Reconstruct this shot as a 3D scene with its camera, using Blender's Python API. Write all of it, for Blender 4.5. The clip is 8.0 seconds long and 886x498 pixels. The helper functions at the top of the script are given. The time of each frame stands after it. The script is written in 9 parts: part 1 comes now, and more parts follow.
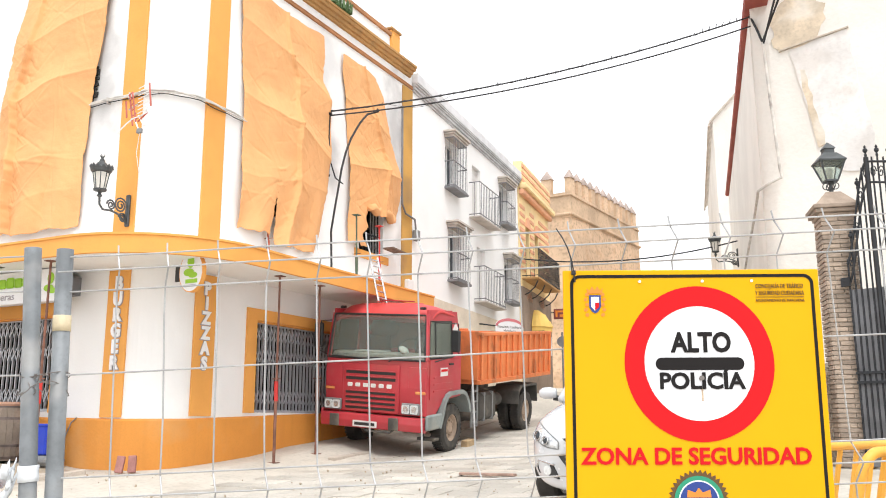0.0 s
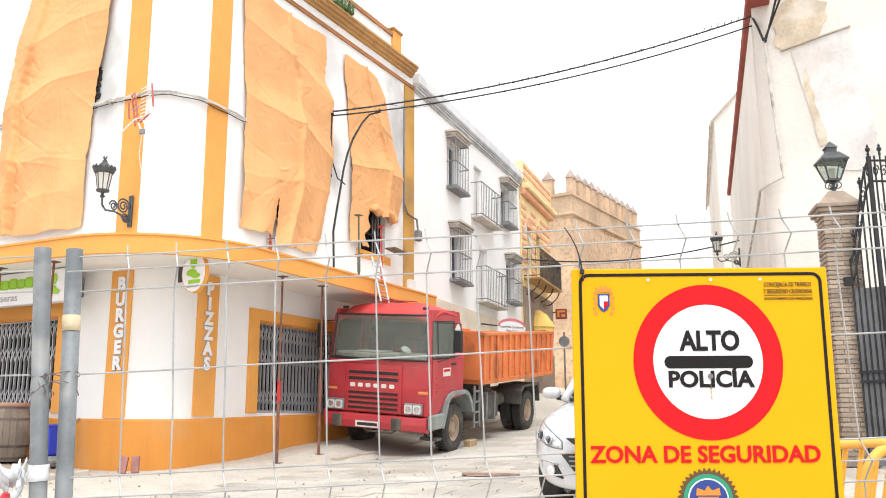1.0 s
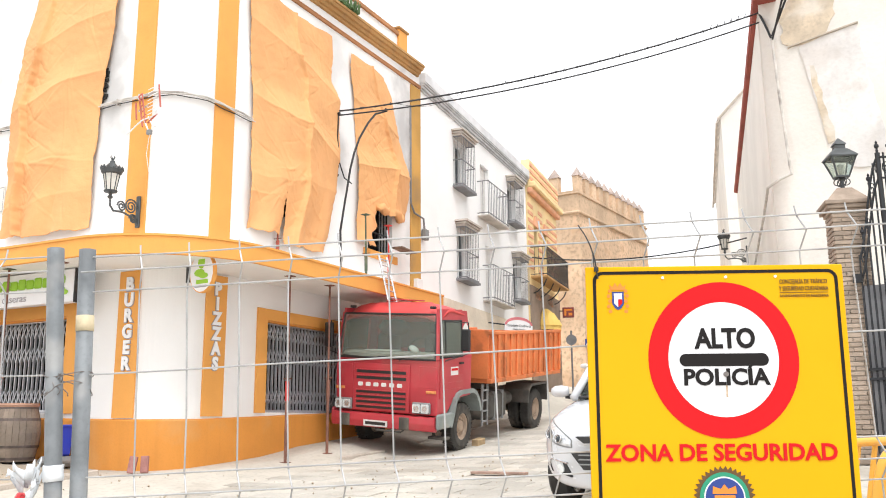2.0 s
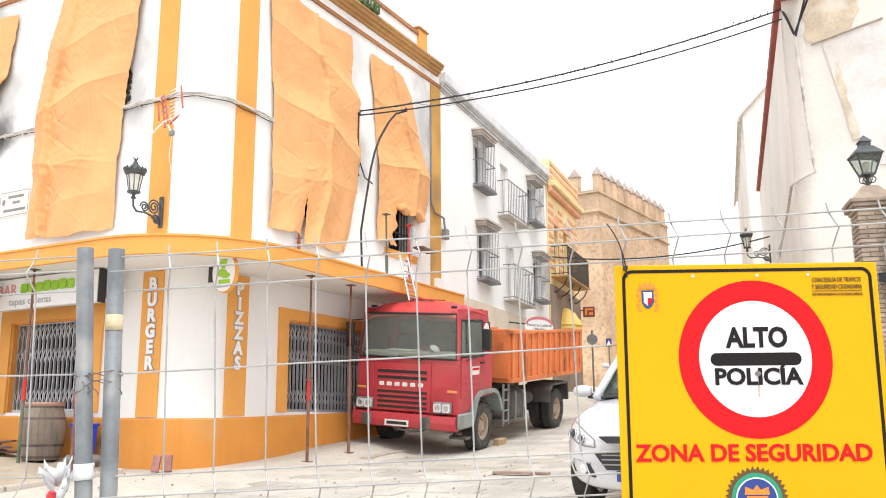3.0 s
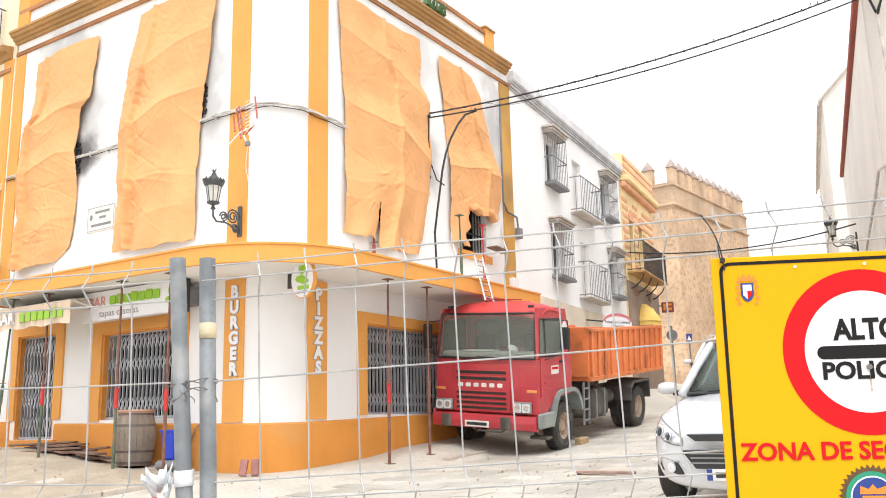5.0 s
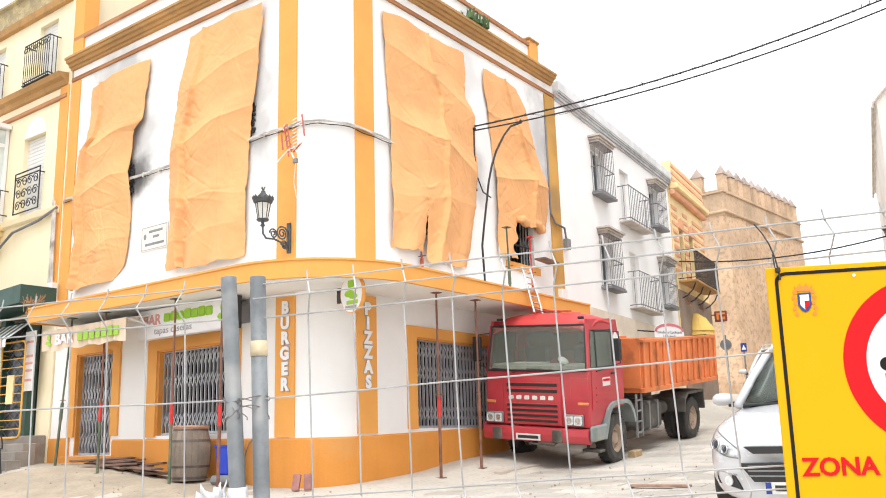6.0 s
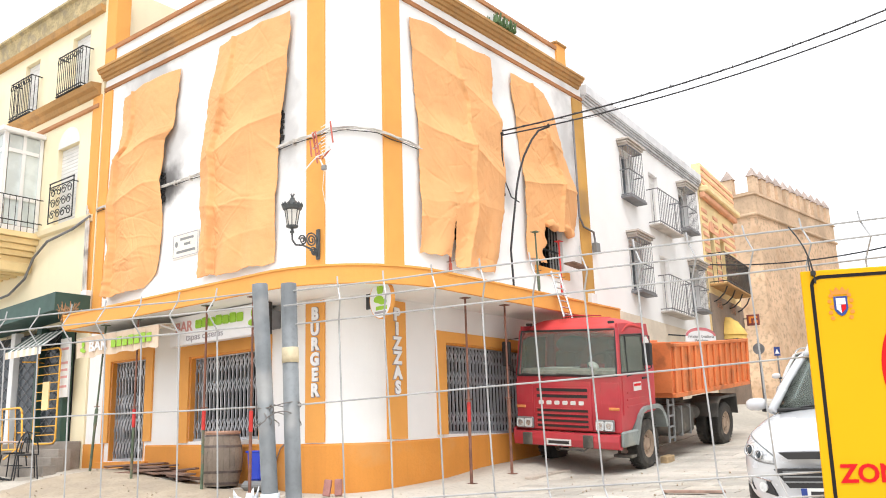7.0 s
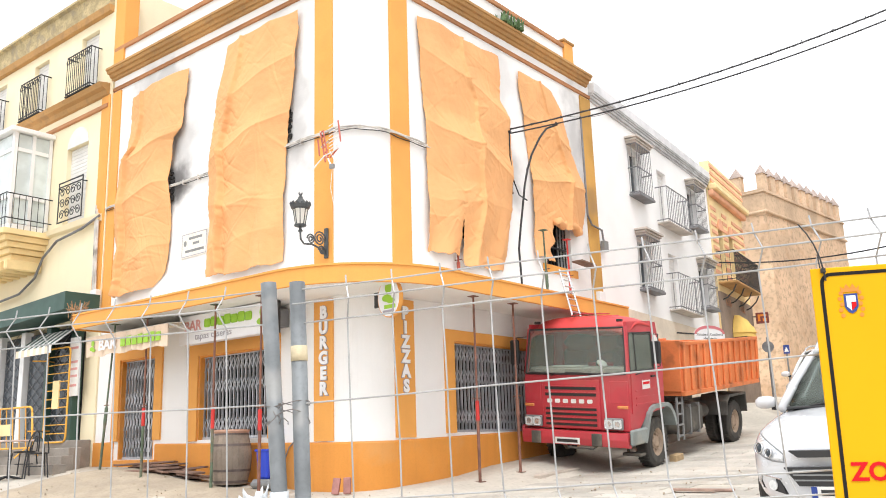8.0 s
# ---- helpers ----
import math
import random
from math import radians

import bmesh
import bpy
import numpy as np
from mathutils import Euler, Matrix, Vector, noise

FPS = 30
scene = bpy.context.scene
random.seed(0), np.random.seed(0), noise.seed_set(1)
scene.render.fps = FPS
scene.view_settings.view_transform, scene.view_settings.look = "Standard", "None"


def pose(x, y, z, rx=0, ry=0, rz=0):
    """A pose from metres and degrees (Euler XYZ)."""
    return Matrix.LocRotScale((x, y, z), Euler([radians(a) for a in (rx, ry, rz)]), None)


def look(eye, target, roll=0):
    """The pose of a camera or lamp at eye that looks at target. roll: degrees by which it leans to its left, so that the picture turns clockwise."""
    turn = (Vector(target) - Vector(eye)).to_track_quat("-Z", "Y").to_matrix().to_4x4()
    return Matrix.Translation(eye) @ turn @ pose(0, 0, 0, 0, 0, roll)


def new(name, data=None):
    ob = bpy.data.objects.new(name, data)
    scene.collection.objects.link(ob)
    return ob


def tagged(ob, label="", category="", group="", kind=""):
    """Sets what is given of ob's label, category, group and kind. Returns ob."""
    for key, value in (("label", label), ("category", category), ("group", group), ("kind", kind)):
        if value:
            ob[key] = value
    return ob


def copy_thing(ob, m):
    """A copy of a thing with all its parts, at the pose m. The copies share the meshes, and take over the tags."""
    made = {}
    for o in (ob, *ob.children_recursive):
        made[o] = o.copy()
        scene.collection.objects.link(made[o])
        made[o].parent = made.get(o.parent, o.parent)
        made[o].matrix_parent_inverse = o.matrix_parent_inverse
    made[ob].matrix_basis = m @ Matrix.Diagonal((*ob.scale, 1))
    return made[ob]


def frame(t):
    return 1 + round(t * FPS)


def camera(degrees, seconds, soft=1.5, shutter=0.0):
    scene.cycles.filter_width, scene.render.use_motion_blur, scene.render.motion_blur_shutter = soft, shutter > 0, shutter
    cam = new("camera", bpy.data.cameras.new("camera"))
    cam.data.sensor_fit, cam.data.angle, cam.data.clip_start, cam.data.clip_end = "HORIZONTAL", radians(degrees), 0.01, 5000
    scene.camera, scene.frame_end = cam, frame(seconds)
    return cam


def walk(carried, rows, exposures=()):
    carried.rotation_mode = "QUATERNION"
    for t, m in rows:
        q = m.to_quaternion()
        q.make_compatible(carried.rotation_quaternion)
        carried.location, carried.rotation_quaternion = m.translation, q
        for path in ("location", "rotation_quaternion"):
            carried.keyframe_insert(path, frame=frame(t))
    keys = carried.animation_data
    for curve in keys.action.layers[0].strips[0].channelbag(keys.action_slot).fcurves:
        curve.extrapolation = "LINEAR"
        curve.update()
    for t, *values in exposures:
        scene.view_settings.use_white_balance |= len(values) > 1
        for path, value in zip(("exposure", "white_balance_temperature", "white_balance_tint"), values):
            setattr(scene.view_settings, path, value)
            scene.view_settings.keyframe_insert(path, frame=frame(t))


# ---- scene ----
from mathutils import bvhtree

cam = camera(54.26, 8.0, soft=1.0)
PATH = [
    (0.0, pose(-0.0000, -0.0000, 1.5000, 101.3180, 0.1290, 26.4530)),
    (0.5, pose(-0.0074, -0.0135, 1.4973, 101.3593, 0.1354, 26.4366)),
    (1.0, pose(-0.0176, -0.0142, 1.4957, 101.3334, 0.2274, 26.5460)),
    (2.5, pose(-0.0517, -0.0183, 1.4957, 101.2220, 0.4196, 27.4915)),
    (3.0, pose(-0.0655, -0.0194, 1.4955, 101.2563, 0.3139, 28.2786)),
    (3.5, pose(-0.0830, -0.0224, 1.4940, 101.2471, 0.4059, 29.0063)),
    (4.0, pose(-0.1004, -0.0081, 1.4951, 101.1827, 0.6950, 30.0439)),
    (4.5, pose(-0.1135, -0.0154, 1.4968, 101.1374, 0.9878, 31.5537)),
    (6.0, pose(-0.1255, -0.0084, 1.5088, 102.2717, 1.6774, 36.6368)),
    (6.5, pose(-0.1274, -0.0079, 1.5106, 102.6347, 1.7039, 37.7218)),
    (7.0, pose(-0.1300, -0.0093, 1.5108, 102.6674, 1.7101, 38.5666)),
    (7.5, pose(-0.1306, -0.0098, 1.5095, 102.5318, 1.7347, 39.0790)),
    (8.0, pose(-0.1313, -0.0094, 1.5100, 102.5875, 1.7374, 39.1134)),
]
walk(cam, PATH)

# ---------------------------------------------------------------- sky and sun: a bright overcast noon
SUN_EL, SUN_ROT = radians(62), radians(140)
world = bpy.data.worlds.new("overcast_sky")
scene.world = world
world.use_nodes = True
wn = world.node_tree.nodes
wl = world.node_tree.links
wn.clear()
w_sky = wn.new("ShaderNodeTexSky")
w_sky.sky_type = "NISHITA"
w_sky.sun_disc = False
w_sky.sun_elevation = SUN_EL
w_sky.sun_rotation = SUN_ROT
w_sky.dust_density = 4.0
w_hsv = wn.new("ShaderNodeHueSaturation")
w_hsv.inputs["Saturation"].default_value = 0.10
w_mix = wn.new("ShaderNodeMix")
w_mix.data_type = "RGBA"
w_mix.inputs["Factor"].default_value = 0.72
w_mix.inputs["B"].default_value = (10.4, 10.55, 10.9, 1)
w_bg = wn.new("ShaderNodeBackground")
w_bg.inputs["Strength"].default_value = 0.115
w_out = wn.new("ShaderNodeOutputWorld")
wl.new(w_sky.outputs[0], w_hsv.inputs["Color"])
wl.new(w_hsv.outputs[0], w_mix.inputs["A"])
wl.new(w_mix.outputs["Result"], w_bg.inputs["Color"])
wl.new(w_bg.outputs[0], w_out.inputs[0])
sun_data = bpy.data.lights.new("sun", "SUN")
sun_data.energy = 1.2
sun_data.angle = radians(25)
sun_data.color = (1.0, 0.985, 0.96)
sun = new("sun", sun_data)
sun.matrix_basis = look((0, 0, 60), (-20, 24, 0))
scene.view_settings.exposure = 0.65


# ---------------------------------------------------------------- materials
def mat(name, color, rough=0.7, var=0.12, scale=1.2, grain=0.06, fine=40.0, bump=0.15, metal=0.0, stains=(), streak=0.0,
        dirt=None, dirt_amount=0.0, dirt_scale=0.7, per_object=0.0, transmission=0.0, coat=0.0, spec=0.5):
    """Paint, plaster, metal or stone: large blotches, fine grain, relief, stains at places of their own."""
    m = bpy.data.materials.new(name)
    m.use_nodes = True
    n, l = m.node_tree.nodes, m.node_tree.links
    b = n["Principled BSDF"]
    b.inputs["Roughness"].default_value = rough
    b.inputs["Metallic"].default_value = metal
    b.inputs["Transmission Weight"].default_value = transmission
    b.inputs["Coat Weight"].default_value = coat
    b.inputs["Specular IOR Level"].default_value = spec
    geo = n.new("ShaderNodeNewGeometry")
    pos = geo.outputs["Position"]

    def tex(sc, detail=4.0, stretch=None):
        t = n.new("ShaderNodeTexNoise")
        t.inputs["Scale"].default_value = sc
        t.inputs["Detail"].default_value = detail
        if stretch:
            mp = n.new("ShaderNodeMapping")
            mp.inputs["Scale"].default_value = stretch
            l.new(pos, mp.inputs["Vector"])
            l.new(mp.outputs[0], t.inputs["Vector"])
        else:
            l.new(pos, t.inputs["Vector"])
        return t.outputs["Fac"]

    def math_node(op, a, bb):
        k = n.new("ShaderNodeMath")
        k.operation = op
        for i, v in enumerate((a, bb)):
            if isinstance(v, (int, float)):
                k.inputs[i].default_value = v
            else:
                l.new(v, k.inputs[i])
        return k.outputs[0]

    def mixc(fac, a, bb):
        k = n.new("ShaderNodeMix")
        k.data_type = "RGBA"
        if isinstance(fac, (int, float)):
            k.inputs["Factor"].default_value = fac
        else:
            l.new(fac, k.inputs["Factor"])
        for s, v in (("A", a), ("B", bb)):
            if isinstance(v, tuple):
                k.inputs[s].default_value = (*v, 1)
            else:
                l.new(v, k.inputs[s])
        return k.outputs["Result"]

    def ramp(v, lo, hi):
        k = n.new("ShaderNodeMapRange")
        k.interpolation_type = "SMOOTHSTEP"
        k.inputs["From Min"].default_value = lo
        k.inputs["From Max"].default_value = hi
        l.new(v, k.inputs["Value"])
        return k.outputs[0]

    dark = tuple(c * (1 - var) for c in color)
    light = tuple(min(1.0, c * (1 + var * 0.6)) for c in color)
    col = mixc(ramp(tex(scale), 0.35, 0.65), dark, light)
    if grain:
        g = tex(fine, 3.0)
        col = mixc(math_node("MULTIPLY", ramp(g, 0.45, 0.75), grain * 3), col, tuple(c * 0.45 for c in color))
    if streak:
        sk = tex(1.0, 4.0, (6.0, 6.0, 0.35))
        col = mixc(math_node("MULTIPLY", ramp(sk, 0.5, 0.75), streak), col, tuple(c * 0.5 for c in color))
    if dirt:
        dd = tex(dirt_scale, 6.0)
        col = mixc(math_node("MULTIPLY", ramp(dd, 0.52, 0.68), dirt_amount), col, dirt)
    if per_object:
        oi = n.new("ShaderNodeObjectInfo")
        col = mixc(math_node("MULTIPLY", oi.outputs["Random"], per_object), col, tuple(c * 0.35 for c in color))
    for (cx, cy, cz, rx, ry, rz, amount, scol) in stains:
        sub = n.new("ShaderNodeVectorMath")
        sub.operation = "SUBTRACT"
        l.new(pos, sub.inputs[0])
        sub.inputs[1].default_value = (cx, cy, cz)
        div = n.new("ShaderNodeVectorMath")
        div.operation = "DIVIDE"
        l.new(sub.outputs[0], div.inputs[0])
        div.inputs[1].default_value = (rx, ry, rz)
        ln = n.new("ShaderNodeVectorMath")
        ln.operation = "LENGTH"
        l.new(div.outputs[0], ln.inputs[0])
        far = math_node("ADD", ln.outputs["Value"], math_node("MULTIPLY", math_node("SUBTRACT", tex(2.3, 5.0), 0.5), 1.3))
        k = n.new("ShaderNodeMapRange")
        k.interpolation_type = "SMOOTHSTEP"
        k.inputs["From Min"].default_value = 1.0
        k.inputs["From Max"].default_value = 0.1
        l.new(far, k.inputs["Value"])
        col = mixc(math_node("MULTIPLY", k.outputs[0], amount), col, scol)
    l.new(col, b.inputs["Base Color"])
    if bump:
        bp = n.new("ShaderNodeBump")
        bp.inputs["Strength"].default_value = bump
        bp.inputs["Distance"].default_value = 0.02
        l.new(tex(fine * 0.5, 5.0), bp.inputs["Height"])
        l.new(bp.outputs[0], b.inputs["Normal"])
    rr = math_node("ADD", math_node("MULTIPLY", tex(scale * 3, 3.0), 0.2), rough - 0.1)
    l.new(rr, b.inputs["Roughness"])
    return m


M_OCHRE_SOOT = mat("sooty_ochre_paint", (0.55, 0.3, 0.07), 0.8, 0.15, 0.9, 0.04, 40, 0.12, dirt=(0.22, 0.15, 0.09), dirt_amount=0.5, dirt_scale=0.7, streak=0.3)
SOOT = (0.05, 0.045, 0.045)
M_WHITE = mat("white_stucco", (0.83, 0.82, 0.81), 0.85, 0.03, 0.8, 0.01, 60, 0.12, dirt=(0.6, 0.58, 0.55), dirt_amount=0.12, stains=(
    (-14.82, 9.77, 6.75, 0.55, 0.8, 0.85, 0.97, SOOT), (-14.7, 9.77, 7.5, 0.75, 0.8, 1.7, 0.45, (0.25, 0.24, 0.24)),
    (-15.6, 9.77, 9.3, 1.7, 0.8, 0.6, 0.5, (0.25, 0.24, 0.24)), (-11.3, 9.77, 7.3, 0.75, 0.8, 1.9, 0.55, (0.3, 0.29, 0.29)), (-11.6, 9.77, 9.3, 1.2, 0.8, 0.5, 0.25, (0.3, 0.29, 0.29)),
    (-9.65, 13.9, 8.9, 0.8, 0.8, 1.2, 0.3, (0.35, 0.34, 0.34)), (-9.65, 16.85, 8.3, 0.8, 0.75, 2.0, 0.6, (0.3, 0.29, 0.29)),
    (-9.65, 14.3, 6.7, 0.8, 0.4, 0.9, 0.5, (0.3, 0.29, 0.29)), (-9.65, 17.15, 5.6, 0.8, 0.35, 1.2, 0.4, (0.3, 0.29, 0.29))))
M_WHITE2 = mat("white_limewash", (0.83, 0.82, 0.8), 0.9, 0.04, 0.6, 0.01, 50, 0.15, dirt=(0.6, 0.58, 0.54), dirt_amount=0.15, streak=0.05)
M_CHURCH = mat("old_limewash", (0.78, 0.75, 0.7), 0.92, 0.06, 0.5, 0.02, 18, 0.5, dirt=(0.55, 0.5, 0.44), dirt_amount=0.22, dirt_scale=0.35, streak=0.04)
M_PATCH = mat("bare_masonry_patch", (0.66, 0.56, 0.43), 0.95, 0.2, 1.6, 0.1, 12, 0.7, dirt=(0.75, 0.72, 0.66), dirt_amount=0.6, dirt_scale=1.2)
M_GREYPATCH = mat("grey_repaired_render", (0.74, 0.72, 0.7), 0.95, 0.1, 1.2, 0.05, 14, 0.5, dirt=(0.5, 0.45, 0.4), dirt_amount=0.4, dirt_scale=1.3, streak=0.12)
M_OCHRE = mat("ochre_paint", (0.78, 0.36, 0.082), 0.75, 0.07, 0.9, 0.02, 40, 0.12, dirt=(0.42, 0.22, 0.06), dirt_amount=0.22, dirt_scale=0.9)
M_OCHRE_DARK = mat("dark_ochre_plinth_paint", (0.7, 0.285, 0.05), 0.75, 0.08, 0.7, 0.03, 40, 0.15, dirt=(0.6, 0.33, 0.13), dirt_amount=0.4, dirt_scale=1.3, streak=0.12)
M_CORNICE = mat("weathered_ochre_moulding", (0.48, 0.27, 0.1), 0.85, 0.15, 0.6, 0.08, 25, 0.2, dirt=(0.25, 0.16, 0.09), dirt_amount=0.35, dirt_scale=3.5)
M_TERRA = mat("terracotta_moulding", (0.46, 0.22, 0.1), 0.85, 0.15, 1.2, 0.05, 25, 0.2)
M_TARP = mat("orange_canvas", (0.76, 0.4, 0.174), 0.9, 0.07, 1.4, 0.03, 55, 0.22, dirt=(0.66, 0.34, 0.14), dirt_amount=0.35, dirt_scale=0.9)
# near-black for char and soot, and for painted darkness of unlit rooms
M_INSIDE = mat("burnt_and_unlit_black", (0.03, 0.028, 0.027), 0.95, 0.3, 1.5, 0.0, 20, 0.2)
M_SHUTTER = mat("galvanised_shutter_steel", (0.5, 0.51, 0.54), 0.5, 0.14, 2.0, 0.05, 30, 0.05, metal=0.4)
M_DARKMETAL = mat("black_wrought_iron", (0.03, 0.032, 0.036), 0.55, 0.2, 3.0, 0.0, 60, 0.05, metal=0.3)
M_GREYMETAL = mat("grey_painted_iron", (0.2, 0.2, 0.21), 0.6, 0.15, 3.0, 0.0, 60, 0.05, metal=0.2)
M_GALV = mat("weathered_galvanised_tube", (0.2, 0.215, 0.225), 0.6, 0.25, 7.0, 0.08, 80, 0.08, metal=0.1, dirt=(0.42, 0.4, 0.37), dirt_amount=0.4, dirt_scale=5.0)
M_WIRE = mat("galvanised_wire", (0.43, 0.43, 0.43), 0.45, 0.15, 9.0, 0.05, 90, 0.0, metal=0.4)
M_CREAM = mat("cream_yellow_stucco", (0.86, 0.755, 0.53), 0.88, 0.05, 0.7, 0.015, 40, 0.12, dirt=(0.76, 0.62, 0.38), dirt_amount=0.3, streak=0.05)
M_STONE = mat("sandy_rubble_stone", (0.7, 0.5, 0.34), 0.95, 0.16, 0.5, 0.22, 5, 1.0, dirt=(0.5, 0.31, 0.18), dirt_amount=0.5, dirt_scale=1.1, streak=0.1)
M_STONE2 = mat("tower_stone_block", (0.7, 0.51, 0.35), 0.95, 0.2, 0.9, 0.12, 8, 0.7, per_object=0.3)
M_BRICK = mat("pale_clay_brick", (0.44, 0.345, 0.27), 0.9, 0.18, 5.0, 0.08, 50, 0.4, per_object=0.55)
M_MORTAR = mat("lime_mortar", (0.52, 0.46, 0.38), 0.95, 0.12, 4.0, 0.05, 60, 0.4)
M_GROUND = mat("dusty_pale_paving", (0.54, 0.5, 0.435), 0.92, 0.16, 0.5, 0.1, 14, 0.3, dirt=(0.31, 0.265, 0.215), dirt_amount=0.6, dirt_scale=0.5)
M_SLAB = mat("concrete_paving_slab", (0.57, 0.535, 0.475), 0.9, 0.14, 1.0, 0.1, 24, 0.3, dirt=(0.34, 0.295, 0.235), dirt_amount=0.55, dirt_scale=0.7, per_object=0.38)
M_SAND = mat("spilled_sand", (0.43, 0.36, 0.275), 0.97, 0.14, 1.6, 0.1, 20, 0.6, dirt=(0.42, 0.34, 0.24), dirt_amount=0.4, dirt_scale=1.4)
M_KERB = mat("granite_kerb", (0.46, 0.4, 0.34), 0.85, 0.15, 2.0, 0.1, 40, 0.25)
M_REDPAVE = mat("reddish_paver", (0.5, 0.33, 0.27), 0.9, 0.12, 2.0, 0.08, 30, 0.25, per_object=0.35, dirt=(0.58, 0.52, 0.44), dirt_amount=0.55, dirt_scale=0.8)
M_ROOFTILE = mat("clay_roof_tile", (0.42, 0.22, 0.13), 0.9, 0.2, 2.0, 0.08, 20, 0.4)
M_REDEAVE = mat("oxide_red_eave", (0.33, 0.075, 0.055), 0.75, 0.15, 1.0, 0.03, 20, 0.15)
M_CABLE = mat("black_cable_rubber", (0.022, 0.022, 0.024), 0.6, 0.2, 6.0, 0.0, 30, 0.0)
M_CABLE_WHITE = mat("painted_over_cable", (0.6, 0.57, 0.53), 0.7, 0.2, 4.0, 0.05, 30, 0.1, dirt=(0.2, 0.17, 0.15), dirt_amount=0.7, dirt_scale=2.5)
M_GREEN = mat("dark_green_shopfront", (0.03, 0.075, 0.06), 0.5, 0.15, 1.5, 0.0, 30, 0.05)
M_WHITEPAINT = mat("white_gloss_paint", (0.78, 0.78, 0.78), 0.4, 0.03, 2.0, 0.0, 30, 0.03)


# ---------------------------------------------------------------- mesh helpers
def thing(name, place, label, category, group="", kind=""):
    ob = new(name)
    ob.empty_display_size = 0.2
    ob.matrix_basis = pose(*place)
    return tagged(ob, label, category, group, kind)


def solid(name, bm, material, smooth=False):
    """A bmesh as one top-level mesh object."""
    bmesh.ops.recalc_face_normals(bm, faces=bm.faces)
    me = bpy.data.meshes.new(name)
    bm.to_mesh(me)
    bm.free()
    if smooth:
        for p in me.polygons:
            p.use_smooth = True
    me.materials.append(material)
    return new(name, me)


def part(name, bm, material, parent, label="", smooth=False):
    """A bmesh in world metres as one mesh object under a thing or under a part."""
    ob = solid(name, bm, material, smooth)
    ob.parent = parent
    if parent.parent is None:
        ob.matrix_parent_inverse = parent.matrix_basis.inverted()
    return tagged(ob, label)


def xf(bm, verts, m):
    if m is not None:
        bmesh.ops.transform(bm, matrix=m, verts=verts)


def box(bm, x0, y0, z0, x1, y1, z1, m=None, bevel=0.0):
    vs = [bm.verts.new(c) for c in ((x0, y0, z0), (x1, y0, z0), (x1, y1, z0), (x0, y1, z0), (x0, y0, z1), (x1, y0, z1), (x1, y1, z1), (x0, y1, z1))]
    fs = [bm.faces.new([vs[i] for i in q]) for q in ((3, 2, 1, 0), (4, 5, 6, 7), (0, 1, 5, 4), (1, 2, 6, 5), (2, 3, 7, 6), (3, 0, 4, 7))]
    if bevel:
        es = list({e for f in fs for e in f.edges})
        r = bmesh.ops.bevel(bm, geom=es, offset=bevel, segments=1, affect="EDGES", profile=0.5)
        vs = list({v for f in r["faces"] for v in f.verts} | {v for v in vs if v.is_valid})
    xf(bm, vs, m)
    return bm


def newbox(*a, m=None, bevel=0.0):
    return box(bmesh.new(), *a, m=m, bevel=bevel)


def tube(bm, pts, r, seg=8, cap=True, r2=None):
    """A round bar along points; r2 is the radius at its end."""
    pts = [Vector(p) for p in pts]
    rings = []
    up = None
    for i, p in enumerate(pts):
        d = (pts[min(i + 1, len(pts) - 1)] - pts[max(i - 1, 0)])
        if d.length < 1e-9:
            d = Vector((0, 0, 1))
        d.normalize()
        a = d.orthogonal().normalized() if up is None else (up - d * up.dot(d)).normalized()
        up = a
        b = d.cross(a)
        rad = r if r2 is None else r + (r2 - r) * i / (len(pts) - 1)
        rings.append([bm.verts.new(p + (a * math.cos(2 * math.pi * k / seg) + b * math.sin(2 * math.pi * k / seg)) * rad) for k in range(seg)])
    for A, B in zip(rings, rings[1:]):
        for k in range(seg):
            bm.faces.new((A[k], A[(k + 1) % seg], B[(k + 1) % seg], B[k]))
    if cap:
        bm.faces.new(list(reversed(rings[0])))
        bm.faces.new(rings[-1])
    return bm


def newtube(pts, r, seg=8, r2=None):
    return tube(bmesh.new(), pts, r, seg, True, r2)


def lathe(bm, profile, centre, seg=20, m=None, ring_only=False):
    """Turns (radius, height) pairs round a vertical axis."""
    rings = []
    made = []
    for r, z in profile:
        ring = [bm.verts.new((centre[0] + r * math.cos(2 * math.pi * k / seg), centre[1] + r * math.sin(2 * math.pi * k / seg), centre[2] + z)) for k in range(seg)]
        rings.append(ring)
        made += ring
    for A, B in zip(rings, rings[1:] + (rings[:1] if ring_only else [])):
        for k in range(seg):
            bm.faces.new((A[k], A[(k + 1) % seg], B[(k + 1) % seg], B[k]))
    if not ring_only:
        bm.faces.new(list(reversed(rings[0])))
        bm.faces.new(rings[-1])
    xf(bm, made, m)
    return bm


def prism(bm, outline, y0, y1, m=None):
    """An outline of (x, z) pairs, pushed from y0 to y1."""
    A = [bm.verts.new((x, y0, z)) for x, z in outline]
    B = [bm.verts.new((x, y1, z)) for x, z in outline]
    bm.faces.new(A)
    bm.faces.new(list(reversed(B)))
    for i in range(len(A)):
        j = (i + 1) % len(A)
        bm.faces.new((A[j], A[i], B[i], B[j]))
    xf(bm, A + B, m)
    return bm


def newprism(outline, y0, y1, m=None):
    return prism(bmesh.new(), outline, y0, y1, m)


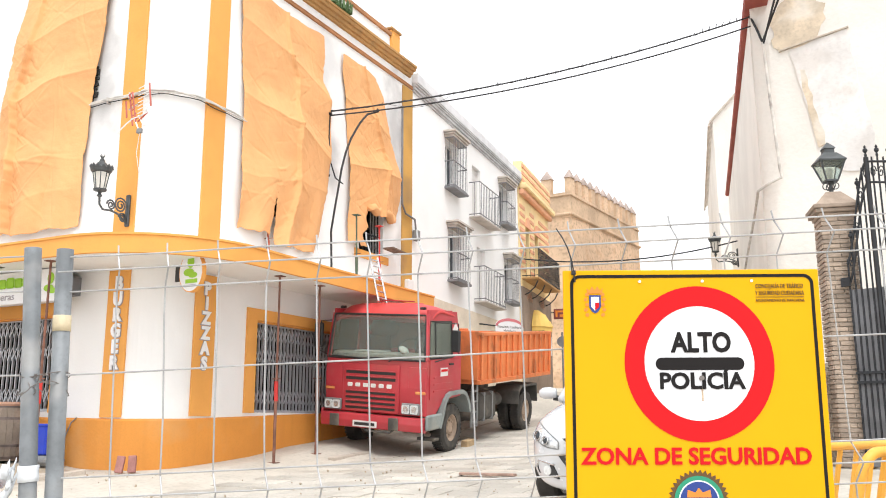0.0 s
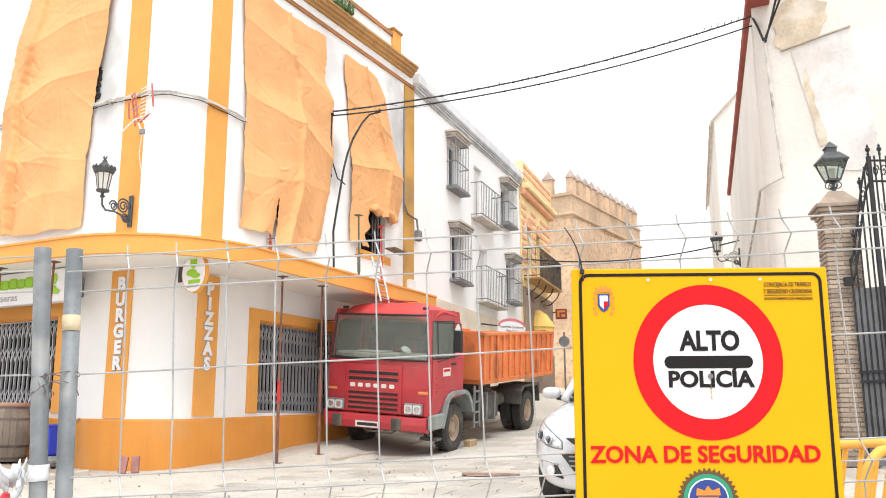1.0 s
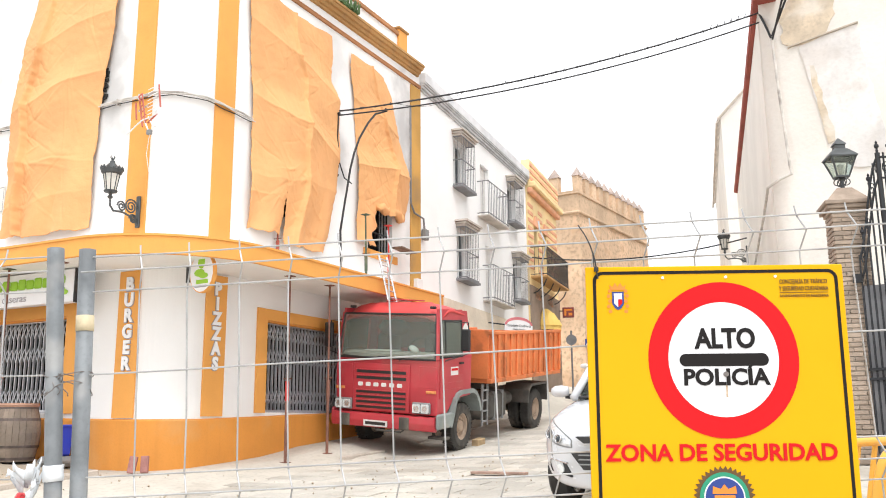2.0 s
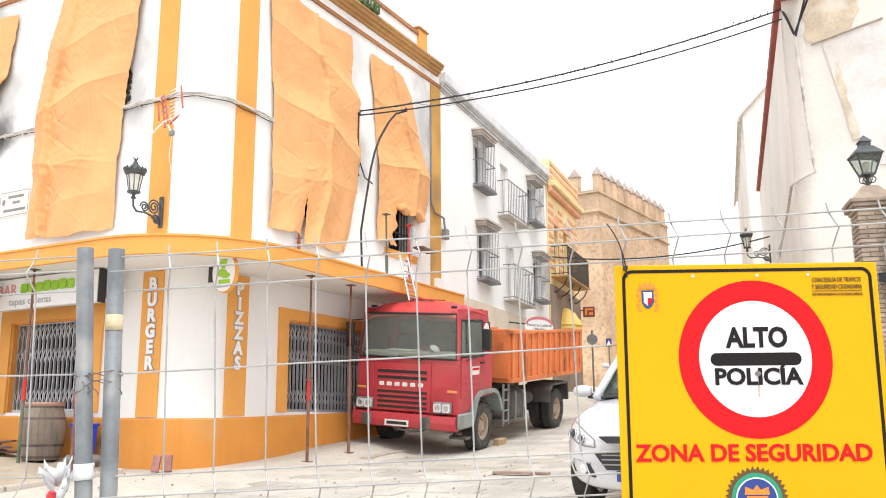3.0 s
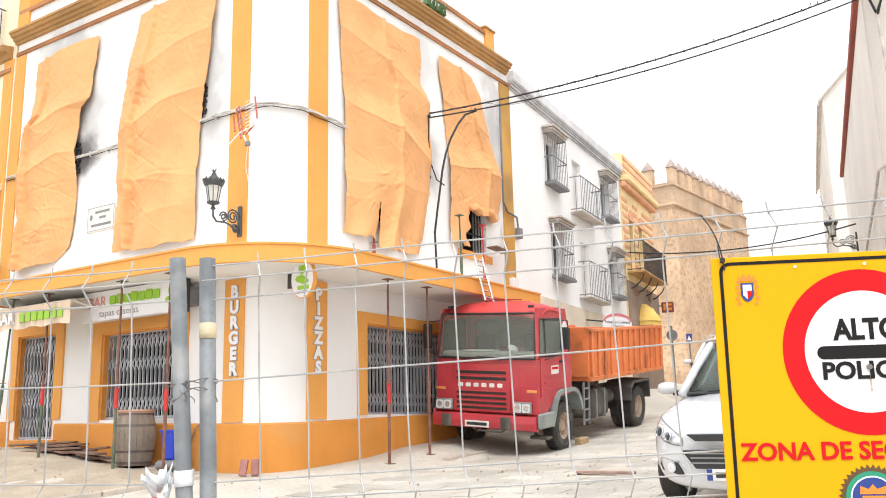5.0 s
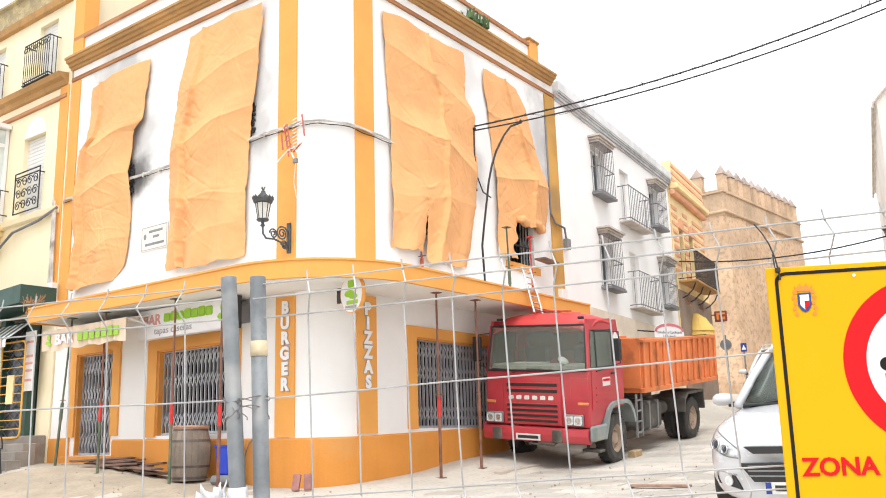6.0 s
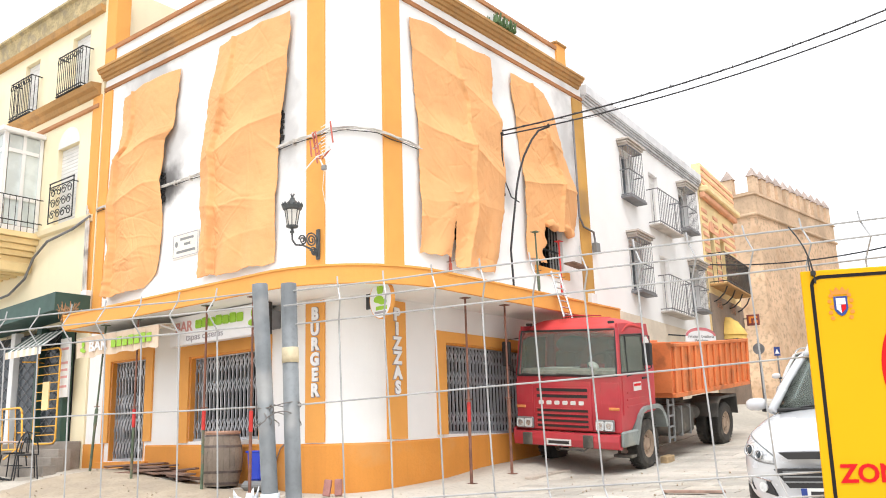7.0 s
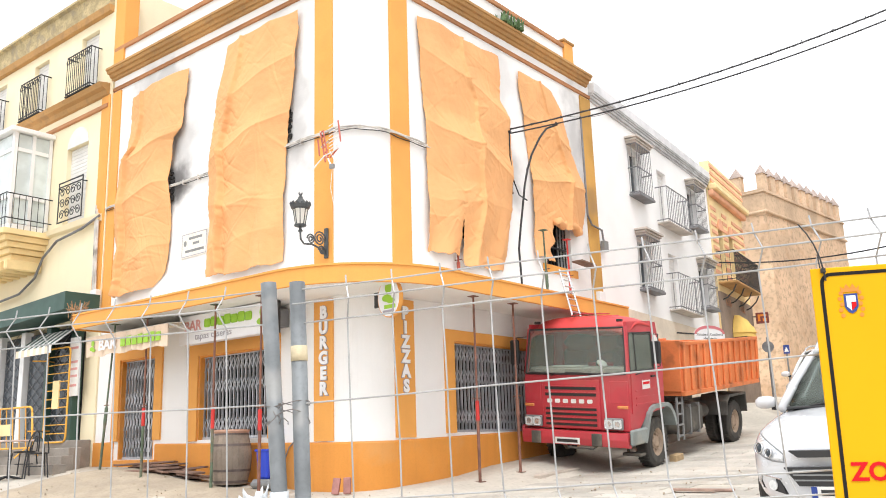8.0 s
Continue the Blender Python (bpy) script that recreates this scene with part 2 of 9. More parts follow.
def sweep(bm, path, profile, closed_ends=True):
    """A profile of (out, z) pairs along a plan path of (x, y); out is to the right of the way."""
    rings = []
    n = len(path)
    for i, p in enumerate(path):
        a = Vector(path[max(i - 1, 0)])
        b = Vector(path[min(i + 1, n - 1)])
        d = (b - a).normalized()
        o = Vector((d.y, -d.x))
        k = 1.0
        if 0 < i < n - 1:
            d1 = (Vector(p) - a).normalized()
            k = 1.0 / max(0.5, d.dot(d1))
        rings.append([bm.verts.new((p[0] + o.x * q * k, p[1] + o.y * q * k, z)) for q, z in profile])
    m = len(profile)
    for A, B in zip(rings, rings[1:]):
        for k in range(m):
            bm.faces.new((A[k], A[(k + 1) % m], B[(k + 1) % m], B[k]))
    if closed_ends:
        bm.faces.new(list(reversed(rings[0])))
        bm.faces.new(rings[-1])
    return bm


def wall_mesh(length, z0, z1, thick, openings, m=None, slope=0.0):
    """A wall with real openings (u0, z0, u1, z1). It stands on x from 0 to length, its face at y = 0, its back at y = thick."""
    bm = bmesh.new()
    us = sorted({0.0, length, *[o[0] for o in openings], *[o[2] for o in openings]})
    zs = sorted({z0, z1, *[o[1] for o in openings], *[o[3] for o in openings]})
    nu, nz = len(us) - 1, len(zs) - 1

    def full(i, j):
        if not (0 <= i < nu and 0 <= j < nz):
            return False
        u, z = (us[i] + us[i + 1]) / 2, (zs[j] + zs[j + 1]) / 2
        return not any(o[0] < u < o[2] and o[1] < z < o[3] for o in openings)
    F = {(i, j): bm.verts.new((us[i], 0, zs[j])) for i in range(nu + 1) for j in range(nz + 1)}
    B = {(i, j): bm.verts.new((us[i], thick, zs[j])) for i in range(nu + 1) for j in range(nz + 1)}
    for i in range(nu):
        for j in range(nz):
            if not full(i, j):
                continue
            bm.faces.new((F[i, j], F[i + 1, j], F[i + 1, j + 1], F[i, j + 1]))
            bm.faces.new((B[i, j + 1], B[i + 1, j + 1], B[i + 1, j], B[i, j]))
            for di, dj, a, b in ((-1, 0, (i, j), (i, j + 1)), (1, 0, (i + 1, j + 1), (i + 1, j)), (0, -1, (i + 1, j), (i, j)), (0, 1, (i, j + 1), (i + 1, j + 1))):
                if not full(i + di, j + dj):
                    bm.faces.new((F[a], F[b], B[b], B[a]))
    bmesh.ops.delete(bm, geom=[v for v in bm.verts if not v.link_faces], context="VERTS")
    xf(bm, bm.verts, m)
    return bm


def letters(text, size, m, extrude=0.004, bold=0.0, align="CENTER", width=None):
    """Words in the built-in font as a bmesh; they lie in the local x, z plane and face local -y."""
    cu = bpy.data.curves.new("words", "FONT")
    cu.body = text
    cu.size = size
    cu.extrude = extrude
    cu.offset = bold
    cu.align_x = align
    cu.align_y = "CENTER"
    cu.resolution_u = 3
    tmp = bpy.data.objects.new("words", cu)
    scene.collection.objects.link(tmp)
    bpy.context.view_layer.update()
    me = bpy.data.meshes.new_from_object(tmp)
    bm = bmesh.new()
    bm.from_mesh(me)
    bpy.data.objects.remove(tmp)
    bpy.data.curves.remove(cu)
    bpy.data.meshes.remove(me)
    if width:
        xs = [v.co.x for v in bm.verts]
        k = width / (max(xs) - min(xs))
        bmesh.ops.scale(bm, vec=(k, 1, 1), verts=bm.verts)
    bmesh.ops.transform(bm, matrix=m @ pose(0, 0, 0, 90, 0, 0), verts=bm.verts)
    return bm


def disc(bm, cx, cz, r, y0, y1, m=None, seg=48, rz=None):
    return prism(bm, [(cx + r * math.cos(2 * math.pi * k / seg), cz + (rz or r) * math.sin(2 * math.pi * k / seg)) for k in range(seg)], y0, y1, m)


def smooth(v):
    v = min(max(v, 0.0), 1.0)
    return v * v * (3 - 2 * v)


def road_z(y):
    """The street climbs away from the fence, steeper beside the truck."""
    y = min(max(y, -8.0), 60.0)
    return 0.073 * min(y, 9.0) + 0.056 * min(max(y - 9.0, 0.0), 5.4) + 0.1 * min(max(y - 14.4, 0.0), 12.0) + 0.03 * max(y - 26.4, 0.0)


def ground_z(x, y):
    """The street, rising gently to the footway along the facades and towards the bar's door."""
    return road_z(y) + 0.13 * smooth((-8.2 - x) / 1.0) * smooth((y - 7.0) / 2.5) + 0.095 * min(max(-10.8 - x, 0.0), 4.6) * smooth((y - 4.0) / 4.0) + 0.12 * smooth((y - 11.5) / 2.0) * smooth((-8.4 - x) / 0.8)

# ---------------------------------------------------------------- ground: one sheet out to the horizon
def build_ground():
    bm = bmesh.new()
    xs = [-900, -300, -100, -60, -40, -30] + [-24 + 1.0 * i for i in range(37)] + [16, 22, 30, 60, 100, 300, 900]
    ys = [-900, -300, -100, -40, -20] + [-8 + 1.0 * i for i in range(45)] + [42, 50, 70, 110, 300, 900]
    grid = [[bm.verts.new((x, y, ground_z(x, y) + 0.02 * noise.noise((x * 0.7, y * 0.7, 3.0)) - 0.03)) for x in xs] for y in ys]
    for r0, r1 in zip(grid, grid[1:]):
        for i in range(len(xs) - 1):
            bm.faces.new((r0[i], r0[i + 1], r1[i + 1], r1[i]))
    tagged(solid("ground", bm, M_GROUND), "dusty pale street surface climbing uphill", "ground", kind="structure")


build_ground()

# ---------------------------------------------------------------- the corner building with the bar
XF, YL = -9.65, 9.77          # the two facade planes
AX, AY, AR = -10.33, 10.45, 0.68   # the rounded corner
XL, YR = -17.45, 17.7         # where the facades end
M_L = Matrix.Translation((XL, YL, 0))                    # left facade: local x along it, local -y outwards
M_R = Matrix.Translation((XF, AY, 0)) @ pose(0, 0, 0, 0, 0, 90)   # street facade
LEN_L, LEN_R = AX - XL, YR - AY


def arc(r, n=14, a0=-90, a1=0, ext=0.0):
    return [(AX + r * math.cos(radians(a0 + (a1 - a0) * i / n)), AY + r * math.sin(radians(a0 + (a1 - a0) * i / n))) for i in range(n + 1)]


def round_path(off, x_start=XL, y_end=YR, n=14):
    """The plan line of the two facades and the rounded corner, off metres in front of them."""
    return [(x_start, YL - off)] + arc(AR + off, n) + [(XF + off, y_end)]


bar = thing("corner_building", (AX, AY, 0.7), "white corner building with ochre trim and a closed bar below", "building")
# openings, in local metres along each facade
door_o = (-16.57 - XL, 1.36, -15.31 - XL, 3.35)
win_o = (-13.9 - XL, 1.68, -11.88 - XL, 3.22)
up_l = [(-16.4 - XL, 5.2, -15.3 - XL, 8.3), (-13.2 - XL, 5.2, -11.8 - XL, 8.3)]
win_r = (12.05 - AY, 1.67, 14.9 - AY, 3.26)
up_r = [(12.2 - AY, 5.2, 13.75 - AY, 8.3), (15.38 - AY, 5.12, 16.4 - AY, 8.3)]
part("wall", wall_mesh(LEN_L, 0.2, 10.5, 0.35, [door_o, win_o, *up_l], M_L), M_WHITE, bar)
part("wall", wall_mesh(LEN_R, 0.2, 10.1, 0.35, [win_r, *up_r], M_R), M_WHITE, bar)
bm = bmesh.new()
sweep(bm, arc(AR), [(0, 0.2), (0, 10.5), (-0.35, 10.5), (-0.35, 0.2)])
part("corner_wall", bm, M_WHITE, bar, "rounded white stucco corner")
part("parapet", newbox(0, 0, 10.1, LEN_R - 1.1, 0.3, 10.5, m=M_R), M_WHITE, bar)
# closed rooms behind the openings, their darkness painted into walls and slabs
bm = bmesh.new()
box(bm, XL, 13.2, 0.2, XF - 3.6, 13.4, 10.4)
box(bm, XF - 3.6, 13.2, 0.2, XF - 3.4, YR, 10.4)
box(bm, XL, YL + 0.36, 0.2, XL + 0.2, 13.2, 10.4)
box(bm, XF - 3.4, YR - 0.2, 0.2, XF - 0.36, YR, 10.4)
part("inner_wall", bm, M_INSIDE, bar, "inner walls painted black as dark burnt rooms")
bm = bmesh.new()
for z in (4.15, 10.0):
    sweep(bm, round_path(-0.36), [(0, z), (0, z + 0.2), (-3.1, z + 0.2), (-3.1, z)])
part("floor_slab", bm, M_INSIDE, bar, "floor slabs painted black as dark burnt rooms")


def trim(name, profile, material, off=0.0, x_start=XL, y_end=YR, label=""):
    bm = bmesh.new()
    sweep(bm, round_path(off, x_start, y_end), profile)
    return part(name, bm, material, bar, label)


# plinth: its foot follows the street, its top rises a little with it
def build_plinth():
    bm = bmesh.new()
    pts = [(-15.22, YL)] + arc(AR) + [(XF, y) for y in (11.5, 13.0, 14.5, 16.0, YR)]
    rows = []
    for i, (x, y) in enumerate(pts):
        a, b = Vector(pts[max(i - 1, 0)]), Vector(pts[min(i + 1, len(pts) - 1)])
        d = (b - a).normalized()
        o = Vector((d.y, -d.x)) * 0.035
        zt = 1.56 + 0.03 * max(0, y - AY) + 0.018 * max(0, -10.4 - x)
        rows.append([bm.verts.new(c) for c in ((x, y, 0.2), (x + o.x, y + o.y, 0.2), (x + o.x, y + o.y, zt - 0.03), (x + o.x * 0.3, y + o.y * 0.3, zt), (x, y, zt))])
    for A, B in zip(rows, rows[1:]):
        for k in range(4):
            bm.faces.new((A[k], A[k + 1], B[k + 1], B[k]))
    bm.faces.new(rows[0])
    bm.faces.new(rows[-1])
    part("plinth", bm, M_OCHRE_DARK, bar, "dark ochre painted plinth")
    part("plinth", newbox(XL - 0.02, YL - 0.035, 0.2, -16.72, YL, 1.71), M_OCHRE_DARK, bar, "dark ochre painted plinth")
    part("door_step", newbox(-16.9, YL - 0.12, 0.4, -15.1, YL + 0.3, 1.35, bevel=0.015), M_OCHRE_DARK, bar, "ochre painted step")


build_plinth()
# columns of ochre paint, storey by storey
for nm, x0, x1 in (("pilaster", -10.74, -10.3), ("pilaster", XL, -17.12)):
    for z0, z1 in ((1.58, 3.86), (4.13, 9.5)) if x0 > -12 else ((4.13, 9.5),):
        part(nm, newbox(x0, YL - 0.03, z0, x1, YL, z1), M_OCHRE, bar, "flat ochre painted pilaster")
for y0, y1 in ((10.5, 10.98), (17.22, YR)):
    for z0, z1 in ((1.6, 3.86), (4.13, 9.5)):
        part("pilaster", newbox(XF, y0, z0, XF + 0.03, y1, z1), M_OCHRE_SOOT if y0 > 12 and z0 > 4 else M_OCHRE, bar, "flat ochre painted pilaster")
# mouldings and cornice
trim("lower_moulding", [(0, 9.53), (0.04, 9.535), (0.05, 9.565), (0.03, 9.58), (0.045, 9.6), (0.03, 9.62), (0, 9.63)], M_TERRA, label="terracotta string moulding")
trim("cornice", [(0, 9.8), (0.05, 9.81), (0.06, 9.86), (0.1, 9.87), (0.12, 9.93), (0.17, 9.94), (0.19, 10.0), (0.22, 10.01), (0.22, 10.06), (0.18, 10.08), (0, 10.1)], M_CORNICE, x_start=XL - 0.06, y_end=YR - 0.12, label="weathered ochre cornice")
trim("parapet_coping", [(-0.3, 10.5), (0.05, 10.5), (0.06, 10.58), (-0.3, 10.6)], M_TERRA, y_end=YR - 1.1, label="terracotta parapet coping")
for m, u, zt in ((M_L, 0.17, 11.9), (M_R, LEN_R - 0.9, 10.66)):
    part("parapet_pier", newbox(u - 0.2, -0.05, 10.1, u + 0.2, 0.3, zt, m=m), M_OCHRE, bar, "ochre parapet pier")
    part("pier_cap", newbox(u - 0.24, -0.09, zt, u + 0.24, 0.34, zt + 0.07, m=m, bevel=0.02), M_CORNICE, bar)


# canopy slab round the corner
def build_canopy():
    off = 1.2
    path = [(-16.35, YL - off)] + arc(AR + off, 20) + [(XF + off, 16.5)]
    bm = bmesh.new()
    sweep(bm, path, [(0, 3.87), (0.03, 3.88), (0.03, 4.13), (0.05, 4.14), (0.05, 4.17), (-0.1, 4.18), (-0.1, 3.9)])
    canopy = part("canopy_fascia", bm, M_OCHRE, bar, "ochre painted canopy fascia")
    bm = bmesh.new()
    inner = [(-16.35, YL)] + arc(AR, 20) + [(XF, 16.5)]
    A = [[bm.verts.new((x, y, z)) for x, y in path] for z in (3.9, 4.12)]
    B = [[bm.verts.new((x, y, z)) for x, y in inner] for z in (3.9, 4.12)]
    for i in range(len(path) - 1):
        bm.faces.new((A[0][i], A[0][i + 1], B[0][i + 1], B[0][i]))
        bm.faces.new((A[1][i], B[1][i], B[1][i + 1], A[1][i + 1]))
    for k in (0, -1):
        bm.faces.new((A[0][k], A[1][k], B[1][k], B[0][k]))
    part("canopy_slab", bm, M_WHITE2, bar, "white canopy slab")
    part("canopy_fascia", newbox(-16.38, YL - off - 0.02, 3.87, -16.35, YL, 4.17), M_OCHRE, bar, "ochre painted canopy fascia")


build_canopy()


# door and window surrounds, shutters
def surround(m, u0, z0, u1, z1, w, foot, label):
    bm = bmesh.new()
    box(bm, u0 - w, -0.04, foot, u0, 0.0, z1 + w * 0.75, m)
    box(bm, u1, -0.04, foot, u1 + w, 0.0, z1 + w * 0.75, m)
    box(bm, u0, -0.04, z1, u1, 0.0, z1 + w * 0.75, m)
    part("surround", bm, M_OCHRE, bar, label)
    bm = bmesh.new()
    box(bm, u0, 0.002, z0, u0 + 0.03, 0.22, z1, m)
    box(bm, u1 - 0.03, 0.002, z0, u1, 0.22, z1, m)
    box(bm, u0 + 0.03, 0.002, z1 - 0.03, u1 - 0.03, 0.22, z1, m)
    part("reveal", bm, M_OCHRE_DARK, bar, "ochre painted reveal")


surround(M_L, *door_o, 0.24, 1.72, "ochre painted door surround")
surround(M_L, *win_o, 0.28, 1.66, "ochre painted window surround")
surround(M_R, *win_r, 0.26, 1.66, "ochre painted window surround")


def lattice_shutter(name, m, u0, z0, u1, z1, label):
    """A folding steel lattice: upright channels, crossed flats between them, rails top and bottom."""
    base = m @ Vector((u0, 0, z0))
    t = thing(name, tuple(base), label, "shutter")
    u0 += 0.04
    u1 -= 0.04
    n = max(6, round((u1 - u0) / 0.105))
    du = (u1 - u0) / n
    y = 0.12
    for i in range(n + 1):
        u = u0 + du * i
        part("slat", newbox(u - 0.009, y - 0.02, z0 + 0.02, u + 0.009, y + 0.02, z1 - 0.04, m=m), M_SHUTTER, t)
    h = z1 - z0
    for zc in (0.17, 0.62, 0.87) if h < 1.8 else (0.14, 0.36, 0.58, 0.86):
        bm = bmesh.new()
        hz = 0.11 if h < 1.8 else 0.14
        zz = z0 + h * zc
        for i in range(n):
            ua, ub = u0 + du * i, u0 + du * (i + 1)
            for s in (-1, 1):
                mid = Matrix.Translation(((ua + ub) / 2, y - 0.028 + 0.004 * s, zz)) @ Matrix.Rotation(s * math.atan2(2 * hz, du), 4, "Y")
                box(bm, -math.hypot(du, 2 * hz) / 2, -0.003, -0.008, math.hypot(du, 2 * hz) / 2, 0.003, 0.008, m @ mid)
        part("cross_lattice", bm, M_SHUTTER, t)
    for z in (z0, z1 - 0.05):
        part("rail", newbox(u0 - 0.03, y - 0.035, z + 0.004, u1 + 0.03, y + 0.035, z + 0.046, m=m), M_SHUTTER, t)
    return t


lattice_shutter("door_shutter", M_L, *door_o, "closed grey steel lattice shutter in the bar door")
lattice_shutter("window_shutter", M_L, *win_o, "closed grey steel lattice shutter in the bar window")
lattice_shutter("window_shutter", M_R, *win_r, "closed grey steel lattice shutter in the street window")

# ---------------------------------------------------------------- the white house up the street
M_H2 = Matrix.Translation((XF, YR + 0.02, 0)) @ pose(0, 0, 0, 0, 0, 90 + 5.5)
house2 = thing("white_townhouse", (XF, YR, 1.3), "white three-storey townhouse with grated windows and small balconies", "house")
H2_LEN = 9.3


W2 = [(2.3, 7.7, 3.25, 9.0), (2.5, 5.22, 3.45, 6.55), (7.15, 7.75, 8.05, 9.0), (7.6, 5.3, 8.5, 6.6), (4.5, 7.3, 5.25, 8.9), (4.87, 4.9, 5.65, 6.52)]
M_LIME2 = mat("fresh_white_limewash", (0.87, 0.865, 0.86), 0.9, 0.03, 0.6, 0.01, 50, 0.15, dirt=(0.7, 0.68, 0.65), dirt_amount=0.1)
part("wall", wall_mesh(H2_LEN, 0.6, 9.95, 0.35, W2, M_H2), M_LIME2, house2)
part("back_wall", newbox(0, 5.5, 0.6, H2_LEN, 5.7, 9.95, m=M_H2), M_WHITE2, house2)
part("roof", newbox(-0.02, 0.36, 9.9, H2_LEN + 0.02, 5.7, 10.0, m=M_H2), M_ROOFTILE, house2, "flat tiled roof")
part("eave_cornice", newprism([(-0.02, 9.72), (H2_LEN, 9.72), (H2_LEN, 9.95), (-0.02, 9.95)], -0.16, -0.002, M_H2), mat("pale_grey_cornice", (0.66, 0.66, 0.67), 0.85, 0.12, 2.0, 0.05, 30, 0.1), house2, "grey eave cornice")
M_EAVE = mat("grey_eave_moulding", (0.52, 0.52, 0.53), 0.85, 0.15, 2.0, 0.06, 30, 0.1)
for za, zb_, o_ in ((9.5, 9.548, 0.05), (9.55, 9.618, 0.09), (9.62, 9.668, 0.12), (9.67, 9.718, 0.15)):
    part("eave_moulding", newbox(-0.02, -o_, za, H2_LEN, -0.002, zb_, m=M_H2, bevel=0.008), M_EAVE, house2, "grey stepped eave moulding")
part("parapet", newbox(0, 0.3, 9.95, H2_LEN, 0.5, 10.5, m=M_H2), M_WHITE2, house2)
part("stone_base", newbox(0, -0.04, 0.6, H2_LEN, 0, 4.55, m=M_H2), mat("beige_stone_cladding", (0.74, 0.65, 0.53), 0.8, 0.1, 1.5, 0.05, 20, 0.1), house2, "beige stone-clad ground floor")


M_HOOD = mat("dusty_hood_stone", (0.55, 0.5, 0.45), 0.9, 0.15, 3.0, 0.05, 30, 0.1)


def grated_window(m, u0, z0, u1, z1, parent):
    """A window behind a projecting grate with a little moulded hood and a sill."""
    w = part("window", newbox(u0, 0.2, z0, u1, 0.26, z1, m=m), M_GLASSDARK, parent, "dark window pane")
    bm = bmesh.new()
    for a, b, c, d in ((u0, z0, u0 + 0.06, z1), (u1 - 0.06, z0, u1, z1), (u0 + 0.06, z1 - 0.06, u1 - 0.06, z1), (u0 + 0.06, z0, u1 - 0.06, z0 + 0.06), ((u0 + u1) / 2 - 0.03, z0 + 0.06, (u0 + u1) / 2 + 0.03, z1 - 0.06)):
        box(bm, a, 0.14, b, c, 0.2, d, m)
    part("frame", bm, M_WHITEPAINT, w)
    bm = bmesh.new()
    for k, (o, h) in enumerate(((0.26, 0.07), (0.3, 0.05), (0.35, 0.05))):
        e = 0.06 + 0.05 * k
        box(bm, u0 - e, -o, z1 + 0.03 + 0.062 * k, u1 + e, -0.002, z1 + 0.03 + 0.062 * k + h - 0.002, m)
    part("hood", bm, M_HOOD, parent, "grey moulded window hood")
    bm = bmesh.new()
    box(bm, u0 - 0.08, -0.3, z0 - 0.1, u1 + 0.08, -0.002, z0 - 0.04, m)
    part("sill", bm, M_GREYMETAL, parent, "grey stone sill")
    g = None
    n = 8
    for zz in (z0 - 0.02, z0 + (z1 - z0) * 0.5, z1):
        bm = bmesh.new()
        box(bm, u0 - 0.05, -0.275, zz, u1 + 0.05, -0.255, zz + 0.025, m)
        for u in (u0 - 0.05, u1 + 0.03):
            box(bm, u, -0.255, zz, u + 0.02, -0.003, zz + 0.025, m)
        if g is None:
            g = part("window_grate", bm, M_GREYMETAL, parent, "projecting grey iron window grate")
        else:
            part("rail", bm, M_GREYMETAL, g)
    for i in range(n + 1):
        u = u0 - 0.04 + (u1 - u0 + 0.08) * i / n
        part("bar", newtube([m @ Vector((u, -0.265, z0)), m @ Vector((u, -0.265, z1 + 0.01))], 0.008, 6), M_GREYMETAL, g)
    for u in (u0 - 0.04, u1 + 0.04):
        part("bar", newtube([m @ Vector((u, -0.13, z0)), m @ Vector((u, -0.13, z1 + 0.01))], 0.008, 6), M_GREYMETAL, g)


def iron_balcony(m, u0, u1, z, depth, height, parent, material, slab_mat, n=14, label="", slab=0.12):
    s = part("balcony_slab", newbox(u0, -depth, z - slab, u1, -0.002, z, m=m, bevel=0.015), slab_mat, parent, label)
    bm = bmesh.new()
    for zz in (z + 0.06, z + height):
        tube(bm, [m @ Vector(p) for p in ((u0 + 0.03, -0.003, zz), (u0 + 0.03, -depth + 0.03, zz), (u1 - 0.03, -depth + 0.03, zz), (u1 - 0.03, -0.003, zz))], 0.016, 6)
    r = part("balcony_rail", bm, material, parent, "iron balcony railing")
    for i in range(n + 1):
        u = u0 + 0.03 + (u1 - u0 - 0.06) * i / n
        part("bar", newtube([m @ Vector((u, -depth + 0.03, z)), m @ Vector((u, -depth + 0.03, z + height))], 0.009, 6), material, r)
    k = max(2, round(depth / ((u1 - u0) / n)))
    for i in range(1, k):
        for u in (u0 + 0.03, u1 - 0.03):
            v = -depth + 0.03 + (depth - 0.03) * i / k
            part("bar", newtube([m @ Vector((u, v, z)), m @ Vector((u, v, z + height))], 0.009, 6), material, r)
    return r


def glass(name, tint=(0.05, 0.06, 0.07), rough=0.06):
    g = bpy.data.materials.new(name)
    g.use_nodes = True
    b = g.node_tree.nodes["Principled BSDF"]
    b.inputs["Base Color"].default_value = (*tint, 1)
    b.inputs["Roughness"].default_value = rough
    b.inputs["Specular IOR Level"].default_value = 0.25
    return g


M_GLASSDARK = glass("dark_window_glass")
for o in W2[:4]:
    grated_window(M_H2, *o, house2)
M_BLIND = mat("roller_blind_slats", (0.72, 0.71, 0.69), 0.6, 0.04, 3.0, 0.0, 30, 0.02)


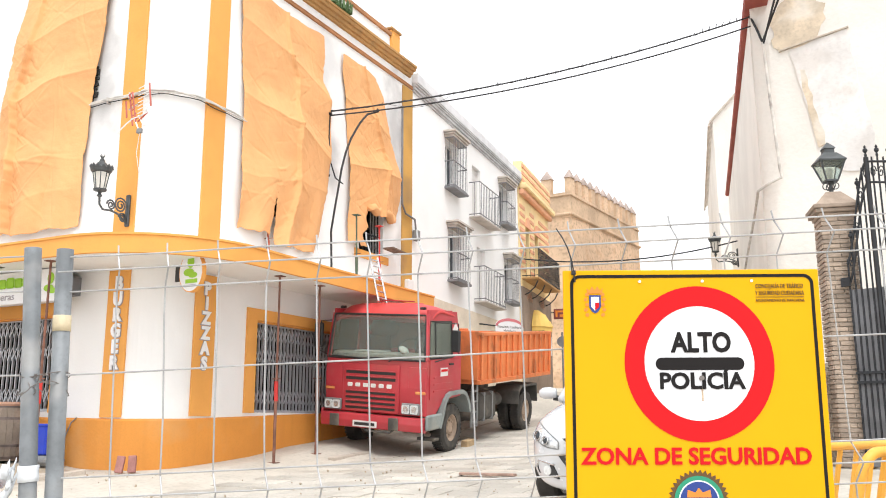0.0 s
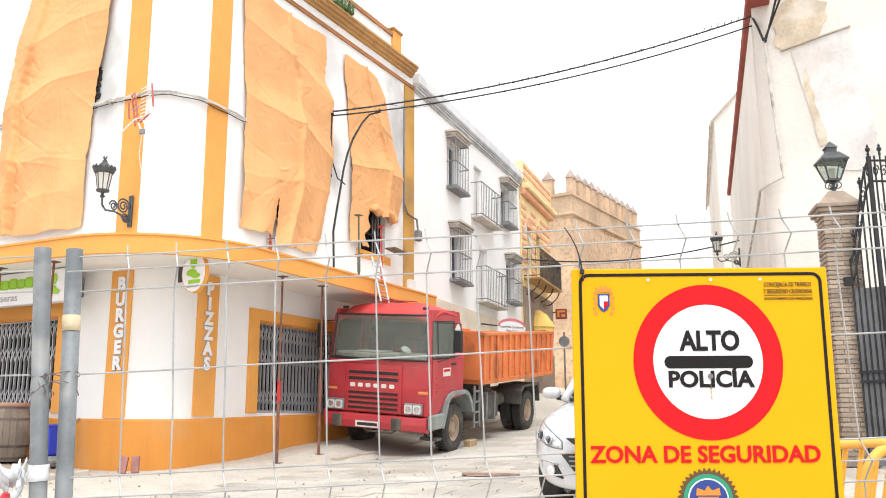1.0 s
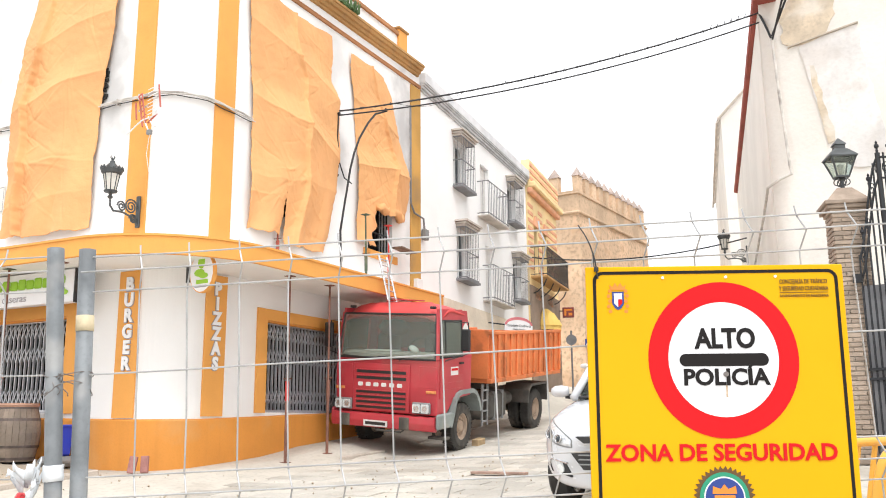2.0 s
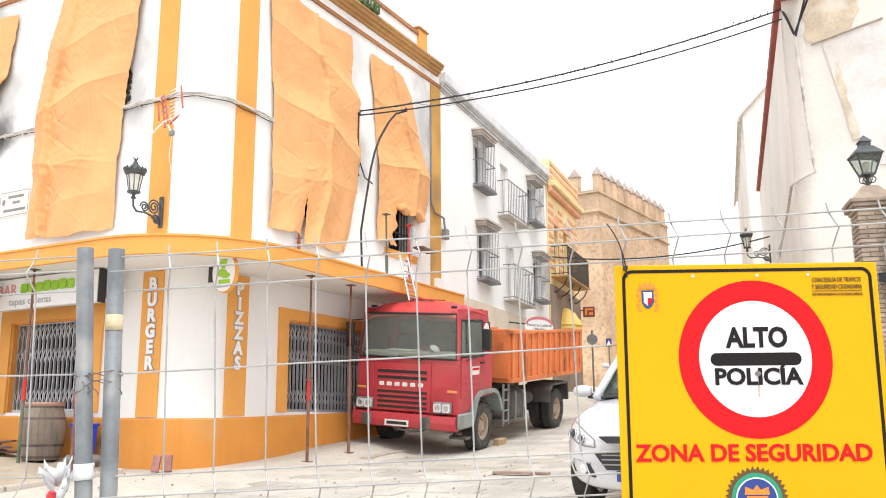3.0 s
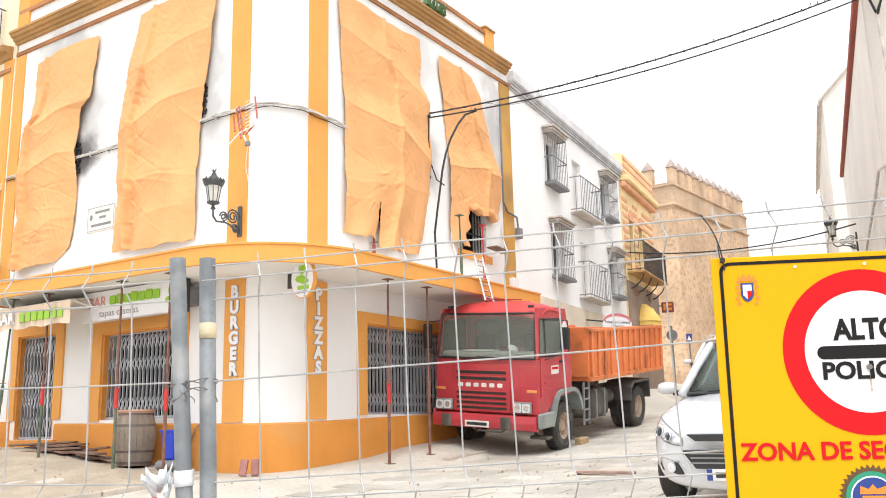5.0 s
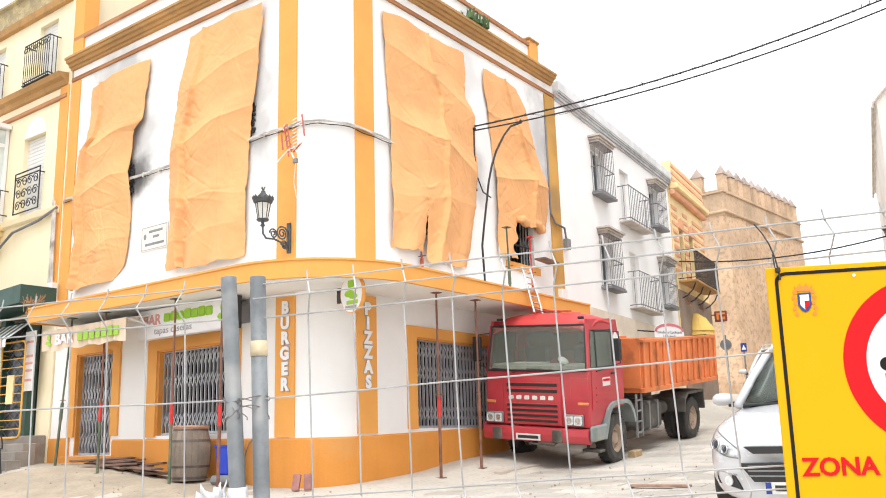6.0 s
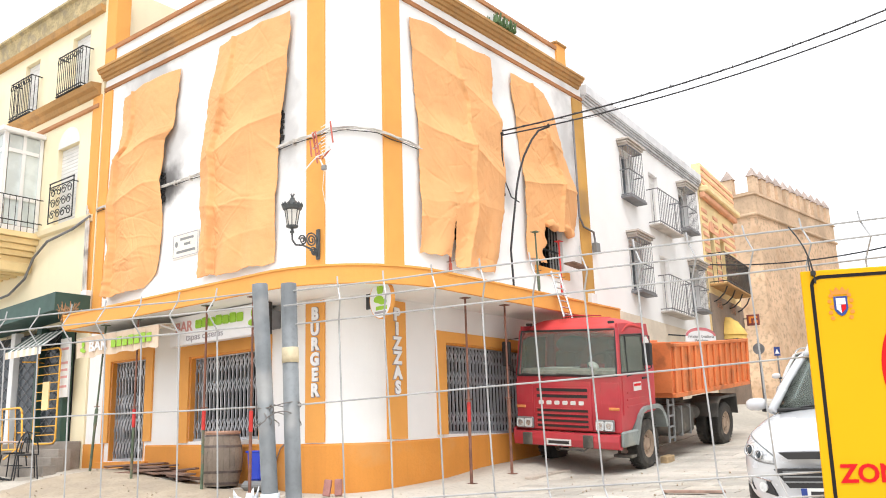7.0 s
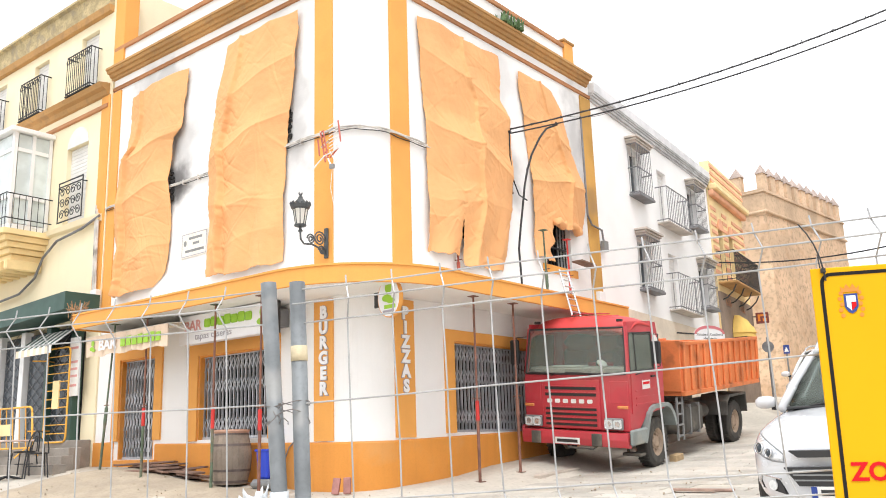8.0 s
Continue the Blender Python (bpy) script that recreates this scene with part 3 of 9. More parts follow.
def blind(m, u0, z0, u1, z1, parent, y=0.12):
    """A lowered roller blind of overlapping slats."""
    n = max(8, round((z1 - z0) / 0.09))
    out = []
    for i in range(n):
        a = z0 + (z1 - z0) * i / n
        out += [(y, a), (y - 0.012, a + 0.02), (y - 0.012, a + (z1 - z0) / n - 0.012)]
    bm = bmesh.new()
    rows = []
    for yy, z in out:
        rows.append((bm.verts.new((u0, yy, z)), bm.verts.new((u1, yy, z))))
    for A, B in zip(rows, rows[1:]):
        bm.faces.new((A[0], A[1], B[1], B[0]))
    ret = bmesh.ops.extrude_face_region(bm, geom=bm.faces[:])
    bmesh.ops.translate(bm, vec=(0, 0.03, 0), verts=[v for v in ret["geom"] if isinstance(v, bmesh.types.BMVert)])
    xf(bm, bm.verts, m)
    return part("blind", bm, M_BLIND, parent, "lowered white roller blind")


for o in W2[4:]:
    blind(M_H2, *o, house2)
    iron_balcony(M_H2, o[0] - 0.3, o[2] + 0.95, o[1] - 0.02, 0.36, 1.0, house2, M_GREYMETAL, M_HOOD, 13, "", 0.05)

# ---------------------------------------------------------------- the brick-striped ochre house beyond
M_H3R = M_H2 @ Matrix.Translation((H2_LEN + 0.04, -0.05, 0)) @ pose(0, 0, 0, 0, 0, 1.5)
M_H3 = M_H3R @ Matrix.Scale(0.62, 4, (1, 0, 0))
house3 = thing("ochre_townhouse", tuple(M_H3 @ Vector((0, 0, 2.0))), "ochre and red striped townhouse with an iron balcony", "house")
M_STRIPE = mat("salmon_painted_stripe", (0.78, 0.4, 0.24), 0.85, 0.1, 1.5, 0.03, 30, 0.15)
M_YELLOWST = mat("yellow_painted_stucco", (0.88, 0.68, 0.36), 0.85, 0.08, 1.5, 0.02, 30, 0.15)
W3 = [(1.3, 6.8, 2.15, 8.2), (3.5, 6.8, 4.35, 8.2), (1.2, 3.6, 2.2, 5.6), (4.2, 3.6, 5.2, 5.6)]
part("wall", wall_mesh(7.2, 0.8, 9.5, 0.4, W3, M_H3), M_YELLOWST, house3)
part("back_wall", newbox(0, 5.5, 0.8, 7.2, 5.7, 10.0, m=M_H3), M_YELLOWST, house3)
part("side_wall", newbox(7.0, 0.42, 0.8, 7.2, 5.48, 10.0, m=M_H3), M_YELLOWST, house3)
part("side_wall", newbox(0, 0.42, 8.0, 0.2, 5.48, 10.0, m=M_H3), M_YELLOWST, house3)
part("roof", newbox(0, 0.4, 9.85, 7.2, 5.7, 10.0, m=M_H3), M_ROOFTILE, house3, "clay tiled roof")
part("cornice", newbox(-0.05, -0.3, 9.4, 7.3, -0.002, 9.6, m=M_H3, bevel=0.04), M_YELLOWST, house3)
part("cornice", newbox(-0.05, -0.18, 9.2, 7.25, -0.002, 9.39, m=M_H3, bevel=0.03), M_STRIPE, house3)
part("parapet", newbox(0, -0.1, 9.6, 7.2, 0.2, 10.4, m=M_H3), M_YELLOWST, house3)
for i in range(9):
    z = 6.6 + 0.27 * i
    for a, b in ((0.0, 1.1), (2.35, 3.3), (4.55, 7.2)):
        part("stripe", newbox(a, -0.025, z, b, -0.002, z + 0.12, m=M_H3), M_STRIPE, house3)
for i in range(3):
    part("stripe", newbox(0, -0.125, 9.68 + 0.25 * i, 7.2, -0.102, 9.79 + 0.25 * i, m=M_H3), M_STRIPE, house3)
for o in W3:
    w = part("window", newbox(o[0], 0.2, o[1], o[2], 0.25, o[3], m=M_H3), M_GLASSDARK, house3, "dark window")
    part("window_arch", newprism([(o[0] - 0.12, o[3])] + [((o[0] + o[2]) / 2 + (o[2] - o[0] + 0.24) / 2 * math.cos(radians(a)), o[3] + 0.4 * math.sin(radians(a))) for a in range(170, 0, -20)] + [(o[2] + 0.12, o[3])], -0.05, -0.003, M_H3), M_STRIPE, house3)
iron_balcony(M_H3, 0.3, 5.9, 6.32, 0.6, 1.0, house3, M_DARKMETAL, M_CORNICE, 40, "ochre balcony slab", 0.07)
for i in range(4):
    u = 0.5 + 1.7 * i
    part("balcony_bracket", newtube([M_H3 @ Vector(p) for p in ((u, -0.06, 5.75), (u, -0.2, 5.8), (u, -0.42, 6.0), (u, -0.52, 6.21))], 0.022, 6), M_DARKMETAL, house3)
part("stone_base", newbox(0, -0.05, 0.8, 7.2, -0.003, 6.0, m=M_H3), mat("brown_stone_base", (0.3, 0.225, 0.175), 0.9, 0.2, 1.0, 0.08, 12, 0.4), house3, "brown stone ground floor")
aw = thing("shop_awning", tuple(M_H3 @ Vector((2.6, -0.4, 4.6))), "small rounded yellow awning over a shop door", "awning")
M_AWNY = mat("yellow_awning_cloth", (0.82, 0.56, 0.16), 0.85, 0.08, 2.0, 0.0, 60, 0.05)
for k, (r0, za, r1, zb) in enumerate(((0.82, 4.6, 0.8, 4.74), (0.86, 4.742, 0.74, 4.95), (0.7, 4.952, 0.5, 5.2), (0.46, 5.202, 0.2, 5.36))):
    bm = bmesh.new()
    lo = [bm.verts.new((2.7 + r0 * math.cos(radians(a)), -0.06 - 0.75 * r0 * math.sin(radians(a)), za)) for a in range(0, 181, 15)]
    hi = [bm.verts.new((2.7 + r1 * math.cos(radians(a)), -0.06 - 0.75 * r1 * math.sin(radians(a)), zb)) for a in range(0, 181, 15)]
    for i in range(12):
        bm.faces.new((lo[i], lo[i + 1], hi[i + 1], hi[i]))
    bm.faces.new(lo)
    bm.faces.new(hi)
    bm.faces.new((lo[0], hi[0], hi[-1], lo[-1]))
    xf(bm, bm.verts, M_H3)
    part("canopy_tier", bm, M_AWNY, aw)
part("dark_window", newbox(2.0, -0.5, 3.6, 3.4, -0.06, 4.6, m=M_H3, bevel=0.03), M_GLASSDARK, aw, "dark glazed bay below")

# ---------------------------------------------------------------- the old tower at the top of the street
M_T = Matrix.Translation((-13.2, 41.1, 0)) @ pose(0, 0, 0, 0, 0, 84.6)
tower = thing("battlement_tower", (-13.2, 41.1, 2.6), "sandy stone tower with pointed battlements", "tower")
TW, TD, TH = 10.2, 9.4, 12.4


def build_tower():
    bm = bmesh.new()
    n = 14
    rings = []
    for k in range(n + 1):
        z = 1.0 + (TH - 1.6) * k / n
        e = 0.35 * (1 - k / n)
        rings.append([bm.verts.new((x, y, z)) for x, y in ((-e, -e), (TW + e, -e), (TW + e, TD + e), (-e, TD + e))])
    for A, B in zip(rings, rings[1:]):
        for k in range(4):
            bm.faces.new((A[k], A[(k + 1) % 4], B[(k + 1) % 4], B[k]))
    bm.faces.new(rings[-1])
    bmesh.ops.subdivide_edges(bm, edges=[e for e in bm.edges if abs(e.verts[0].co.z - e.verts[1].co.z) < 0.01], cuts=12, use_grid_fill=True)
    for v in bm.verts:
        q = noise.noise_vector(v.co * 0.7)
        v.co += Vector((q.x, q.y, 0)) * 0.07
    xf(bm, bm.verts, M_T)
    part("shaft", bm, M_STONE, tower, "rubble stone shaft")
    part("string_course", newbox(-0.13, -0.13, TH - 0.62, TW + 0.13, TD + 0.13, TH - 0.46, m=M_T, bevel=0.05), M_STONE2, tower)
    part("parapet", newbox(-0.02, -0.02, TH - 0.7, TW + 0.02, TD + 0.02, TH + 0.62, m=M_T), M_STONE2, tower)
    part("string_course", newbox(-0.09, -0.09, TH + 0.42, TW + 0.09, TD + 0.09, TH + 0.52, m=M_T, bevel=0.03), M_STONE2, tower)
    step = TW / 11
    cap_stone = mat("grey_weathered_cap_stone", (0.42, 0.34, 0.3), 0.95, 0.2, 1.5, 0.1, 10, 0.4)
    for i in range(11):
        for x, y in ((step * i + 0.12, 0.0), (0.0, step * i + 0.12)):
            if i == 0 and x == 0.0:
                continue
            b = bmesh.new()
            w = step * 0.58
            box(b, x, y, TH + 0.621, x + (w if y == 0 else 0.32), y + (0.32 if y == 0 else w), TH + 1.42, None)
            xf(b, b.verts, M_T)
            mer = part("merlon", b, M_STONE2, tower)
            x1, y1 = x + (w if y == 0 else 0.32), y + (0.32 if y == 0 else w)
            b = bmesh.new()
            base = [b.verts.new((cx, cy, TH + 1.421)) for cx, cy in ((x - 0.05, y - 0.05), (x1 + 0.05, y - 0.05), (x1 + 0.05, y1 + 0.05), (x - 0.05, y1 + 0.05))]
            tip = b.verts.new(((x + x1) / 2, (y + y1) / 2, TH + 1.95))
            b.faces.new(list(reversed(base)))
            for k in range(4):
                b.faces.new((base[k], base[(k + 1) % 4], tip))
            xf(b, b.verts, M_T)
            part("cap", b, cap_stone, mer, "grey pointed cap")


build_tower()

# ---------------------------------------------------------------- the cream house beside the bar
M_H4 = Matrix.Translation((-27.5, YL - 0.04, 0))
house4 = thing("cream_townhouse", (-22, YL, 1.2), "cream yellow townhouse with black iron balconies and a white glazed bay", "house")
U4 = lambda x: x + 27.5
W4 = [(U4(-19.0), 9.85, U4(-18.2), 11.35), (U4(-21.35), 9.8, U4(-20.6), 11.35), (U4(-23.7), 9.8, U4(-22.9), 11.35), (U4(-19.35), 6.75, U4(-18.4), 8.6),
      (U4(-26.5), 1.5, U4(-18.0), 4.35)]
part("wall", wall_mesh(27.5 + XL - 0.02, 0.3, 12.0, 0.35, W4, M_H4), M_CREAM, house4)
# black colour stands in for the unlit interior
part("inner_wall", newbox(-27.5, 11.4, 0.3, XL - 0.05, 11.6, 12.0), M_INSIDE, house4, "unlit inner wall")
part("floor_slab", newbox(-27.5, 10.1, 4.6, XL - 0.05, 11.4, 4.8), M_INSIDE, house4, "unlit floor slab")
part("roof", newbox(-27.5, 10.1, 11.9, XL - 0.05, 16, 12.0), M_ROOFTILE, house4, "tiled roof")
M_FRIEZE = mat("weathered_frieze", (0.5, 0.4, 0.22), 0.9, 0.25, 3.0, 0.2, 18, 0.8, dirt=(0.28, 0.24, 0.18), dirt_amount=0.6, dirt_scale=4.0)


def trim4(name, prof, material, label=""):
    bm = bmesh.new()
    sweep(bm, [(-27.5, YL - 0.04), (XL - 0.14, YL - 0.04)], prof)
    return part(name, bm, material, house4, label)


part("side_wall", newbox(XL - 0.04, YL + 0.4, 9.0, XL + 0.16, 16.0, 12.2), M_CREAM, house4)
trim4("eave_frieze", [(0, 11.75), (0.12, 11.76), (0.14, 12.2), (0.22, 12.24), (0.22, 12.3), (-0.1, 12.3)], M_FRIEZE, "weathered ornamental frieze")
trim4("eave_moulding", [(0, 11.58), (0.1, 11.6), (0.14, 11.75), (0, 11.75)], M_CORNICE, "brown eave moulding")
trim4("cornice", [(0, 9.5), (0.06, 9.52), (0.1, 9.62), (0.2, 9.66), (0.26, 9.76), (0, 9.8)], M_CORNICE, "weathered ochre cornice")
trim4("lower_moulding", [(0, 9.2), (0.05, 9.22), (0.05, 9.3), (0, 9.32)], M_TERRA)
trim4("string_course", [(0, 6.52), (0.1, 6.55), (0.14, 6.66), (0, 6.7)], M_CREAM)
part("pilaster", newbox(XL - 0.42, YL - 0.06, 4.3, XL - 0.06, YL - 0.042, 9.5), M_OCHRE, house4, "flat ochre painted pilaster")
for o in W4[:3]:
    blind(M_H4, *o[:4], house4)
    b = iron_balcony(M_H4, o[0] - 0.14, o[2] + 0.2, 9.8, 0.3, 0.98, house4, M_DARKMETAL, M_DARKMETAL, 12, "", 0.03)
    bm = bmesh.new()
    for i in range(8):
        u = o[0] - 0.08 + (o[2] - o[0] + 0.22) * i / 7
        pts = [M_H4 @ Vector((u + 0.06 * math.cos(a), -0.275, 10.66 + 0.06 * math.sin(a))) for a in [k * math.pi / 4 for k in range(9)]]
        tube(bm, pts, 0.009, 5)
    part("scrollwork", bm, M_DARKMETAL, b)
# arched French window with a scrolled grille
o = W4[3]
blind(M_H4, *o[:4], house4)
bm = bmesh.new()
uc, ur = (o[0] + o[2]) / 2, (o[2] - o[0]) / 2
prism(bm, [(uc + ur * math.cos(radians(a)), 8.601 + 0.45 * math.sin(radians(a))) for a in range(0, 181, 12)], -0.012, -0.002, M_H4)
part("fanlight", bm, M_BLIND, house4, "white arched fanlight")
bm = bmesh.new()
for zz in (6.76, 7.62, 7.72):
    box(bm, o[0] - 0.08, -0.12, zz, o[2] + 0.08, -0.1, zz + 0.025, M_H4)
for u in (o[0] - 0.06, o[2] + 0.06):
    box(bm, u - 0.012, -0.12, 6.76, u + 0.012, -0.1, 7.74, M_H4)
    box(bm, u - 0.012, -0.1, 7.6, u + 0.012, -0.003, 7.62, M_H4)
g4 = part("scrolled_grille", bm, M_DARKMETAL, house4, "black scrolled iron grille")
bm = bmesh.new()
for r in range(3):
    for k in range(4):
        cu, cz = o[0] + 0.11 + k * 0.24, 6.95 + r * 0.27
        s = 1 if (k + r) % 2 else -1
        pts = [M_H4 @ Vector((cu + s * (0.03 + 0.09 * q / 14) * math.cos(q * 0.65), -0.11, cz + (0.03 + 0.09 * q / 14) * math.sin(q * 0.65))) for q in range(15)]
        tube(bm, pts, 0.011, 5)
part("scrollwork", bm, M_DARKMETAL, g4)


# white glazed bay window with its little railing and corbel
def build_bay():
    m = M_H4
    u0, u1, d = U4(-25.5), U4(-20.05), 0.95
    bay = part("glazed_bay", newbox(u0, -d, 6.62, u1, -0.002, 6.78, m=m, bevel=0.02), M_WHITEPAINT, house4, "white framed glazed bay window")
    part("bay_roof", newbox(u0 - 0.1, -d - 0.12, 9.0, u1 + 0.1, -0.002, 9.12, m=m, bevel=0.02), M_WHITEPAINT, bay)
    n = 6
    bm = bmesh.new()
    for i in range(n + 1):
        u = u0 + 0.05 + (u1 - u0 - 0.1) * i / n
        box(bm, u - 0.05, -d, 6.78, u + 0.05, -d + 0.09, 9.0, m)
    for v in (-d / 2, -0.06):
        box(bm, u1 - 0.09, v - 0.04, 6.78, u1, v + 0.04, 9.0, m)
    for zz in (7.4, 8.55):
        box(bm, u0 + 0.1, -d + 0.005, zz, u1 - 0.1, -d + 0.085, zz + 0.09, m)
        box(bm, u1 - 0.085, -d + 0.1, zz, u1 - 0.005, -0.11, zz + 0.09, m)
    part("bay_frame", bm, M_WHITEPAINT, bay)
    for i in range(n):
        a = u0 + 0.1 + (u1 - u0 - 0.1) * i / n
        b = u0 + (u1 - u0 - 0.1) * (i + 1) / n
        part("pane", newbox(a, -d + 0.03, 6.8, b, -d + 0.045, 8.98, m=m), M_CURTAIN, bay)
    part("pane", newbox(u1 - 0.05, -d + 0.12, 6.8, u1 - 0.035, -0.08, 8.98, m=m), M_CURTAIN, bay)
    bm = bmesh.new()
    for zz in (6.86, 7.45):
        tube(bm, [m @ Vector(p) for p in ((u0, -d - 0.14, zz), (u1 + 0.14, -d - 0.14, zz), (u1 + 0.14, -0.003, zz))], 0.014, 6)
    rail = part("bay_rail", bm, M_DARKMETAL, bay)
    for i in range(38):
        u = u0 + (u1 + 0.14 - u0) * i / 37
        part("bar", newtube([m @ Vector((u, -d - 0.14, 6.6)), m @ Vector((u, -d - 0.14, 7.45))], 0.008, 5), M_DARKMETAL, rail)
    for i in range(7):
        v = -d - 0.14 + (d + 0.1) * i / 7
        part("bar", newtube([m @ Vector((u1 + 0.14, v, 6.6)), m @ Vector((u1 + 0.14, v, 7.45))], 0.008, 5), M_DARKMETAL, rail)
    bm = bmesh.new()
    for k in range(5):
        e = 0.16 - 0.1 * k
        box(bm, u0, -d - e, 6.5 - 0.13 * k, u1 + e, -0.002, 6.62 - 0.13 * k - 0.002, m)
    part("corbel", bm, M_YELLOWST, bay, "ochre stepped corbel")
    for i in range(9):
        u = u1 - 0.3 - 0.35 * i
        part("corbel_bracket", newbox(u, -d + 0.1, 5.72, u + 0.14, -0.002, 5.97, m=m, bevel=0.03), M_YELLOWST, bay)


M_CURTAIN = mat("curtained_glass", (0.62, 0.68, 0.68), 0.12, 0.12, 2.5, 0.0, 30, 0.0)
build_bay()

# ---------------------------------------------------------------- right side: church wall, far gable
NX, NY = -1.74, 18.2      # near corner of the church
FX, FY = -4.62, 34.6      # far end of its side wall
CH_Z = 10.1
church = thing("church", (NX + 4, NY + 4, 1.3), "old limewashed church wall with patched render", "church")
d_side = (Vector((FX, FY)) - Vector((NX, NY)))
side_len = d_side.length
ang = math.degrees(math.atan2(d_side.y, d_side.x))
M_CS = Matrix.Translation((NX, NY, 0)) @ pose(0, 0, 0, 0, 0, ang)          # local x along the side wall, local y to its left
part("side_wall", newbox(0.4, -0.6, 0.5, side_len, 0, CH_Z, m=M_CS), M_CHURCH, church)
M_CF = Matrix.Translation((NX, NY, 0)) @ pose(0, 0, 0, 0, 0, -6)


def rough_wall(m, length, z0, z1, thick, amp):
    bm = bmesh.new()
    nx, nz = 40, 40
    g = [[bm.verts.new((length * i / nx, amp * noise.noise((i * 0.35, j * 0.35, 7.0)), z0 + (z1 - z0) * j / nz)) for i in range(nx + 1)] for j in range(nz + 1)]
    for r0, r1 in zip(g, g[1:]):
        for i in range(nx):
            bm.faces.new((r0[i], r0[i + 1], r1[i + 1], r1[i]))
    ret = bmesh.ops.extrude_face_region(bm, geom=bm.faces[:])
    for v in [q for q in ret["geom"] if isinstance(q, bmesh.types.BMVert)]:
        v.co.y = thick
    xf(bm, bm.verts, m)
    return bm


part("front_wall", rough_wall(M_CF, 14.0, 0.5, 13.5, 0.6, 0.02), M_CHURCH, church, smooth=True)
EAVE = [(-0.35, CH_Z), (0.1, CH_Z + 0.02), (0.13, CH_Z + 0.08), (0.1, CH_Z + 0.13), (-0.35, CH_Z + 0.2)]
bm = bmesh.new()
A = [bm.verts.new(M_CS @ Vector((-2.6, q, z))) for q, z in EAVE]
B = [bm.verts.new(M_CS @ Vector((side_len - 0.4, q, z))) for q, z in EAVE]
for i in range(5):
    bm.faces.new((A[i], A[(i + 1) % 5], B[(i + 1) % 5], B[i]))
bm.faces.new(A)
bm.faces.new(B)
part("eave", bm, M_REDEAVE, church, "oxide red overhanging eave")
M_PALETILE = mat("bleached_clay_tile", (0.6, 0.54, 0.48), 0.9, 0.15, 2.0, 0.05, 20, 0.3)
gable = thing("far_white_house", (-5.75, 37.5, 2.6), "distant white house with a pantiled verge", "house")
M_G = Matrix.Translation((-5.75, 37.5, 0)) @ pose(0, 0, 0, 0, 0, 10.5)
part("wall", newprism([(0.3, 2.0), (9.0, 2.0), (9.0, 18.2), (3.2, 17.4), (0.3, 14.4)], 0.0, 16.0, M_G), M_CHURCH, gable)
bm = bmesh.new()
for i in range(60):
    tube(bm, [M_G @ Vector((0.15, -0.1 + 0.27 * i, 14.35)), M_G @ Vector((3.2, -0.1 + 0.27 * i, 17.5))], 0.05, 6)
tagged(part("roof_tiles", bm, M_PALETILE, gable, "clay pantiles"), kind="stuff")
part("gutter", newtube([M_G @ Vector((0.12, -0.1, 14.2)), M_G @ Vector((0.12, 16, 14.2))], 0.05, 8), M_PALETILE, gable)

# ---------------------------------------------------------------- the site fence and its notice board
FA = Vector((-2.2, 1.79, 0))
F_ANG = 24.5
M_F = Matrix.Translation(FA) @ pose(0, 0, 0, 0, 0, F_ANG)           # local x along the panel, -y towards the street corner
M_F2 = Matrix.Translation((-2.243, 1.738, 0)) @ pose(0, 0, 0, 0, 0, 196.5)   # the neighbouring panel, running the other way
ROWS = (1.99, 1.941, 1.884, 1.637, 1.341, 1.283, 1.225, 0.96, 0.67, 0.612, 0.554, 0.3, 0.1)
FOLDS = ((1.99, 1.941, 1.884), (1.341, 1.283, 1.225), (0.67, 0.612, 0.554))


def kink(z):
    """How far the folded mesh stands out at a height."""
    for a, b, c in FOLDS:
        if c <= z <= a:
            return 0.028 * (1 - abs(z - b) / max(a - b, b - c))
    return 0.0


def fence_panel(name, m, n, first, end, posts, label, flip=1, rise=0.0, lift=0.0, lean=0.0, post_lean=0.0):
    t = thing(name, tuple(m @ Vector((0, 0, ground_z(*(m @ Vector((0, 0, 0)))[:2])))), label, "fence", "site fence panels")
    for k, u in enumerate(posts):
        g = ground_z(*(m @ Vector((u, 0, 0)))[:2])
        p = part("post", tube(bmesh.new(), [m @ Vector((u + post_lean * (2.016 - z), 0, z)) for z in (g + 0.02, 1.0, 2.016 + rise * u)], 0.0245, 20), M_GALV, t, "weathered galvanised tube post", smooth=False)
        for f in p.data.polygons:
            f.use_smooth = len(f.vertices) == 4
        b = bmesh.new()
        box(b, u + post_lean * 1.9 - 0.13, -0.3, g - 0.03, u + post_lean * 1.9 + 0.13, 0.3, g + 0.12, m, 0.02)
        part("concrete_foot", b, M_KERB, t, "concrete fence foot")
    for i in range(n):
        u = first + 0.1513 * i
        bend = 0.004 * noise.noise((u * 5, flip, 0))
        zs = sorted({0.12, *ROWS, 1.8, 1.5, 0.85, 0.5, 2.02}, reverse=True)
        pts = [m @ Vector((u + bend + 0.004 * noise.noise((u * 9, z * 3, flip)) + kink(z) * 0.6 + lean * (2.0 - z), -kink(z) * flip, z + rise * u + lift)) for z in zs]
        part("wire", newtube(pts, 0.0026, 6), M_WIRE, t)
    for z in ROWS:
        us = [posts[0] + (end - posts[0]) * i / 12 for i in range(13)]
        pts = [m @ Vector((u, (-kink(z) - 0.006) * flip, z + rise * u + lift + 0.004 * noise.noise((u * 2.0, z * 7, 5.0)))) for u in us]
        part("wire", newtube(pts, 0.0026, 6), M_WIRE, t)
    return t


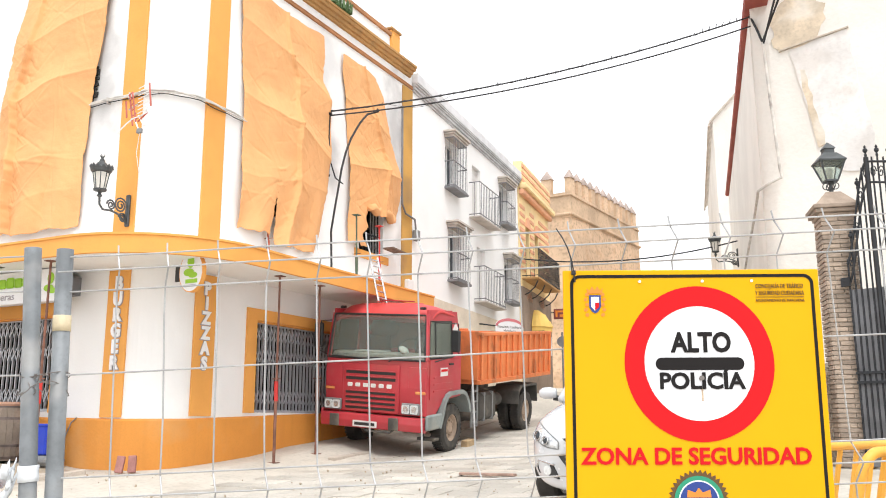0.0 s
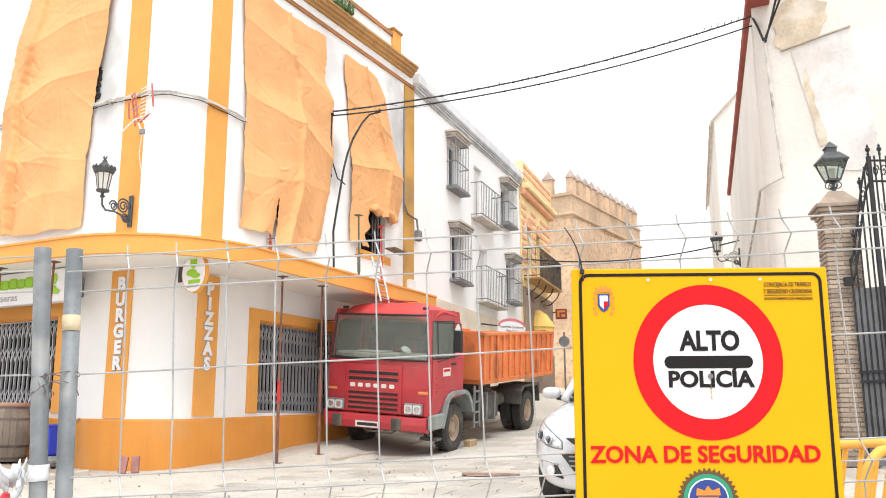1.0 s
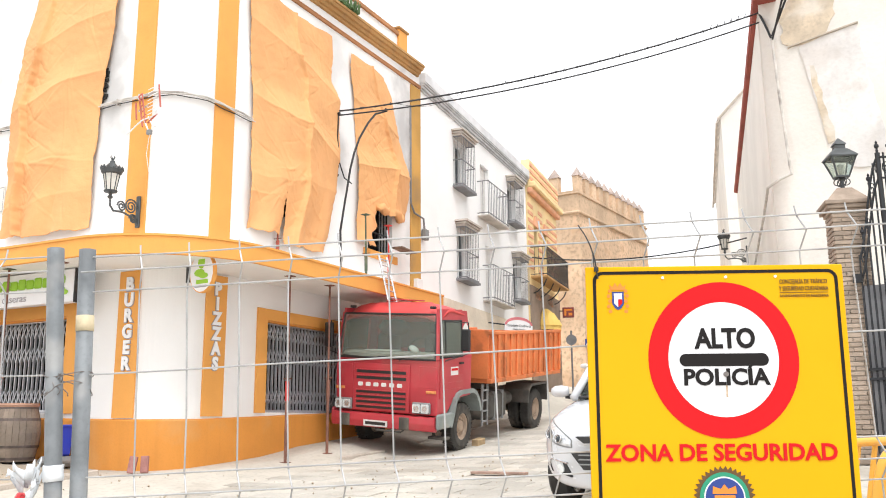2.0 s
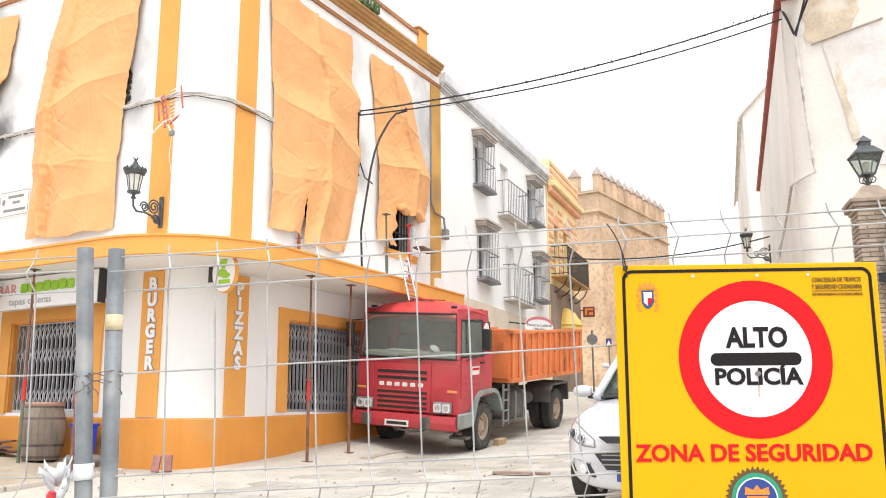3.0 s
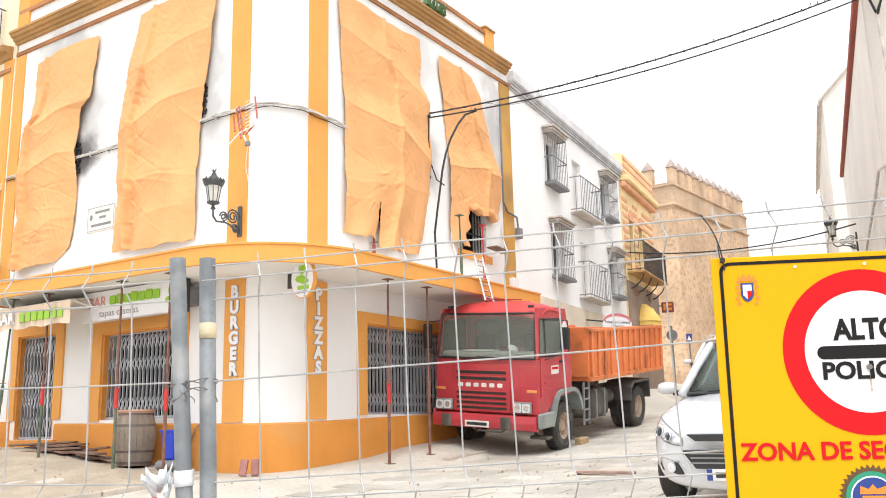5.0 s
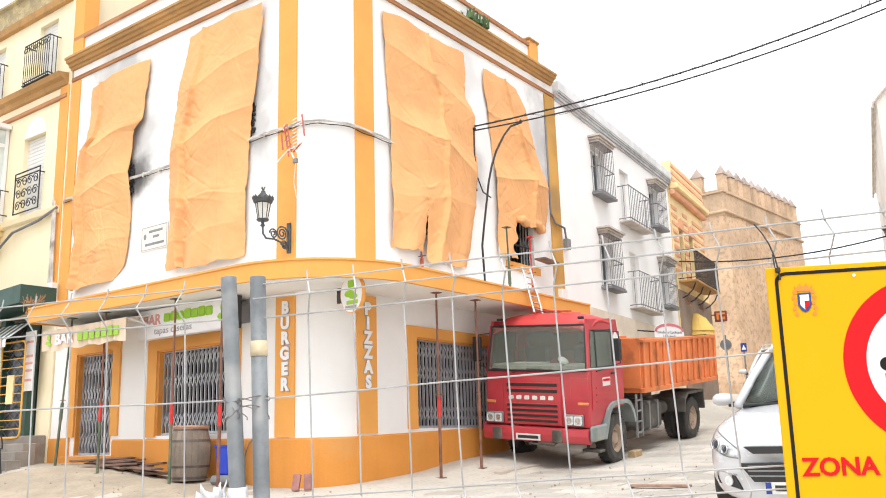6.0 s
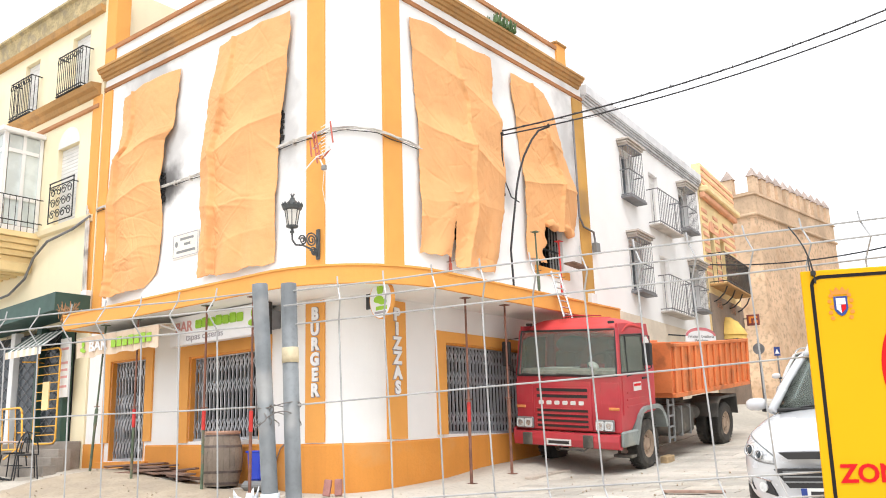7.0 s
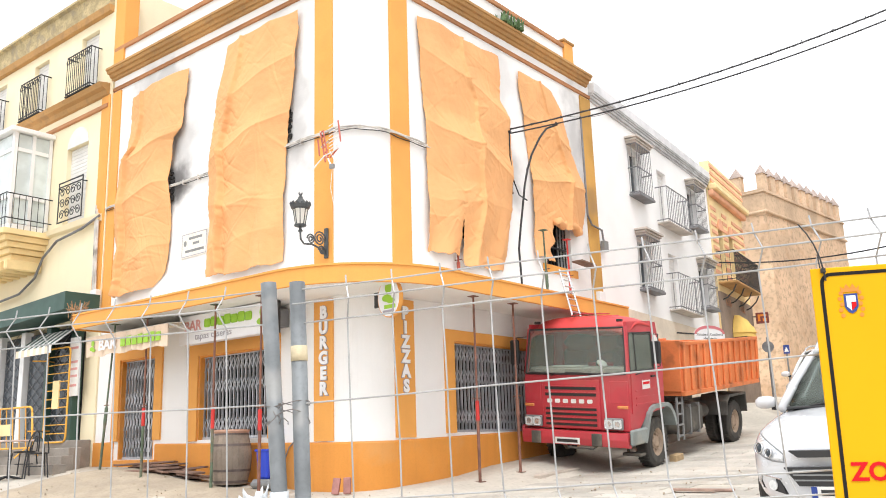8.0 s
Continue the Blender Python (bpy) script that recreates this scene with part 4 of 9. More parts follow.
fence_panel("fence_panel", M_F, 22, 0.187, 3.5, (0.024, 3.5), "grey galvanised mesh site fence panel on concrete feet", 1, 0.045, 0.0, 0.03, 0.036)
fence_panel("fence_panel", M_F2, 22, 0.16, 3.5, (0.0, 3.5), "grey galvanised mesh site fence panel tied to its neighbour", -1, 0.0, 0.0, -0.03, -0.075)
fence_panel("fence_panel", M_F @ Matrix.Translation((3.56, 0, 0.16)) @ pose(0, 0, 0, 0, 0, 4), 22, 0.16, 3.5, (0.0, 3.5), "grey galvanised mesh site fence panel on concrete feet")

tape = thing("masking_tape", tuple(M_F @ Vector((0.024, 0, 1.8))), "beige paper tape wrapped round the fence post", "tape")
bm = bmesh.new()
tube(bm, [M_F @ Vector((0.024 + 0.036 * (2.016 - z), 0, z)) for z in (1.768, 1.79, 1.815)], 0.0262, 20)
part("wrap", bm, mat("beige_paper_tape", (0.62, 0.53, 0.36), 0.85, 0.1, 30, 0.04, 200, 0.1), tape, smooth=True)

tie = thing("wire_tie", tuple(M_F2 @ Vector((0, 0, 1.64))), "twisted loops of thin rusty tie wire joining two posts", "wire")
M_TIE = mat("rusty_tie_wire", (0.2, 0.18, 0.17), 0.6, 0.2, 20, 0.0, 60, 0.0, metal=0.5)
pa_, pb_ = M_F2 @ Vector((-0.028, 0, 0)), M_F @ Vector((0.037, 0, 0))
for zz, drop in ((1.648, 0.03), (1.62, 0.07)):
    pts = []
    for i in range(40):
        a = 2 * math.pi * i / 39
        c = (pa_ + pb_) / 2
        d = (pb_ - pa_).normalized()
        nrm = Vector((d.y, -d.x, 0))
        q = c + d * math.cos(a) * ((pb_ - pa_).length / 2 + 0.03) + nrm * math.sin(a) * 0.029
        pts.append((q.x, q.y, zz - drop * (0.5 + 0.5 * math.sin(a * 2 + zz * 40)) * 0.6))
    part("loop", newtube(pts, 0.0016, 5), M_TIE, tie)
for k in range(3):
    c = (pa_ + pb_) / 2 + Vector((0.0, -0.035, 0))
    part("twist", newtube([(c.x + 0.012 * math.sin(i * 1.1 + k), c.y - 0.004 * i * (k - 1), 1.64 - 0.008 * i) for i in range(9)], 0.0016, 5), M_TIE, tie)


def rag():
    t = thing("plastic_wrap", tuple(M_F2 @ Vector((0, 0, 1.33))), "torn white plastic tape knotted round the fence post", "plastic strip")
    m_p = mat("white_plastic_film", (0.7, 0.73, 0.76), 0.35, 0.1, 18, 0.0, 60, 0.1)
    bm = bmesh.new()
    tube(bm, [M_F2 @ Vector((-0.075 * (2.016 - z), 0, z)) for z in (1.335, 1.35, 1.365, 1.38)], 0.028, 18)
    for v in bm.verts:
        v.co += noise.noise_vector(v.co * 60) * 0.004
    part("wrap", bm, m_p, t, smooth=True)
    bm = bmesh.new()
    rng = random.Random(4)
    for s in range(5):
        rows = []
        for i in range(9):
            u = -0.02 + 0.011 * i * (1.0 if s < 3 else 0.5)
            z = 1.36 + 0.02 * math.sin(i * 0.9 + s) - 0.006 * i * (0.4 if s < 3 else 2.4) + 0.012 * (s % 3 - 1)
            w = 0.014 + 0.008 * math.sin(i * 1.3 + s * 2)
            y = 0.02 * math.sin(i * 0.8 + s * 1.7) + 0.02
            rows.append([bm.verts.new(M_F2 @ Vector((u + 0.006 * rng.random(), y, z + k * w + 0.006 * rng.random()))) for k in (-1, 0, 1)])
        for A, B in zip(rows, rows[1:]):
            for k in range(2):
                bm.faces.new((A[k], A[k + 1], B[k + 1], B[k]))
    ret = bmesh.ops.extrude_face_region(bm, geom=bm.faces[:])
    bmesh.ops.translate(bm, vec=(0, 0.0015, 0), verts=[v for v in ret["geom"] if isinstance(v, bmesh.types.BMVert)])
    part("loose_end", bm, m_p, t, smooth=True)
    bm = bmesh.new()
    tube(bm, [M_F2 @ Vector((0.025 + 0.002 * i, 0.03, 1.305 - 0.012 * i)) for i in range(9)], 0.012, 7)
    for v in bm.verts:
        v.co += noise.noise_vector(v.co * 50) * 0.006
    part("red_end", bm, mat("red_white_barrier_film", (0.6, 0.05, 0.06), 0.4, 0.2, 20, 0.0, 60, 0.0), t, "red printed end")


rag()

# the board: local x along it, 0 at its far edge, heights in metres
LEAN_S = Matrix.Translation((-0.0185, 0, 0)) @ Matrix.Shear("XY", 4, (0.011, 0.0))   # the board hangs slightly out of true
M_S = Matrix.Translation((-0.1255, 2.6421, -0.4030)) @ pose(0, 0, 0, 0, 0, 25) @ Matrix.Scale(1.265, 4) @ LEAN_S
M_YELLOW = mat("yellow_sign_enamel", (0.73, 0.385, 0.006), 0.38, 0.02, 3.0, 0.0, 60, 0.0, spec=0.12)
M_SBLACK = mat("black_sign_film", (0.018, 0.016, 0.016), 0.4, 0.05, 3.0, 0.0, 60, 0.0, spec=0.12)
M_SRED = mat("red_sign_film", (0.6, 0.012, 0.016), 0.5, 0.03, 3.0, 0.0, 60, 0.0, spec=0.12)
M_SWHITE = mat("white_sign_film", (0.8, 0.8, 0.83), 0.4, 0.02, 3.0, 0.0, 60, 0.0, spec=0.12)
M_SBROWN = mat("dark_print", (0.12, 0.06, 0.015), 0.5, 0.05, 3.0, 0.0, 60, 0.0)
M_SORANGE = mat("orange_print", (0.8, 0.25, 0.03), 0.5, 0.05, 3.0, 0.0, 60, 0.0)
M_SBLUE = mat("blue_print", (0.02, 0.05, 0.25), 0.5, 0.05, 3.0, 0.0, 60, 0.0)
M_SGREEN = mat("green_print", (0.02, 0.28, 0.16), 0.5, 0.05, 3.0, 0.0, 60, 0.0)
board = thing("notice_board", tuple(M_S @ Vector((-0.285, 0, 1.2))), "yellow stop notice board with red ring hung on fence", "sign")
part("plate", newbox(-0.572, 0.0, 0.98, 0.0, 0.006, 1.840, m=M_S, bevel=0.002), M_YELLOW, board)


def ring_outline(x0, z0, x1, z1, r, seg=8):
    pts = []
    for cx, cz, a0 in ((x1 - r, z1 - r, 0), (x0 + r, z1 - r, 90), (x0 + r, z0 + r, 180), (x1 - r, z0 + r, 270)):
        pts += [(cx + r * math.cos(radians(a0 + 90 * k / seg)), cz + r * math.sin(radians(a0 + 90 * k / seg))) for k in range(seg + 1)]
    return pts


def band(outer, inner, y0, y1, m):
    bm = bmesh.new()
    lay = []
    for pts, y in ((outer, y0), (inner, y0), (inner, y1), (outer, y1)):
        lay.append([bm.verts.new(m @ Vector((x, y, z))) for x, z in pts])
    n = len(outer)
    for A, B in zip(lay, lay[1:] + lay[:1]):
        for k in range(n):
            bm.faces.new((A[k], A[(k + 1) % n], B[(k + 1) % n], B[k]))
    return bm


part("border", band(ring_outline(-0.556, 0.995, -0.013, 1.829, 0.022), ring_outline(-0.549, 1.002, -0.020, 1.822, 0.016), -0.0012, 0.0004, M_S), M_SBLACK, board, "thin black border")
CXS, CZS = -0.275, 1.631
part("ring", band([(CXS + 0.164 * math.cos(2 * math.pi * k / 64), CZS + 0.171 * math.sin(2 * math.pi * k / 64)) for k in range(64)],
                  [(CXS + 0.1205 * math.cos(2 * math.pi * k / 64), CZS + 0.126 * math.sin(2 * math.pi * k / 64)) for k in range(64)], -0.0014, 0.0004, M_S), M_SRED, board, "red stop ring")
part("white_disc", disc(bmesh.new(), CXS, CZS, 0.1203, -0.001, 0.0004, M_S, 64, 0.1258), M_SWHITE, board, "white disc")
part("stop_bar", newprism(ring_outline(-0.371, 1.6155, -0.177, 1.643, 0.0135), -0.0022, -0.0008, M_S), M_SBLACK, board, "black bar")


def words(text, x, z, size, width, material, m, parent, y=-0.0022, bold=0.0, ext=0.0007):
    return part("lettering", letters(text, size, m @ Matrix.Translation((x, y, z)), ext, bold, "CENTER", width), material, parent)


words("ALTO", -0.269, 1.674, 0.060, 0.133, M_SBLACK, M_S, board, bold=0.0021)
words("POLICÍA", -0.272, 1.590, 0.049, 0.187, M_SBLACK, M_S, board, bold=0.0016)
words("ZONA DE SEGURIDAD", -0.291, 1.429, 0.049, 0.496, M_SRED, M_S, board, y=-0.0016, bold=0.0013)
words("CONCEJALÍA DE TRÁFICO", -0.0895, 1.801, 0.0145, 0.105, M_SBROWN, M_S, board, y=-0.0016)
words("Y SEGURIDAD CIUDADANA", -0.0895, 1.7855, 0.0145, 0.108, M_SBROWN, M_S, board, y=-0.0016)
words("AYUNTAMIENTO DE MARCHENA", -0.0895, 1.769, 0.0085, 0.108, M_SBROWN, M_S, board, y=-0.0016)
part("rule", newbox(-0.143, -0.0014, 1.7765, -0.036, 0.0003, 1.7775, m=M_S), M_SBROWN, board)
# coat of arms, plain shapes
crest = part("crest", newprism([(-0.514, 1.783), (-0.488, 1.783), (-0.488, 1.756), (-0.494, 1.746), (-0.501, 1.742), (-0.508, 1.746), (-0.514, 1.756)], -0.0018, 0.0003, M_S), M_SBLUE, board, "small crest in blue, red and orange")
part("shield_field", newprism([(-0.510, 1.779), (-0.492, 1.779), (-0.492, 1.766), (-0.510, 1.766)], -0.0026, -0.0016, M_S), M_SWHITE, crest)
part("shield_field", newprism([(-0.5005, 1.7655), (-0.492, 1.7655), (-0.492, 1.757), (-0.501, 1.748)], -0.0026, -0.0016, M_S), M_SRED, crest)
part("shield_field", newprism([(-0.510, 1.7655), (-0.5015, 1.7655), (-0.5015, 1.748), (-0.510, 1.757)], -0.0026, -0.0016, M_S), M_SWHITE, crest)
for s in (-1, 1):
    bm = bmesh.new()
    for k in range(5):
        disc(bm, -0.501 + s * (0.0175 + 0.003 * (k % 2)), 1.785 - 0.0115 * k, 0.0042, -0.0014, 0.0003, M_S, 10)
    part("scroll", bm, M_SORANGE, crest)
bm = bmesh.new()
prism(bm, [(-0.517, 1.787), (-0.485, 1.787), (-0.483, 1.799), (-0.489, 1.793), (-0.495, 1.803), (-0.501, 1.794), (-0.507, 1.803), (-0.513, 1.793), (-0.519, 1.799)], -0.0016, 0.0003, M_S)
part("crown", bm, M_SORANGE, crest)
# round police badge, plain shapes
bx, bz = -0.290, 1.337
star = []
for k in range(72):
    r = 0.066 if k % 2 else 0.058
    star.append((bx + r * math.cos(2 * math.pi * k / 72), bz + r * math.sin(2 * math.pi * k / 72)))
badge = part("badge", newprism(star, -0.0012, 0.0003, M_S), M_SBROWN, board, "round badge with a rayed rim")
part("badge_ring", disc(bmesh.new(), bx, bz, 0.0525, -0.0022, -0.001, M_S, 48), M_SGREEN, badge, "green ring")
part("badge_ring", disc(bmesh.new(), bx, bz, 0.0435, -0.0030, -0.002, M_S, 48), M_SWHITE, badge)
part("badge_field", disc(bmesh.new(), bx, bz, 0.0405, -0.0038, -0.0028, M_S, 48), M_SBLUE, badge)
part("badge_charge", newprism([(bx - 0.026, bz + 0.008), (bx + 0.026, bz + 0.008), (bx + 0.024, bz + 0.024), (bx + 0.008, bz + 0.018), (bx, bz + 0.028), (bx - 0.008, bz + 0.018), (bx - 0.024, bz + 0.024)], -0.0046, -0.0036, M_S), M_SORANGE, badge)
part("badge_charge", newbox(bx - 0.022, -0.0046, bz - 0.03, bx + 0.022, -0.0036, bz + 0.005, m=M_S), M_SORANGE, badge)
# bolt hole with a rust run, and the cable tie that holds the board
part("bolt", disc(bmesh.new(), -0.272, 1.598, 0.0055, -0.006, 0.0, M_S, 14), M_TIE, board)
part("rust_run", newbox(-0.2735, -0.0015, 1.548, -0.2695, 0.0002, 1.576, m=M_S), mat("rust_stain", (0.55, 0.42, 0.3), 0.8, 0.2, 60, 0.0, 200, 0.0), board)
for u in (-0.40, -0.26, -0.15):
    part("rivet", disc(bmesh.new(), u, 1.8135, 0.0032, -0.003, 0.0, M_S, 12), M_SWHITE, board)
ctie = thing("cable_tie", tuple(M_S @ Vector((-0.55, 0, 1.83))), "long black plastic cable tie holding the notice board", "cable tie")
pts = [M_S @ Vector(p) for p in ((-0.5455, -0.006, 1.812), (-0.548, -0.008, 1.835), (-0.552, -0.006, 1.862), (-0.560, 0.0, 1.892), (-0.570, 0.01, 1.918), (-0.583, 0.02, 1.942))]
part("strap", newtube(pts, 0.0026, 6, 0.0018), M_CABLE, ctie)
part("lock", newbox(-0.553, -0.012, 1.829, -0.544, -0.002, 1.838, m=M_S), M_CABLE, ctie)
part("strap", newtube([M_S @ Vector(p) for p in ((-0.548, -0.006, 1.832), (-0.549, 0.02, 1.842), (-0.549, 0.03, 1.868), (-0.549, 0.035, 1.875))], 0.002, 6), M_CABLE, ctie)

# ---------------------------------------------------------------- the orange sheets over the burnt windows
def cloth(name, m, rows, seed, label, out=0.055, hollow=None, folds=(), split=None, seam=0.46):
    """A hung sheet. rows: (height, left, right) along the facade from the top; it sags, creases and billows."""
    t = thing(name, tuple(m @ Vector(((rows[-1][1] + rows[-1][2]) / 2, -out, rows[-1][0]))), label, "sheet", "sheets over the windows")
    bm = bmesh.new()
    nz, nu = 280, 135
    zt, zb = rows[0][0], rows[-1][0]

    def lerp(z):
        for (za, la, ra), (zc, lc, rc) in zip(rows, rows[1:]):
            if za >= z >= zc:
                k = (za - z) / (za - zc)
                return la + (lc - la) * k, ra + (rc - ra) * k
        return rows[-1][1:]
    rc = random.Random(seed * 7)
    U, Z = np.zeros((nz + 1, nu + 1)), np.zeros((nz + 1, nu + 1))
    K = np.tile(np.arange(nu + 1) / nu, (nz + 1, 1))
    for j in range(nz + 1):
        z = zt + (zb - zt) * j / nz
        l, r = lerp(z)
        l += 0.035 * noise.noise((z * 2.2, seed, 0)) + 0.025 * noise.noise((z * 9, seed, 3))
        r += 0.035 * noise.noise((z * 2.2, seed, 9)) + 0.025 * noise.noise((z * 9, seed, 6))
        U[j], Z[j] = l + (r - l) * K[j], z
    J = (zt - Z) / (zt - zb)
    Y = out + 0.10 * np.sin(math.pi * K) * (0.5 + 0.5 * J)
    N = np.array([[0.07 * noise.noise((u * 0.7, z * 0.45, seed)) + 0.016 * noise.noise((u * 2.1, z * 1.6, seed + 4)) + 0.005 * noise.noise((u * 9, z * 9, seed + 2)) for u, z in zip(ru, rz_)] for ru, rz_ in zip(U, Z)])
    Y += N
    # creases: long ridges with one steep side, and short puckers that run out from the tied seam
    for q in range(200):
        cz = rc.uniform(zb, zt)
        la, ra = lerp(cz)
        if q < 90:
            a = rc.choice((rc.uniform(-0.6, 0.6), rc.uniform(0.6, 1.2), rc.uniform(-1.5, -0.6), math.pi / 2 + rc.uniform(-0.2, 0.2)))
            cu, cl, cw, ca = rc.uniform(la, ra), rc.uniform(0.1, 0.6), rc.uniform(0.015, 0.032), rc.choice((-1, 1)) * rc.uniform(0.004, 0.016)
        else:
            a = rc.choice((-1, 1)) * rc.uniform(0.3, 1.1)
            cu, cl, cw, ca = la + (ra - la) * seam + rc.gauss(0, 0.35), rc.uniform(0.08, 0.3), rc.uniform(0.014, 0.024), rc.choice((-1, 1)) * rc.uniform(0.005, 0.015)
        PU, PZ = U - cu, Z - cz
        along, off = PU * math.cos(a) + PZ * math.sin(a), PU * math.sin(a) - PZ * math.cos(a)
        Y += ca * np.exp(-(off / cw) ** 2) * np.exp(-(along / cl) ** 2) * (1 + 0.5 * np.tanh(off / cw)) * (0.4 + 0.6 * J)
    # panels between the folds lean out and back by turns
    for fz, tilt, amp in folds:
        D = Z - (fz + tilt * (K - 0.5)) - 0.03 * np.sin(K * 9 + seed)
        Y += amp * (0.3 + 0.7 * np.sqrt(np.sin(math.pi * np.clip(K, 0.001, 0.999)))) * (0.12 * np.exp(-(D / 0.02) ** 2) + 1.7 * np.where(D < 0, np.exp(-np.abs(D) / 0.7), np.maximum(0, 1 - np.abs(D) / 0.5) ** 1.5))
    S = K - seam - 0.02 * np.sin(Z * 3 + seed)
    Y += (0.04 + 0.06 * J) * np.exp(-(S / 0.014) ** 2) + (0.03 + 0.07 * J) * np.where(S < 0, np.exp(S / 0.12), np.maximum(0, 1 - S / 0.025))
    Y += np.where(J > 0.72, 0.06 * (J - 0.72) * 3.5 * np.sin(U * 8 + seed + 1.5 * np.sin(Z * 2)), 0)
    Y = np.maximum(Y, 0.02)
    g = []
    for j in range(nz + 1):
        row = []
        for i in range(nu + 1):
            u, z, jj = U[j, i], Z[j, i], J[j, i]
            dz = 0.07 * noise.noise((u * 2.3, seed, 1.5)) * jj + 0.03 * noise.noise((u * 9, seed, 2.5)) * jj ** 6 + (0.42 * (jj - 0.7) if split and u < split[0] and jj > 0.7 else 0) + 0.06 * noise.noise((u * 1.7, seed, 4.5)) * (1 - jj) ** 8
            row.append(bm.verts.new(m @ Vector((u, -Y[j, i], z + dz))))
        g.append(row)
    for j in range(nz):
        for i in range(nu):
            z = zt + (zb - zt) * (j + 0.5) / nz
            l, r = lerp(z)
            u = l + (r - l) * (i + 0.5) / nu
            if hollow and hollow(u, z):
                continue
            if split and z < split[1] and abs(u - split[0] - 0.05 * noise.noise((z * 3, seed, 0))) < split[2] * (split[1] - z):
                continue
            bm.faces.new((g[j][i], g[j][i + 1], g[j + 1][i + 1], g[j + 1][i]))
    bmesh.ops.delete(bm, geom=[v for v in bm.verts if not v.link_faces], context="VERTS")
    ob = part("canvas", bm, M_TARP, t, smooth=True)
    sol = ob.modifiers.new("thickness", "SOLIDIFY")
    sol.thickness = 0.006
    return t


T1 = [(9.17, -16.59, -14.5), (8.6, -16.62, -14.55), (7.9, -16.72, -14.62), (7.75, -16.9, -14.85), (6.9, -17.0, -15.02), (6.4, -16.98, -14.95), (5.6, -16.85, -14.95), (5.0, -16.85, -15.1), (4.7, -16.85, -15.5)]
T2 = [(9.3, -13.2, -11.1), (8.3, -13.45, -11.18), (7.3, -13.6, -11.35), (6.6, -13.68, -11.45), (5.6, -13.6, -11.5), (4.62, -13.6, -11.5)]
T3 = [(9.27, 11.23, 13.8), (8.3, 11.3, 13.85), (8.0, 11.34, 14.12), (7.0, 11.42, 14.15), (6.0, 11.4, 14.0), (5.1, 11.38, 13.8), (4.68, 11.4, 13.6)]
T4 = [(9.2, 14.53, 15.9), (8.8, 14.55, 16.25), (7.9, 14.75, 16.6), (7.2, 14.85, 17.05), (6.6, 14.85, 17.05), (6.1, 14.85, 16.85), (5.6, 14.82, 16.7), (5.15, 14.83, 16.2)]


def shift(rows, o):
    return [(z, a - o, b - o) for z, a, b in rows]


cloth("window_sheet", M_L, shift(T1, XL), 1, "creased orange canvas sheet hung over a burnt window", folds=((7.72, 0.3, 0.07), (6.75, 0.35, 0.075), (5.45, 0.3, 0.04)), seam=0.22)
cloth("window_sheet", M_L, shift(T2, XL), 2, "long creased orange canvas sheet hung over a burnt balcony window", folds=((8.25, 0.45, 0.05), (7.15, 0.5, 0.075), (5.9, -0.2, 0.045), (5.2, 0.2, 0.03)), seam=0.24)
cloth("window_sheet", M_R, shift(T3, AY), 3, "wide creased orange canvas sheet split at its foot", folds=((8.35, -0.6, 0.05), (7.0, -0.5, 0.08), (5.9, 0.3, 0.03)), seam=0.5, split=(12.22 - AY, 5.6, 0.07))
HX = 15.9 - AY
cloth("window_sheet", M_R, shift(T4, AY), 4, "narrow orange canvas sheet gathered up over a burnt window", folds=((6.95, 0.2, 0.09), (8.1, -0.4, 0.05)), seam=0.55,
      hollow=lambda u, z: z < 5.98 and u > HX - 0.5 + 0.18 * noise.noise((z * 4, 1, 1)) and z < 5.98 + 0.1 * math.sin(u * 9))
bm = bmesh.new()
tube(bm, [M_R @ Vector((HX - 0.45 + 0.12 * i, -0.2 - 0.03 * math.sin(i * 1.3), 6.0 + 0.05 * math.sin(i * 2.1) + (0.05 if 3 < i < 7 else 0))) for i in range(10)], 0.09, 9)
for v in bm.verts:
    v.co += noise.noise_vector(v.co * 7) * 0.05
part("gathered_hem", bm, M_TARP, bpy.data.objects["window_sheet.003"], "canvas gathered into a roll", smooth=True)
# charred shutter slats and cable ends that show at the sheets' edges
rng = random.Random(17)
for m_, u0, z0, n_ in ((M_L, -15.0 - XL, 6.75, 9), (M_L, -11.42 - XL, 7.15, 9), (M_R, 14.1 - AY, 6.7, 12)):
    rem = part("charred_shutter", newbox(u0 - 0.05, -0.03, z0 - 0.32, u0 - 0.02, -0.003, z0 + 0.34, m=m_), M_INSIDE, bar, "charred shutter edge")
    for i in range(n_):
        z = z0 - 0.3 + 0.6 * i / n_ + 0.03 * rng.random()
        part("slat", newbox(-0.06, -0.04, 0, 0.04 + 0.05 * rng.random(), -0.012, 0.05, m=m_ @ Matrix.Translation((u0, 0, z)) @ pose(0, 0, 0, 0, rng.uniform(-10, 10), 0)), M_INSIDE, rem)
# the bared window: surround, bars, sill
bm = bmesh.new()
box(bm, 15.2 - AY, -0.03, 4.95, 16.6 - AY, -0.002, 5.12, M_R)
part("window_sill", bm, M_OCHRE, bar, "ochre window sill")
gr = part("window_frame", newbox(15.4 - AY, 0.1, 5.55, 16.38 - AY, 0.13, 5.58, m=M_R), M_DARKMETAL, bar, "charred window bars")
for i in range(8):
    part("bar", newbox(15.45 - AY + 0.125 * i, 0.1, 5.12, 15.47 - AY + 0.125 * i, 0.12, 8.2, m=M_R), M_DARKMETAL, gr)
sb = thing("plank", tuple(M_R @ Vector((16.3 - AY, -0.2, 5.6))), "loose scorched board on the window sill", "board")
